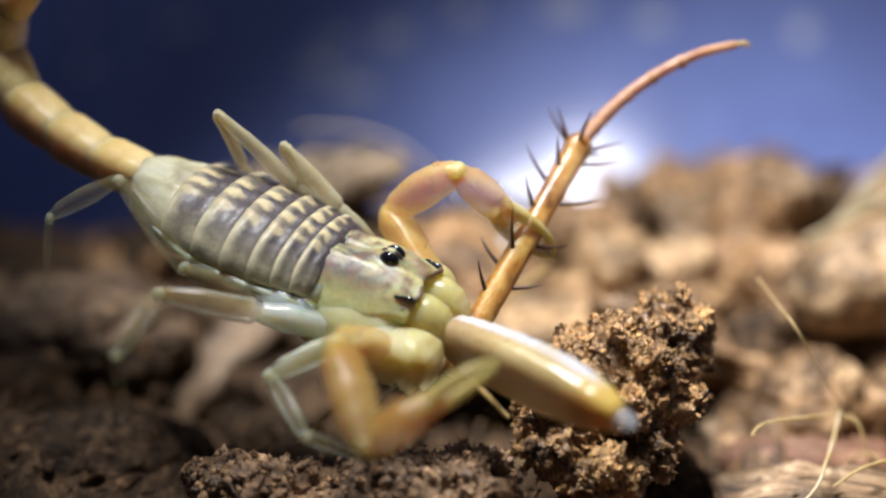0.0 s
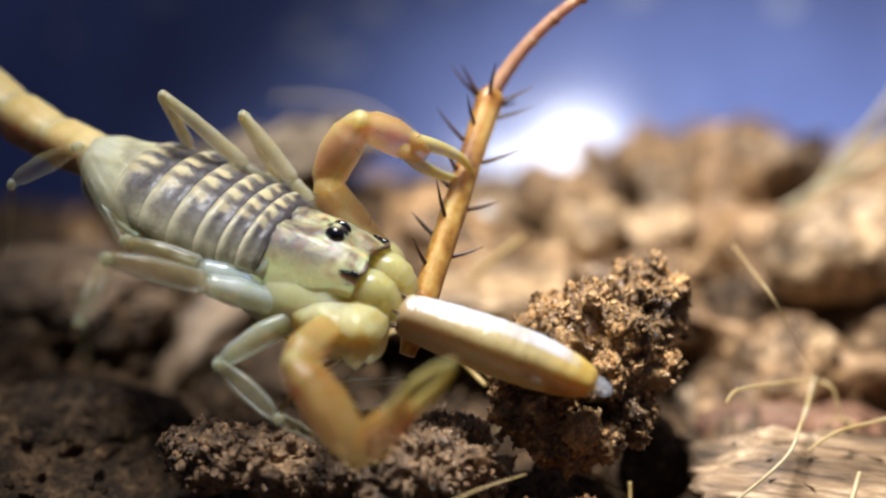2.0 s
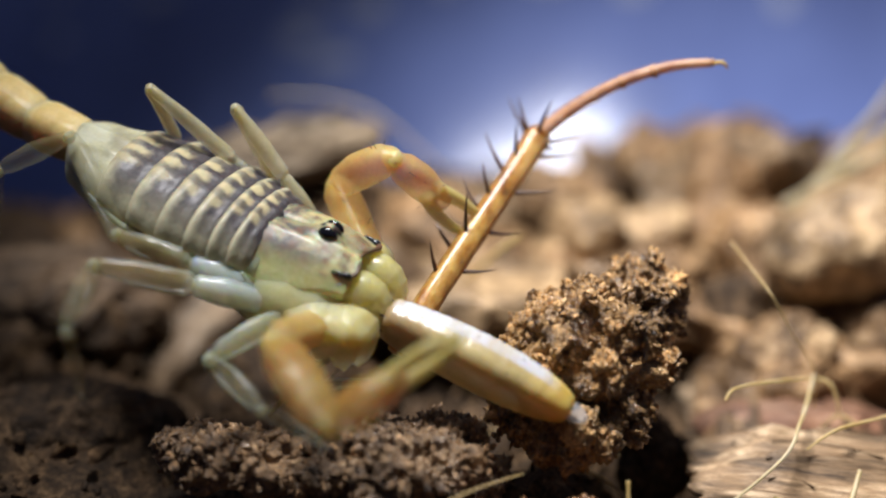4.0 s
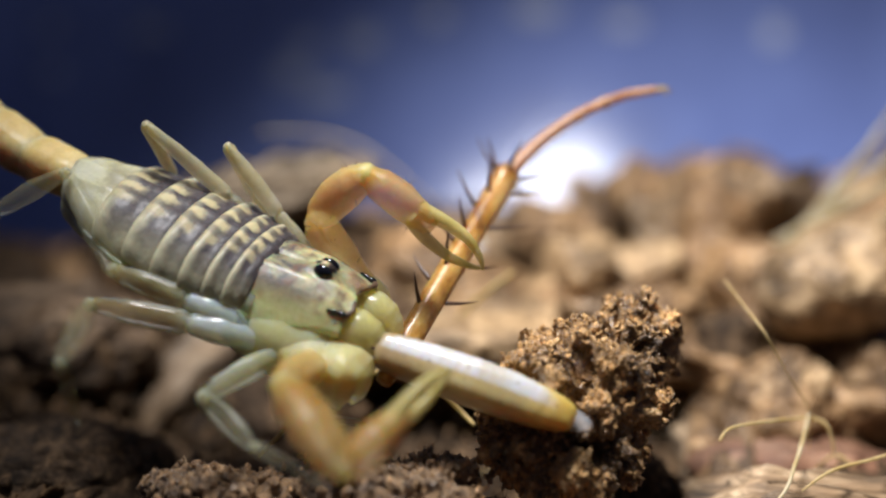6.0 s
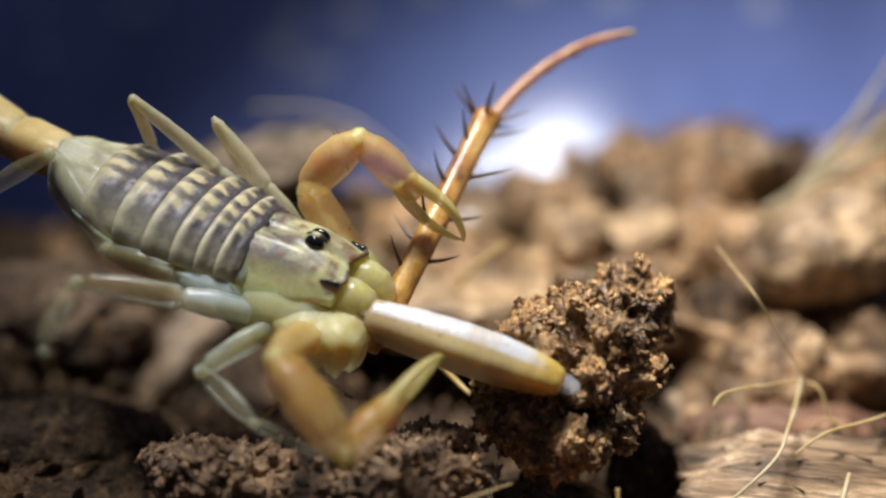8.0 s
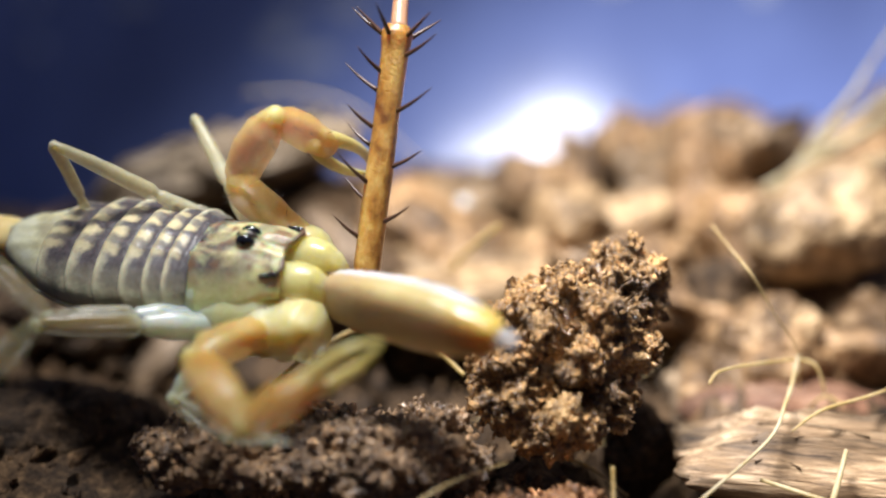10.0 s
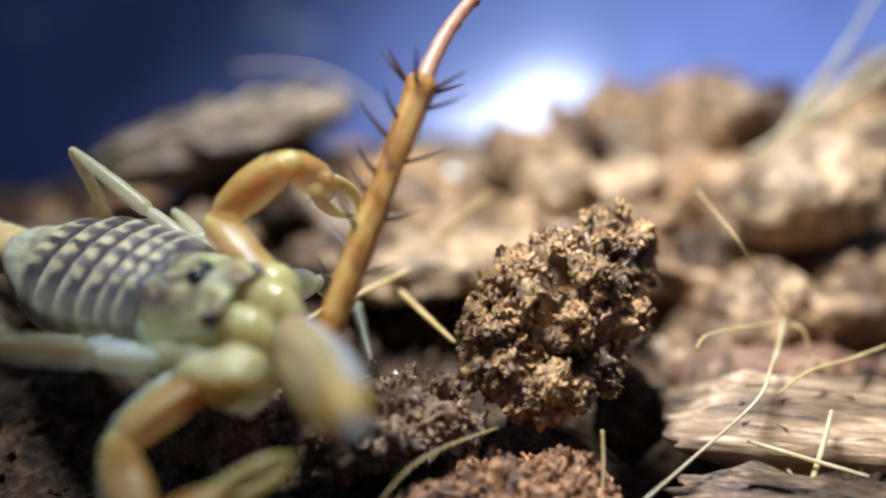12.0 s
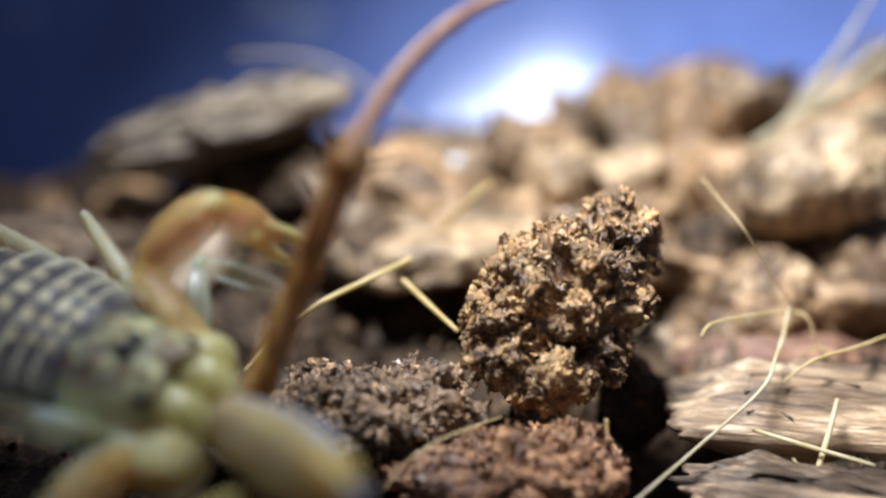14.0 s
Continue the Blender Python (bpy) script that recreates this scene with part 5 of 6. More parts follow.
    walk(moving['palpL1'], [
        (0.0, mm_pose(0.462, 3.129, 0.791, -9.1, -50.7, 6.9)),
        (0.5, mm_pose(0.96, 3.688, 0.941, 12.6, -39, -33.9)),
        (1.0, mm_pose(0.757, 3.006, 1.551, -11.7, -41.5, 6.1)),
        (1.5, mm_pose(0.432, 2.466, 1.471, -15.5, -42.7, 17.3)),
        (2.0, mm_pose(0.271, 2.191, 1.341, -7, -72.4, -1.7)),
        (2.5, mm_pose(0.294, 1.975, 1.49, -12.5, -63.5, 3.2)),
        (3.0, mm_pose(0.754, 3.515, 0.826, 2.8, -42.3, -19.7)),
        (5.5, mm_pose(0.355, 2.639, 1.177, -5.6, -61.8, -11.8)),
        (6.5, mm_pose(0.308, 2.408, 1.273, -7.2, -61.8, -12.9)),
        (7.0, mm_pose(0.278, 2.547, 1.089, -11.7, -62.5, -9.5)),
        (9.5, mm_pose(0.522, 2.809, 1.348, -22.1, -60.3, 4.2)),
        (10.0, mm_pose(0.572, 2.321, 1.78, -26.7, -50, 15.7)),
        (10.5, mm_pose(0.456, 2.176, 1.678, -32.1, -44.1, 37.1)),
        (11.0, mm_pose(0.401, 2.576, 1.329, -24.1, -23.4, 40)),
        (11.5, mm_pose(0.332, 2.549, 1.209, -16.4, -24.2, 40.1)),
        (12.0, mm_pose(0.326, 2.545, 1.199, -10.6, -23.5, 38.7)),
        (12.5, mm_pose(0.786, 3.186, 1.402, -8.6, -21.9, 46.7)),
        (13.0, mm_pose(0.301, 2.685, 0.999, -6.6, -21, 55.2)),
        (13.5, mm_pose(0.548, 2.735, 1.463, -2.5, -26, 51.2)),
        (14.0, mm_pose(0.365, 2.4, 1.393, 0.8, -32.7, 45.7)),
    ])
    walk(moving['palpL2'], [
        (0.0, mm_pose(2.663, 3.395, 3.5, -1.7, 36.2, 24.9)),
        (0.5, mm_pose(3.217, 2.17, 3.144, 15.9, 42.7, 63.2)),
        (1.0, mm_pose(3.365, 3.286, 3.868, 3.3, 48.3, 45.5)),
        (1.5, mm_pose(2.887, 3.229, 3.847, 0.5, 45.7, 41)),
        (2.0, mm_pose(1.327, 2.159, 4.678, 1.4, 28.2, 42.1)),
        (2.5, mm_pose(1.852, 2.061, 4.623, 2.8, 29.9, 45.6)),
        (3.0, mm_pose(3.193, 2.643, 3.181, 4.9, 39.3, 51)),
        (5.5, mm_pose(1.975, 2.302, 4.261, -14.1, 26.6, 12.2)),
        (6.5, mm_pose(1.919, 2.039, 4.359, -11.1, 24.8, 10.8)),
        (7.0, mm_pose(1.874, 2.279, 4.192, -10, 26.5, 7)),
        (9.5, mm_pose(2.254, 2.935, 4.387, 3.6, 47.9, 38.1)),
        (10.0, mm_pose(2.739, 2.928, 4.46, 16.3, 54.5, 60.4)),
        (10.5, mm_pose(2.462, 3.693, 4.112, 12.7, 61.1, 58.2)),
        (11.0, mm_pose(2.861, 4.641, 2.722, 39.1, 61.1, 97.4)),
        (11.5, mm_pose(2.772, 4.605, 2.647, 37.2, 55.8, 103.5)),
        (12.0, mm_pose(2.832, 4.55, 2.595, 35.4, 55.7, 108.9)),
        (12.5, mm_pose(3.011, 5.551, 2.709, 72.7, 79, 122.3)),
        (13.0, mm_pose(2.167, 5.367, 2.254, 82.2, 79.8, 116.5)),
        (13.5, mm_pose(2.517, 5.186, 3, 49.6, 74, 88.9)),
        (14.0, mm_pose(2.421, 4.51, 3.282, 26.8, 61.3, 70)),
    ])
    walk(moving['palpR0'], [
        (0.0, mm_pose(3.15, -1.6, -1.2, -11.8, -33, -101.2)),
        (0.5, mm_pose(3.15, -1.6, -1.2, -12.7, -29.2, -98)),
        (1.0, mm_pose(3.15, -1.6, -1.2, -9.1, -27.3, -107.4)),
        (1.5, mm_pose(3.15, -1.6, -1.2, -11.8, -24.9, -100.3)),
        (2.0, mm_pose(3.15, -1.6, -1.2, -15, -18, -83.9)),
        (2.5, mm_pose(3.15, -1.6, -1.2, -12.5, -19.8, -86.8)),
        (3.0, mm_pose(3.15, -1.6, -1.2, -8.7, -21.6, -99.5)),
        (5.5, mm_pose(3.15, -1.6, -1.2, -12.4, -25.3, -85.4)),
        (6.5, mm_pose(3.15, -1.6, -1.2, -10.8, -27, -88)),
        (7.0, mm_pose(3.15, -1.6, -1.2, -10.6, -24.7, -87.5)),
        (9.5, mm_pose(3.15, -1.6, -1.2, -7.6, -27.1, -97.8)),
        (10.0, mm_pose(3.15, -1.6, -1.2, -6.2, -27.2, -105.8)),
        (10.5, mm_pose(3.15, -1.6, -1.2, -13.3, -15.8, -83.9)),
        (11.0, mm_pose(3.15, -1.6, -1.2, -6.3, -1.4, -113.9)),
        (11.5, mm_pose(3.15, -1.6, -1.2, -7.6, -2.2, -115.4)),
        (12.0, mm_pose(3.15, -1.6, -1.2, -8.5, -0.8, -112)),
        (12.5, mm_pose(3.15, -1.6, -1.2, -8.5, -21.6, -81.3)),
        (13.5, mm_pose(3.15, -1.6, -1.2, -8.5, -36.2, -84.4)),
        (14.0, mm_pose(3.15, -1.6, -1.2, -8.6, -29.1, -85.3)),
    ])
    walk(moving['palpR1'], [
        (0.0, mm_pose(2.499, -4.89, 0.981, -1.7, 15.1, -43.4)),
        (0.5, mm_pose(2.666, -5.059, 0.749, 0.1, 15.3, -35.4)),
        (1.0, mm_pose(2.084, -4.992, 0.632, -0.8, 11.3, -38.8)),
        (1.5, mm_pose(2.498, -5.169, 0.485, 0.4, 17.8, -32.1)),
        (2.0, mm_pose(3.553, -5.382, 0.038, 4.8, 30.3, -15.6)),
        (2.5, mm_pose(3.357, -5.359, 0.152, 1.1, 19.8, -23.6)),
        (3.0, mm_pose(2.533, -5.269, 0.27, -0.4, 10.2, -29.7)),
        (5.5, mm_pose(3.441, -5.204, 0.51, -0.3, 2.2, -31.3)),
        (6.5, mm_pose(3.275, -5.162, 0.616, 0.7, 13.2, -23.4)),
        (7.0, mm_pose(3.31, -5.231, 0.469, 1.3, 17.1, -22.5)),
        (9.5, mm_pose(2.667, -5.127, 0.623, 2.8, 27.5, -17.6)),
        (10.0, mm_pose(2.181, -5.025, 0.626, -4.4, 4, -36.9)),
        (10.5, mm_pose(3.561, -5.428, -0.114, -2, 7.6, -27.3)),
        (11.0, mm_pose(1.527, -5.255, -1.104, -1.6, 13.5, -31.8)),
        (11.5, mm_pose(1.434, -5.21, -1.046, -1.7, 17.6, -35.5)),
        (12.0, mm_pose(1.654, -5.309, -1.144, -0.8, 15.4, -34.1)),
        (12.5, mm_pose(3.71, -5.277, 0.272, 4.4, -9.7, -14)),
        (13.5, mm_pose(3.466, -4.814, 1.16, 4.1, -2.9, -13)),
        (14.0, mm_pose(3.435, -5.083, 0.747, 3.9, -5.9, -15.8)),
    ])
    walk(moving['palpR2'], [
        (0.0, mm_pose(5.094, -7.343, 0.014, 11.7, -29.1, 52)),
        (0.5, mm_pose(5.573, -7.128, -0.229, 7.1, -2.4, 66.1)),
        (1.0, mm_pose(4.91, -7.268, -0.094, 9.1, -22.5, 50.4)),
        (1.5, mm_pose(5.483, -7.041, -0.645, 9.6, -33.6, 52.8)),
        (2.0, mm_pose(6.631, -6.239, -1.827, 23.5, -60.5, 31.1)),
        (2.5, mm_pose(6.547, -6.751, -1.103, 23.4, -58.6, 30.1)),
        (3.0, mm_pose(5.696, -7.073, -0.383, 19.3, -50.9, 34)),
        (5.5, mm_pose(6.599, -7.127, 0.368, -4.5, -17.9, 72.3)),
        (6.5, mm_pose(6.58, -6.594, -0.232, 0.1, -21.5, 74.3)),
        (7.0, mm_pose(6.577, -6.584, -0.62, 3.6, -25.2, 74.1)),
        (9.5, mm_pose(5.796, -6.121, -1.083, 7.9, 0.1, 68.3)),
        (10.0, mm_pose(5.132, -7.241, 0.365, 8.3, -10.1, 42.4)),
        (10.5, mm_pose(6.82, -7.11, -0.602, 8.3, -6.5, 48.1)),
        (11.0, mm_pose(4.583, -7.153, -1.967, 8.5, 2.4, 55.1)),
        (11.5, mm_pose(4.304, -7.261, -2.162, 9.2, -1.2, 57.1)),
        (12.0, mm_pose(4.608, -7.308, -2.125, 9.5, 0.1, 58.2)),
        (12.5, mm_pose(7.249, -6.161, 0.896, 10.2, 32, 91)),
        (13.5, mm_pose(7.066, -5.647, 1.347, 12, 32.6, 96)),
        (14.0, mm_pose(6.976, -6.088, 1.125, 8.6, 26.4, 88.2)),
    ])
    walk(moving['legRa0'], [
        (0.0, mm_pose(2, -2, -1, 0, 10.5, -122.7)),
        (0.5, mm_pose(2, -2, -1, -1.4, 14.8, -134.8)),
        (1.0, mm_pose(2, -2, -1, -0.6, 14.9, -132.8)),
        (1.5, mm_pose(2, -2, -1, 0.4, 18.8, -128)),
        (2.0, mm_pose(2, -2, -1, 1.1, 23.5, -124.4)),
        (2.5, mm_pose(2, -2, -1, 0.5, 22.6, -125.2)),
        (3.0, mm_pose(2, -2, -1, 2.7, 13.2, -115.8)),
        (5.5, mm_pose(2, -2, -1, 1.7, 14.6, -116.4)),
        (6.5, mm_pose(2, -2, -1, 1.1, 11.2, -116.3)),
        (7.0, mm_pose(2, -2, -1, 0.8, 17.2, -115.9)),
        (9.5, mm_pose(2, -2, -1, -1.6, 17.9, -126.8)),
        (10.0, mm_pose(2, -2, -1, 0.3, 12.9, -120)),
        (10.5, mm_pose(2, -2, -1, 0.2, 1.1, -120.4)),
        (11.0, mm_pose(2, -2, -1, 0.3, 4.8, -107.7)),
        (12.0, mm_pose(2, -2, -1, 0.3, 6.2, -106)),
        (12.5, mm_pose(2, -2, -1, 0.8, 1.6, -97)),
        (14.0, mm_pose(2, -2, -1, 0.7, -9.1, -85.4)),
    ])
    walk(moving['legRa1'], [
        (0.0, mm_pose(0.195, -4.814, -1.621, -0, 3, -33.8)),
        (0.5, mm_pose(-0.315, -4.334, -1.869, -0.1, 5.6, -36.2)),
        (1.0, mm_pose(-0.233, -4.41, -1.873, 0.1, 3.7, -34)),
        (1.5, mm_pose(0.019, -4.536, -2.097, 0.5, 5.1, -23.2)),
        (2.0, mm_pose(0.241, -4.574, -2.356, 1.1, 13.6, -10.5)),
        (2.5, mm_pose(0.191, -4.564, -2.309, 0.1, 9, -14.7)),
        (3.0, mm_pose(0.558, -4.979, -1.779, -0.8, -1.4, -22.8)),
        (5.5, mm_pose(0.535, -4.946, -1.859, -0.5, -4.9, -22.1)),
        (6.5, mm_pose(0.523, -4.991, -1.658, -0.2, -3.5, -24.1)),
        (7.0, mm_pose(0.582, -4.922, -2.006, -0.2, -3.9, -21.8)),
        (9.5, mm_pose(0.061, -4.59, -2.043, 0, 0.5, -25.6)),
        (10.0, mm_pose(0.345, -4.871, -1.761, 0, 4.2, -23.5)),
        (10.5, mm_pose(0.28, -4.932, -1.068, -0.9, 21.4, -41.3)),
        (11.0, mm_pose(0.969, -5.228, -1.283, -4.6, 23.5, -57.9)),
        (12.0, mm_pose(1.071, -5.25, -1.367, -0.6, 15.8, -48.9)),
        (12.5, mm_pose(1.584, -5.373, -1.094, 3.6, -10.8, -27.2)),
        (14.0, mm_pose(2.27, -5.346, -0.462, 1.4, -17.6, -19.3)),
    ])
    walk(moving['legRa2'], [
        (0.0, mm_pose(2.601, -6.425, -1.772, 0, 35.5, 42)),
        (0.5, mm_pose(2.013, -6.039, -2.154, -6.1, 38.2, 27)),
        (1.0, mm_pose(2.166, -6.028, -2.06, 0.6, 37, 38.1)),
        (1.5, mm_pose(2.673, -5.675, -2.357, 10.6, 46.5, 61.4)),
        (2.0, mm_pose(3.012, -5.088, -3.04, -0.2, 42.9, 46.4)),
        (2.5, mm_pose(2.962, -5.289, -2.764, -1.8, 43.8, 43)),
        (3.0, mm_pose(3.231, -6.101, -1.71, -4.4, 40.2, 36.7)),
        (5.5, mm_pose(3.214, -6.03, -1.613, -16, 10.2, 6.1)),
        (6.5, mm_pose(3.166, -6.173, -1.481, -10.6, 10.8, 5.5)),
        (7.0, mm_pose(3.268, -5.996, -1.807, -6.9, 11.3, 5.9)),
        (9.5, mm_pose(2.676, -5.844, -2.068, -5.3, -2.7, -0.1)),
        (10.0, mm_pose(2.998, -6.023, -1.974, -3.4, -7.3, -2)),
        (10.5, mm_pose(2.309, -6.714, -2.126, -2, 5.5, -5.5)),
        (11.0, mm_pose(2.383, -7.48, -2.439, -1.3, 4.5, -6.3)),
        (12.0, mm_pose(2.906, -7.352, -2.158, -0.7, 4, -3.2)),
        (12.5, mm_pose(4.118, -6.676, -0.552, 0.1, -8.4, 8.9)),
        (14.0, mm_pose(4.879, -6.258, 0.414, 0.6, -17.7, 3.4)),
    ])
    walk(moving['legRb0'], [
        (0.0, mm_pose(1, -2.2, -0.9, 0, -8.4, -151.7)),
        (0.5, mm_pose(1, -2.2, -0.9, 0.1, -12.6, -152.7)),
        (1.0, mm_pose(1, -2.2, -0.9, -0.6, -17, -148.4)),
        (1.5, mm_pose(1, -2.2, -0.9, 0, -14.6, -150.4)),
        (2.0, mm_pose(1, -2.2, -0.9, 0.2, -13.8, -151.3)),
        (5.5, mm_pose(1, -2.2, -0.9, 1.3, 0.5, -158.8)),
        (6.5, mm_pose(1, -2.2, -0.9, 0.8, -0.6, -160.9)),
        (7.0, mm_pose(1, -2.2, -0.9, 0.5, -3.1, -159.1)),
        (9.5, mm_pose(1, -2.2, -0.9, -0, -9.5, -148.8)),
        (10.0, mm_pose(1, -2.2, -0.9, -0.4, -25.6, -145.7)),
        (10.5, mm_pose(1, -2.2, -0.9, 0.1, -33.1, -146.8)),
        (11.0, mm_pose(1, -2.2, -0.9, -9.6, -44.3, -122.4)),
        (12.0, mm_pose(1, -2.2, -0.9, -12.8, -45.3, -110.7)),
        (12.5, mm_pose(1, -2.2, -0.9, -14.7, -56.1, -102.2)),
        (14.0, mm_pose(1, -2.2, -0.9, -16.6, -61, -94.8)),
    ])
    walk(moving['legRb1'], [
        (0.0, mm_pose(-4.137, -4.97, -0.039, -0, 7.3, -81.9)),
        (0.5, mm_pose(-4.118, -4.837, 0.391, -0.4, 2.4, -86.6)),
        (1.0, mm_pose(-3.808, -5.154, 0.823, -0.1, 0.1, -80.3)),
        (1.5, mm_pose(-3.967, -5.017, 0.584, -0, 1.2, -71.7)),
        (2.0, mm_pose(-4.027, -4.95, 0.505, 0, 7.1, -69.3)),
        (5.5, mm_pose(-4.501, -4.333, -0.954, -0.2, 1.4, -71.9)),
        (6.5, mm_pose(-4.574, -4.134, -0.834, -0.1, 1.8, -71.8)),
        (7.0, mm_pose(-4.506, -4.297, -0.584, -0.1, 8.1, -73.2)),
        (9.5, mm_pose(-3.979, -5.213, 0.073, -1.3, -12.3, -85.7)),
        (10.0, mm_pose(-3.396, -5.195, 1.653, 0.1, -6.4, -92.1)),
        (10.5, mm_pose(-3.133, -4.906, 2.326, -0.3, -10.7, -86.8)),
        (11.0, mm_pose(-1.261, -5.765, 3.222, 6.7, 32.5, -138.9)),
        (12.0, mm_pose(-0.463, -6.082, 3.295, 3.4, 34.4, -142.1)),
        (12.5, mm_pose(0.306, -5.417, 3.997, 4.5, 32.5, -136.6)),
        (14.0, mm_pose(0.761, -5.047, 4.262, 1, 40.7, -142.3)),
    ])
    walk(moving['legRb2'], [
        (0.0, mm_pose(-3.716, -7.916, -0.421, 6.1, 86, 6.2)),
        (0.5, mm_pose(-3.94, -7.829, 0.264, -72, 83.1, -72.8)),
        (1.0, mm_pose(-3.303, -8.111, 0.82, -69, 84.3, -70)),
        (1.5, mm_pose(-3.025, -7.864, 0.522, 21.3, 86, 20.8)),
        (2.0, mm_pose(-2.973, -7.735, 0.136, 16.1, 84.3, 16)),
        (5.5, mm_pose(-3.568, -7.184, -1.026, 32.7, 77.2, 33)),
        (6.5, mm_pose(-3.639, -6.983, -0.926, 38.1, 77, 39)),
        (7.0, mm_pose(-3.648, -7.141, -1.006, 34.2, 73.8, 35.3)),
        (9.5, mm_pose(-3.76, -8.135, 0.713, -119.7, 77.2, -123.3)),
        (10.0, mm_pose(-3.505, -8.174, 1.988, -126.9, 64.9, -142.8)),
        (10.5, mm_pose(-2.967, -7.849, 2.882, -107.8, 61.7, -137.2)),
        (11.0, mm_pose(-3.168, -7.426, 1.609, -21.1, 5.8, -42.4)),
        (12.0, mm_pose(-2.415, -7.603, 1.598, -13.5, 5.5, -38.4)),
        (12.5, mm_pose(-1.532, -7.157, 2.386, -8.2, -3.5, -29.7)),
        (14.0, mm_pose(-1.038, -6.44, 2.307, -5.2, -9, -33.1)),
    ])
    walk(moving['legRc0'], [
        (0.0, mm_pose(0.2, -2.2, -0.6, 0, -0.9, -172.4)),
        (1.0, mm_pose(0.2, -2.2, -0.6, -0, -2.1, -171.5)),
        (1.5, mm_pose(0.2, -2.2, -0.6, 0, -1.1, -173)),
        (2.0, mm_pose(0.2, -2.2, -0.6, -0.1, -9, -164.3)),
        (3.0, mm_pose(0.2, -2.2, -0.6, 0.4, -4.4, -168.6)),
        (5.5, mm_pose(0.2, -2.2, -0.6, 0.2, -5.4, -168.4)),
        (6.5, mm_pose(0.2, -2.2, -0.6, 0.3, -5.3, -171.2)),
        (7.0, mm_pose(0.2, -2.2, -0.6, 0.3, -3, -172.4)),
        (9.5, mm_pose(0.2, -2.2, -0.6, -0.1, -8.7, -165.2)),
        (10.0, mm_pose(0.2, -2.2, -0.6, -2, -24.5, -145.8)),
        (10.5, mm_pose(0.2, -2.2, -0.6, -1.8, -29.8, -144.3)),
        (12.0, mm_pose(0.2, -2.2, -0.6, 3.1, -12.4, -157.2)),
        (12.5, mm_pose(0.2, -2.2, -0.6, 1.4, -8.7, -152.9)),
        (14.0, mm_pose(0.2, -2.2, -0.6, 2.4, 5.3, -168.4)),
    ])
    walk(moving['legRc1'], [
        (0.0, mm_pose(-4.557, -2.835, -0.522, 0, -21.1, 161.6)),
        (1.0, mm_pose(-4.544, -2.909, -0.422, 1, -27.6, 157.3)),
        (1.5, mm_pose(-4.564, -2.783, -0.506, 1.1, -26.2, 156.1)),
        (2.0, mm_pose(-4.364, -3.482, 0.154, 2.1, -21.5, 151.6)),
        (3.0, mm_pose(-4.492, -3.146, -0.235, 1.5, -24, 151)),
        (5.5, mm_pose(-4.482, -3.158, -0.149, 0.9, -20.1, 151.5)),
        (6.5, mm_pose(-4.523, -2.935, -0.157, 0.5, -19.8, 151.9)),
        (7.0, mm_pose(-4.552, -2.83, -0.349, -0.1, -22.6, 153.9)),
        (9.5, mm_pose(-4.386, -3.414, 0.13, 1.7, -13.9, 147)),
        (10.0, mm_pose(-3.412, -4.655, 1.393, -0.5, -28, 156.7)),
        (10.5, mm_pose(-3.183, -4.629, 1.787, -0.9, -22.3, 158.5)),
        (12.0, mm_pose(-4.122, -4.014, 0.433, -2, -25.7, 164.2)),
        (12.5, mm_pose(-4.024, -4.363, 0.123, -2.4, -18.6, 167.8)),
        (14.0, mm_pose(-4.482, -3.163, -1.041, -1.1, -13.1, 165.5)),
    ])
    walk(moving['legRc2'], [
        (0.0, mm_pose(-8.452, -1.538, 1.063, 0, 30.2, -133.8)),
        (1.0, mm_pose(-8.143, -1.406, 1.615, 3.3, 15.8, -123.9)),
        (1.5, mm_pose(-8.172, -1.183, 1.439, -1.3, 22.3, -142.7)),
        (2.0, mm_pose(-7.964, -1.534, 1.769, -0.5, 33.2, -141.2)),
        (3.0, mm_pose(-8.006, -1.195, 1.554, -1, 32.2, -142.9)),
        (5.5, mm_pose(-8.111, -1.183, 1.364, 7.8, 25.9, -119.1)),
        (6.5, mm_pose(-8.174, -0.982, 1.332, 5.2, 26.6, -119.3)),
        (7.0, mm_pose(-8.201, -1.046, 1.342, 4.1, 28.2, -117.4)),
        (9.5, mm_pose(-7.969, -1.087, 1.185, -8.3, 25.4, -152.5)),
        (10.0, mm_pose(-6.982, -3.119, 3.456, -5.8, 13.8, -153.7)),
        (10.5, mm_pose(-6.969, -3.136, 3.46, -3.1, 11.7, -149.2)),
        (12.0, mm_pose(-7.938, -2.933, 2.338, 7.1, -17.8, -78)),
        (12.5, mm_pose(-8.101, -3.482, 1.524, 2.3, -27.7, -66.2)),
        (14.0, mm_pose(-8.632, -2.092, -0.045, 3.7, -26.4, -73.2)),
    ])
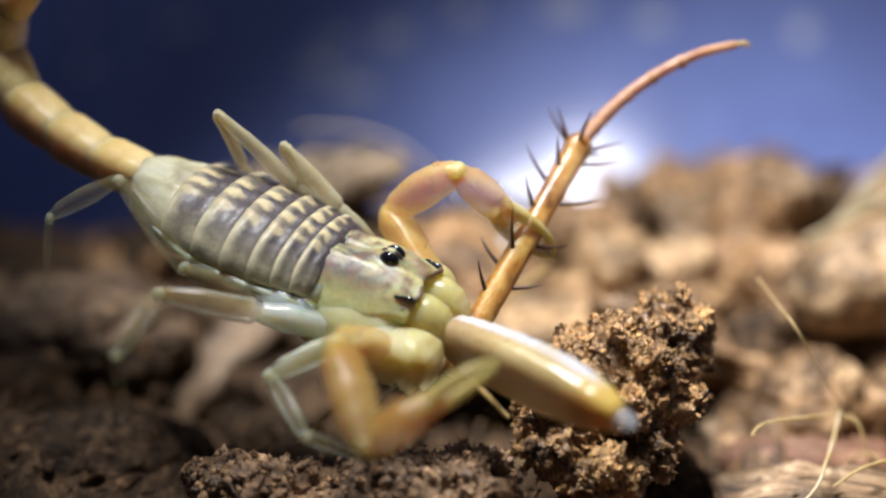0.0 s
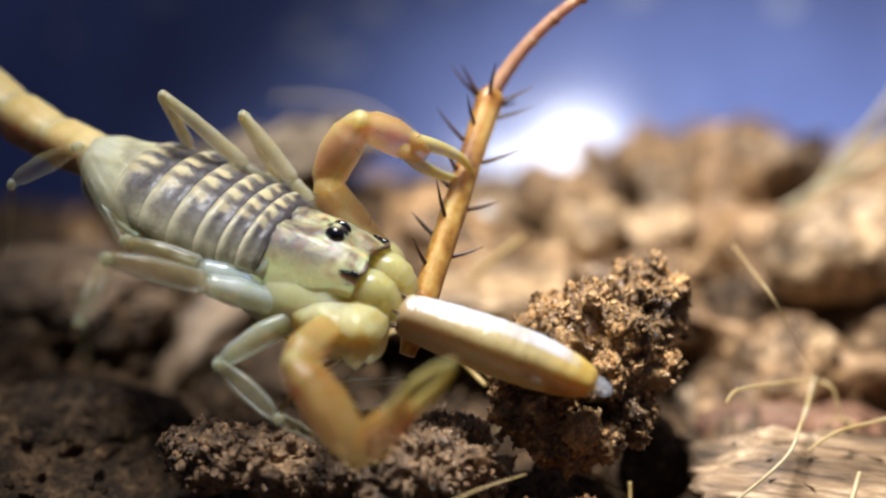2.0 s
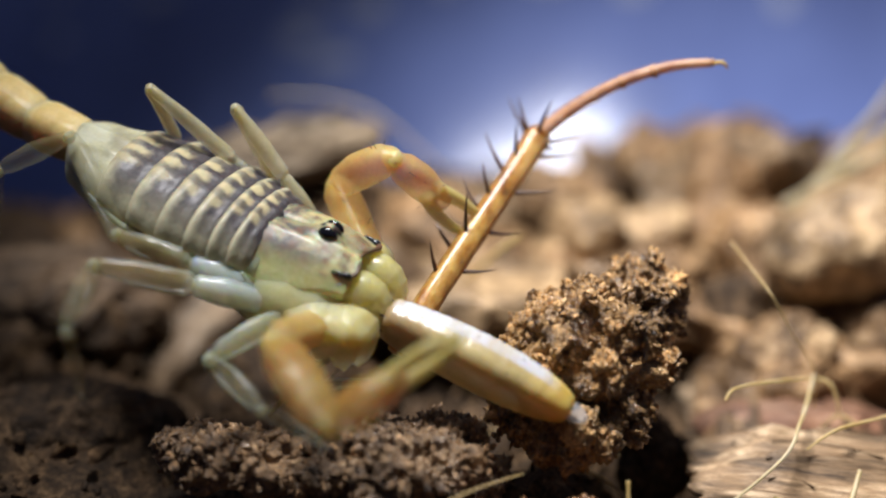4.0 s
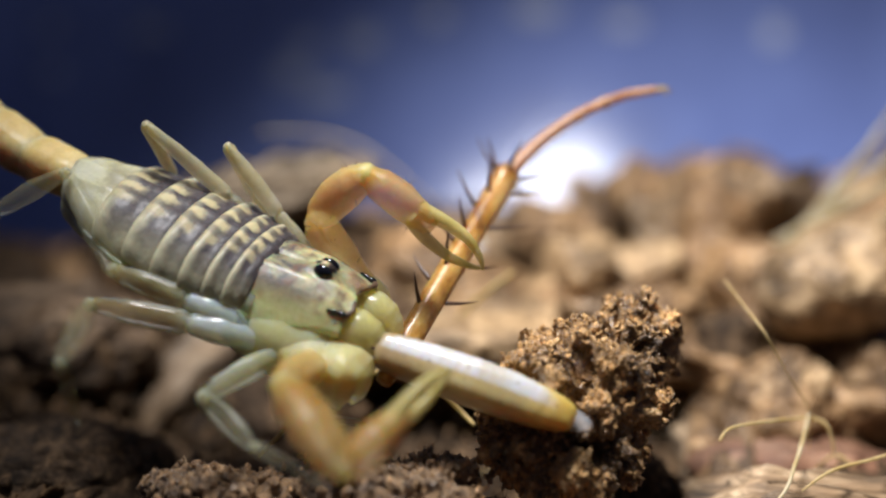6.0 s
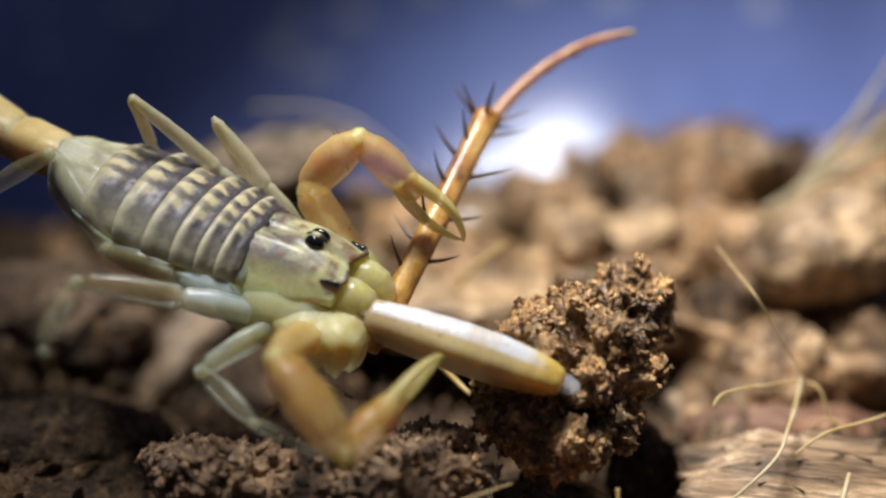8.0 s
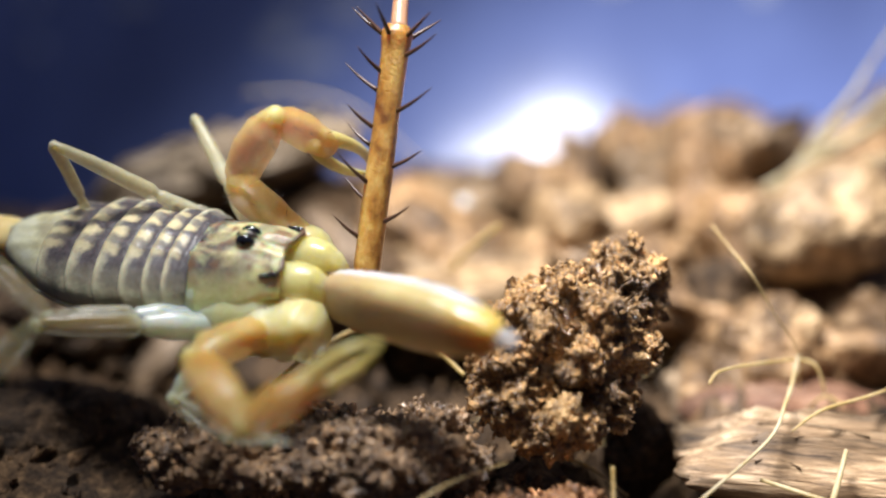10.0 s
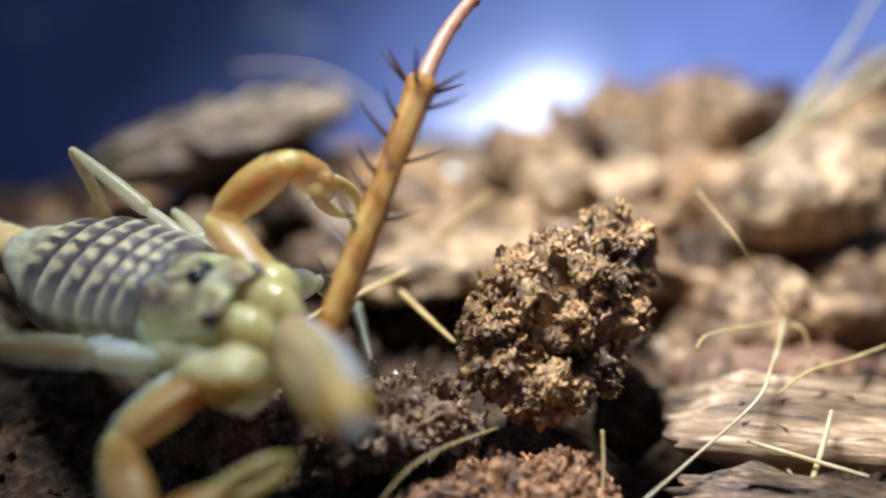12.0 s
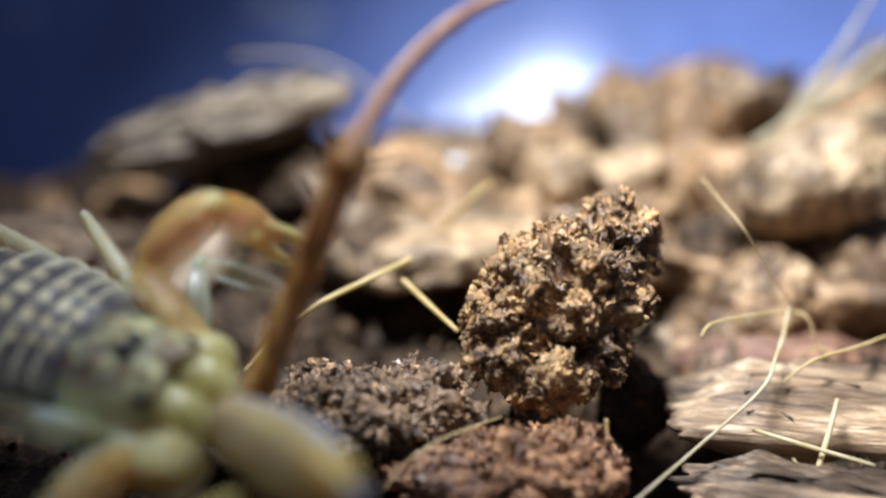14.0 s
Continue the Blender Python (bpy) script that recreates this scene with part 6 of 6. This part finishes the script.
    walk(moving['legRc3'], [
        (0.0, mm_pose(-10.185, -3.348, -0.396, -0, 65.5, -62)),
        (1.0, mm_pose(-9.701, -3.722, 0.828, -74.9, 82.5, -118.5)),
        (1.5, mm_pose(-10.307, -2.807, 0.337, -83.3, 84.4, -113)),
        (2.0, mm_pose(-9.855, -3.055, 0.181, -99.1, 84, -119.5)),
        (3.0, mm_pose(-9.964, -2.676, 0.009, -140.9, 85.5, -154.7)),
        (5.5, mm_pose(-9.38, -3.462, 0.096, -177.5, 88.7, 173.2)),
        (6.5, mm_pose(-9.443, -3.243, 0.033, -177.2, 89.3, 176.7)),
        (7.0, mm_pose(-9.379, -3.314, -0.028, 157.9, 88.2, 154)),
        (9.5, mm_pose(-10.291, -2.297, -0.061, -79.6, 64, -96.5)),
        (10.0, mm_pose(-9.506, -4.368, 2.765, -97.5, 59.4, -135.8)),
        (10.5, mm_pose(-9.408, -4.589, 2.871, -75, 56.1, -129.1)),
        (12.0, mm_pose(-7.366, -5.634, 3.226, -64.3, 55, -135.8)),
        (12.5, mm_pose(-7.065, -5.833, 2.87, -42.9, 51, -125.8)),
        (14.0, mm_pose(-7.88, -4.579, 1.244, -33.5, 57.8, -125.3)),
    ])
    walk(moving['legLf0'], [
        (0.0, mm_pose(2.4, 1.7, -0.9, 0, 47.8, -55.3)),
        (2.0, mm_pose(2.4, 1.7, -0.9, 0, 47.8, -55.3)),
        (9.5, mm_pose(2.4, 1.7, -0.9, 0, 43, -67.9)),
        (10.0, mm_pose(2.4, 1.7, -0.9, 0, 33, -26)),
        (10.5, mm_pose(2.4, 1.7, -0.9, 0, 23.7, 15.2)),
        (11.0, mm_pose(2.4, 1.7, -0.9, 0, 26.7, 26.7)),
        (12.0, mm_pose(2.4, 1.7, -0.9, 0, 34.8, 106.5)),
        (12.5, mm_pose(2.4, 1.7, -0.9, 0, 28.8, 111.3)),
        (12.8, mm_pose(2.4, 1.7, -0.9, 0, 3.7, 123.1)),
        (13.0, mm_pose(2.4, 1.7, -0.9, 0, -12.2, 129.7)),
        (14.0, mm_pose(2.4, 1.7, -0.9, 0, -20, 124.6)),
    ])
    walk(moving['legLf1'], [
        (0.0, mm_pose(3.79, -0.32, -3.61, 0, -17.4, -92.9)),
        (2.0, mm_pose(3.79, -0.32, -3.61, 0, -17.4, -92.9)),
        (9.5, mm_pose(3.42, -0.81, -3.43, 0, -30.5, -77.5)),
        (9.8, mm_pose(4.1, 0.3, -3.1, 0, -9, -18)),
        (10.1, mm_pose(4.9, 1.5, -2.7, 0, 14, 45)),
        (10.5, mm_pose(5.63, 2.58, -2.37, 0, 34, 104.4)),
        (11.0, mm_pose(5.31, 3.17, -2.54, 0, 42.4, 116.2)),
        (12.0, mm_pose(1.61, 4.38, -2.84, 0, 56.4, 108.5)),
        (12.5, mm_pose(1.32, 4.48, -2.54, 0, 61, 105.2)),
        (12.8, mm_pose(0.55, 4.54, -1.12, 0, 41.8, 6.8)),
        (13.0, mm_pose(0.28, 4.26, -0.18, 0, 18.2, -0.1)),
        (14.0, mm_pose(0.59, 4.33, 0.26, 0, 6.1, 5.2)),
    ])
    walk(moving['legLf2'], [
        (0.0, mm_pose(3.63, -3.56, -2.59, 0, 10.2, 54.1)),
        (2.0, mm_pose(3.63, -3.56, -2.59, 0, 10.2, 54.1)),
        (9.5, mm_pose(4.05, -3.67, -1.7, 0, 44.2, 77.1)),
        (9.8, mm_pose(4.3, -0.8, -2.6, 0, 26, 40)),
        (10.1, mm_pose(4.7, 2.5, -3.5, 0, 12, -10)),
        (10.5, mm_pose(4.93, 5.31, -4.27, 0, -0.7, -52.6)),
        (11.0, mm_pose(4.2, 5.42, -4.83, 0, 7.4, -55.4)),
        (12.0, mm_pose(1.01, 6.16, -5.68, 0, 0.1, -44.7)),
        (12.5, mm_pose(0.88, 6.07, -5.51, 0, 42.5, -33.7)),
        (12.8, mm_pose(3.18, 4.86, -3.49, 0, -6.8, -34.8)),
        (13.0, mm_pose(3.51, 4.25, -1.24, 0, -1.5, -30.6)),
        (14.0, mm_pose(3.95, 4.64, -0.1, 0, 24.8, -62.1)),
    ])
    walk(moving['legLa0'], [
        (0.0, mm_pose(0.8, 1.9, -0.2, 0, -35.6, -177.5)),
        (0.5, mm_pose(0.8, 1.9, -0.2, -0.7, -36.3, -175.7)),
        (1.0, mm_pose(0.8, 1.9, -0.2, 0.1, -38.2, -177.2)),
        (1.5, mm_pose(0.8, 1.9, -0.2, 0, -42, -177.1)),
        (2.0, mm_pose(0.8, 1.9, -0.2, 0.9, -41.9, -178.9)),
        (5.5, mm_pose(0.8, 1.9, -0.2, 1.6, -38.7, 178.9)),
        (6.5, mm_pose(0.8, 1.9, -0.2, 0.5, -38.3, -179.7)),
        (7.0, mm_pose(0.8, 1.9, -0.2, 0.7, -39.5, 179.7)),
        (9.5, mm_pose(0.8, 1.9, -0.2, 10.9, -31.9, 155.3)),
        (10.0, mm_pose(0.8, 1.9, -0.2, 14.6, -32.9, 134.7)),
        (10.5, mm_pose(0.8, 1.9, -0.2, 1.7, -17.1, 156.1)),
        (11.0, mm_pose(0.8, 1.9, -0.2, 2.7, -10.8, 147.8)),
        (12.0, mm_pose(0.8, 1.9, -0.2, 0.7, -0.7, 156.3)),
        (12.5, mm_pose(0.8, 1.9, -0.2, 0.5, 5, 155.5)),
        (13.0, mm_pose(0.8, 1.9, -0.2, 0.3, 7.3, 155.2)),
        (13.5, mm_pose(0.8, 1.9, -0.2, -0.3, -13.3, 149.4)),
        (14.0, mm_pose(0.8, 1.9, -0.2, -1.2, -16.1, 155.7)),
    ])
    walk(moving['legLa1'], [
        (0.0, mm_pose(-3.585, 1.71, 2.945, 0, 63.2, 41.8)),
        (0.5, mm_pose(-3.539, 1.575, 2.999, 9.4, 70.1, 54.1)),
        (1.0, mm_pose(-3.441, 1.694, 3.136, 10.3, 69.3, 57.2)),
        (1.5, mm_pose(-3.21, 1.697, 3.411, 14, 66.1, 64.4)),
        (2.0, mm_pose(-3.22, 1.825, 3.405, 6.9, 64.8, 58.3)),
        (5.5, mm_pose(-3.412, 1.979, 3.178, -0.7, 61.5, 49.8)),
        (6.5, mm_pose(-3.441, 1.875, 3.143, 3.5, 61.4, 55.6)),
        (7.0, mm_pose(-3.37, 1.925, 3.231, -2.9, 61.4, 47.5)),
        (9.5, mm_pose(-3.366, 3.816, 2.652, -6.8, 74.4, 24.9)),
        (10.0, mm_pose(-2.393, 5.121, 2.73, 29.8, 86.3, 51.3)),
        (10.5, mm_pose(-3.92, 3.987, 1.389, -83.9, 87.5, -70.1)),
        (11.0, mm_pose(-3.69, 4.726, 0.809, -145.8, 86.8, -137)),
        (12.0, mm_pose(-4.144, 4.07, -0.133, 171.5, 87, 177.3)),
        (12.5, mm_pose(-4.097, 4.127, -0.673, -128.2, 83.5, -124.9)),
        (13.0, mm_pose(-4.064, 4.143, -0.885, -116.6, 78.9, -115.5)),
        (13.5, mm_pose(-3.722, 4.575, 1.046, -143.1, 81.8, -143.2)),
        (14.0, mm_pose(-3.927, 4.036, 1.301, 171, 86.5, 170.8)),
    ])
    walk(moving['legLb0'], [
        (0.0, mm_pose(-0.3, 2, -0.2, 0, -33.5, -170.1)),
        (0.5, mm_pose(-0.3, 2, -0.2, -0, -35.7, -170)),
        (1.0, mm_pose(-0.3, 2, -0.2, -2.5, -29.2, -163.8)),
        (1.5, mm_pose(-0.3, 2, -0.2, -1.1, -35.4, -165.6)),
        (2.0, mm_pose(-0.3, 2, -0.2, -0.4, -34.4, -166.5)),
        (5.5, mm_pose(-0.3, 2, -0.2, 0.5, -30.7, -168.5)),
        (6.5, mm_pose(-0.3, 2, -0.2, 0.2, -30.9, -168.1)),
        (7.0, mm_pose(-0.3, 2, -0.2, 0.1, -31.8, -168.1)),
        (9.5, mm_pose(-0.3, 2, -0.2, -0.3, -33.8, -167)),
        (10.0, mm_pose(-0.3, 2, -0.2, -1.4, -44.6, -164.1)),
        (10.5, mm_pose(-0.3, 2, -0.2, 6.2, -35.3, -178.8)),
        (11.0, mm_pose(-0.3, 2, -0.2, 8.5, -27.8, 170.1)),
        (12.0, mm_pose(-0.3, 2, -0.2, 5.1, -31.1, 172.4)),
        (12.5, mm_pose(-0.3, 2, -0.2, 4.7, -46.3, 170)),
        (13.0, mm_pose(-0.3, 2, -0.2, 1.8, -4.6, 173.5)),
        (13.5, mm_pose(-0.3, 2, -0.2, 0.9, -18.8, 179.1)),
        (14.0, mm_pose(-0.3, 2, -0.2, 1.1, -12.6, 176.6)),
    ])
    walk(moving['legLb1'], [
        (0.0, mm_pose(-6.05, 0.997, 3.663, 0, 64.4, 64.9)),
        (0.5, mm_pose(-5.899, 1.017, 3.885, 6.9, 69.4, 74)),
        (1.0, mm_pose(-6.171, 0.298, 3.211, -0.2, 70.5, 66.4)),
        (1.5, mm_pose(-5.829, 0.581, 3.852, 6.5, 66.7, 75)),
        (2.0, mm_pose(-5.917, 0.655, 3.755, 1.2, 65.8, 69.5)),
        (5.5, mm_pose(-6.198, 0.802, 3.374, -5.9, 63.1, 60.2)),
        (6.5, mm_pose(-6.175, 0.762, 3.399, -0.7, 62.8, 65.8)),
        (7.0, mm_pose(-6.118, 0.773, 3.494, -3.1, 62.8, 62.2)),
        (9.5, mm_pose(-5.968, 0.692, 3.694, 51.6, 65.5, 137.2)),
        (10.0, mm_pose(-5.093, 0.631, 4.715, 80.1, 76.5, 141.2)),
        (10.5, mm_pose(-6.009, 1.879, 3.849, 121, 79.8, 163.8)),
        (11.0, mm_pose(-6.401, 3.06, 3.064, 143.5, 77.4, 173.2)),
        (12.0, mm_pose(-6.244, 2.789, 3.412, 140.5, 74.1, 161.5)),
        (12.5, mm_pose(-5.059, 2.837, 4.865, 153.3, 70.1, 179.7)),
        (13.0, mm_pose(-7.233, 2.792, 0.358, -159.3, 74.7, -141.3)),
        (13.5, mm_pose(-6.926, 2.108, 2.056, -170.4, 74.7, -159.3)),
        (14.0, mm_pose(-7.119, 2.404, 1.331, 170.9, 80.4, 178)),
    ])
    walk(prey, [
        (0.0, mm_pose(0.321, -0.813, 5.001, 28.6, 12.8, -41.5)),
        (0.5, mm_pose(0.617, -0.684, 5.465, 28.8, 13.6, -41.8)),
        (1.0, mm_pose(0.42, -0.972, 5.292, 22.9, 19.1, -49.2)),
        (1.5, mm_pose(-0.37, -1.067, 4.743, 22.9, 14.5, -48.4)),
        (2.0, mm_pose(-0.618, -0.948, 4.701, 40, 18.1, -12.3)),
        (2.5, mm_pose(-0.694, -0.959, 4.941, 40.2, 17.6, -12.3)),
        (3.0, mm_pose(-0.933, -0.883, 4.418, 38.5, 28.8, -15.2)),
        (5.5, mm_pose(-0.981, -0.396, 4.623, 40.2, 17.7, -11.9)),
        (6.5, mm_pose(-0.893, -0.515, 4.737, 40.3, 18.4, -11.7)),
        (7.0, mm_pose(-1.04, -0.524, 4.527, 40, 18.1, -12)),
        (9.5, mm_pose(-1.232, 0.039, 5.219, 40.7, 16.9, -12.2)),
        (10.0, mm_pose(-2.022, -0.868, 5.084, 28.7, 5.4, -40.4)),
        (10.5, mm_pose(-1.973, -2.328, 4.007, 22.9, 9.8, -45.5)),
        (11.0, mm_pose(-3.388, -3.997, 3.349, 6, 4.3, -64.2)),
        (11.5, mm_pose(-2.933, -4.419, 3.344, 1.8, 4.8, -69.3)),
        (12.0, mm_pose(-2.889, -5.239, 3.576, -1, 4.8, -72)),
        (12.5, mm_pose(-4.068, -7.463, 2.638, -2.8, 2.7, -70.8)),
        (13.0, mm_pose(-4.116, -8.532, 1.959, 1.5, -4, -65.4)),
        (13.5, mm_pose(-4.572, -8.105, 1.603, 3.6, -4, -62.5)),
        (14.0, mm_pose(-4.752, -7.883, 1.469, 8.5, -1.3, -56.7)),
    ])
    walk(moving['thigh'], [(0.0, mm_pose(0, 0, 0, -10)), (1.5, mm_pose(0, 0, 0, -12)), (2.0, mm_pose(0, 0, 0, 2)), (3.0, mm_pose(0, 0, 0, -14)), (5.5, mm_pose(0, 0, 0, 20)), (7.0, mm_pose(0, 0, 0, 20)), (9.5, mm_pose(0, 0, 0, -8)), (10.0, mm_pose(0, 0, 0, -14)), (14.0, mm_pose(0, 0, 0, -14))])
    walk(moving['tibia'], [
        (0.0, mm_pose(-0.363, 1.795, -0.751, -41.4, -18.4, 97.4)),
        (0.5, mm_pose(-0.3, 1.966, -0.696, -45, -24.3, 101.1)),
        (1.0, mm_pose(-0.278, 1.846, -0.963, -46.8, -26, 98.3)),
        (1.5, mm_pose(-0.267, 1.963, -0.843, -43.5, -27.6, 97.1)),
        (2.0, mm_pose(0.382, 1.726, -0.782, -66.4, -19.1, 94.4)),
        (2.5, mm_pose(0.361, 1.665, -0.828, -64.1, -16.3, 92.6)),
        (3.0, mm_pose(0.91, 1.974, -0.724, -70.1, -16.3, 87.9)),
        (5.5, mm_pose(0.735, 1.839, -0.745, -57.6, -3.1, 85)),
        (6.5, mm_pose(0.711, 1.732, -0.811, -58.5, -4.9, 83.4)),
        (7.0, mm_pose(0.586, 1.862, -0.691, -58.1, -4.6, 84.2)),
        (9.5, mm_pose(0.446, 1.803, -0.723, -77.8, -32.5, 92.3)),
        (10.0, mm_pose(-0.3, 2.085, -0.431, -59.1, -50.5, 92.7)),
        (10.5, mm_pose(-0.669, 1.869, -0.289, -57.8, -54, 92.7)),
        (11.0, mm_pose(-0.877, 2.237, 0.37, -36.5, -59.8, 97.7)),
        (11.5, mm_pose(-1.027, 1.968, 0.13, -38.1, -60.9, 107.1)),
        (12.0, mm_pose(-1.192, 1.7, 0.19, -40.4, -60.4, 115.3)),
        (12.5, mm_pose(-1.206, 1.309, -0.168, 7, -61.7, 35)),
        (13.0, mm_pose(-1.105, 1.349, -0.271, -1.7, -57.2, 48.9)),
        (13.5, mm_pose(-1.157, 1.338, 0.192, 2.8, -54.7, 30.2)),
        (14.0, mm_pose(-0.988, 1.548, 0.073, -9.3, -56.2, 36.4)),
    ])
    walk(moving['tarsus'], [
        (0.0, mm_pose(-1.411, 9.886, 1.968, -38.8, -16.1, 62.7)),
        (0.5, mm_pose(-1.809, 9.659, 2.841, -41.9, -24.5, 67.3)),
        (1.0, mm_pose(-1.395, 9.496, 2.804, -33.3, -27.3, 51.1)),
        (1.5, mm_pose(-1.213, 9.527, 3.137, -30.9, -24.7, 49.1)),
        (2.0, mm_pose(-0.247, 9.828, 2.033, -63.2, -33.6, 53.2)),
        (2.5, mm_pose(-0.017, 9.909, 1.589, -62.6, -35.6, 50.4)),
        (3.0, mm_pose(1.212, 10.221, 1.694, -54.4, -38.3, 39.4)),
        (5.5, mm_pose(1.488, 10.393, -0.283, -58.7, -22.5, 44.8)),
        (6.5, mm_pose(1.7, 10.243, -0.076, -60, -13.8, 52.7)),
        (7.0, mm_pose(1.451, 10.39, 0.002, -59.2, -17.2, 48.4)),
        (9.5, mm_pose(0.149, 9.047, 3.902, -56, -5.5, 88.4)),
        (10.0, mm_pose(-0.554, 7.551, 6.203, -30.6, -14.9, 104.9)),
        (10.5, mm_pose(-0.91, 6.92, 6.668, -32.2, -12.4, 110.6)),
        (11.0, mm_pose(-1.454, 6.525, 7.802, -29.2, -28, 114.8)),
        (11.5, mm_pose(-2.256, 5.96, 7.647, -29.5, -32.5, 111.5)),
        (12.0, mm_pose(-3.004, 5.541, 7.668, -31, -33.8, 116.7)),
        (12.5, mm_pose(2.129, 3.644, 7.407, -27.6, -39.1, 107.3)),
        (13.0, mm_pose(1.963, 4.86, 6.955, -14.6, -27.6, 86.7)),
        (13.5, mm_pose(3.14, 3.842, 7.208, -14.3, -26.7, 80.5)),
        (14.0, mm_pose(2.864, 4.384, 7.22, -21.9, -28.1, 89.2)),
    ])
    walk(red_lump, [(0.0, mm_pose(4.2, -3.0, -3.4)), (13.55, mm_pose(4.2, -3.0, -3.4)), (13.8, mm_pose(4.3, -3.2, -2.6, 2, 2, 0)), (14.0, mm_pose(4.3, -3.2, -2.6, 2, 2, 0))])
    walk(kicked_chip, [(0.0, mm_pose(3.4, -9.0, -3.6, 0, 0, 8)), (12.85, mm_pose(3.4, -9.0, -3.6, 0, 0, 8)), (13.0, mm_pose(4.6, -6.6, -0.3, 10, 4, -4)), (13.1, mm_pose(3.0, -6.4, -1.3, 6, 4, 0)),
                       (13.2, mm_pose(2.6, -6.2, -0.9, 4, 5, 0)), (13.6, mm_pose(2.7, -6.2, -0.7, 2, 3, 0)), (13.72, mm_pose(3.0, -7.6, -2.6, 2, 2, 4)), (13.85, mm_pose(3.3, -8.8, -3.6, 0, 0, 8)), (14.0, mm_pose(3.3, -8.8, -3.6, 0, 0, 8))])


motions()
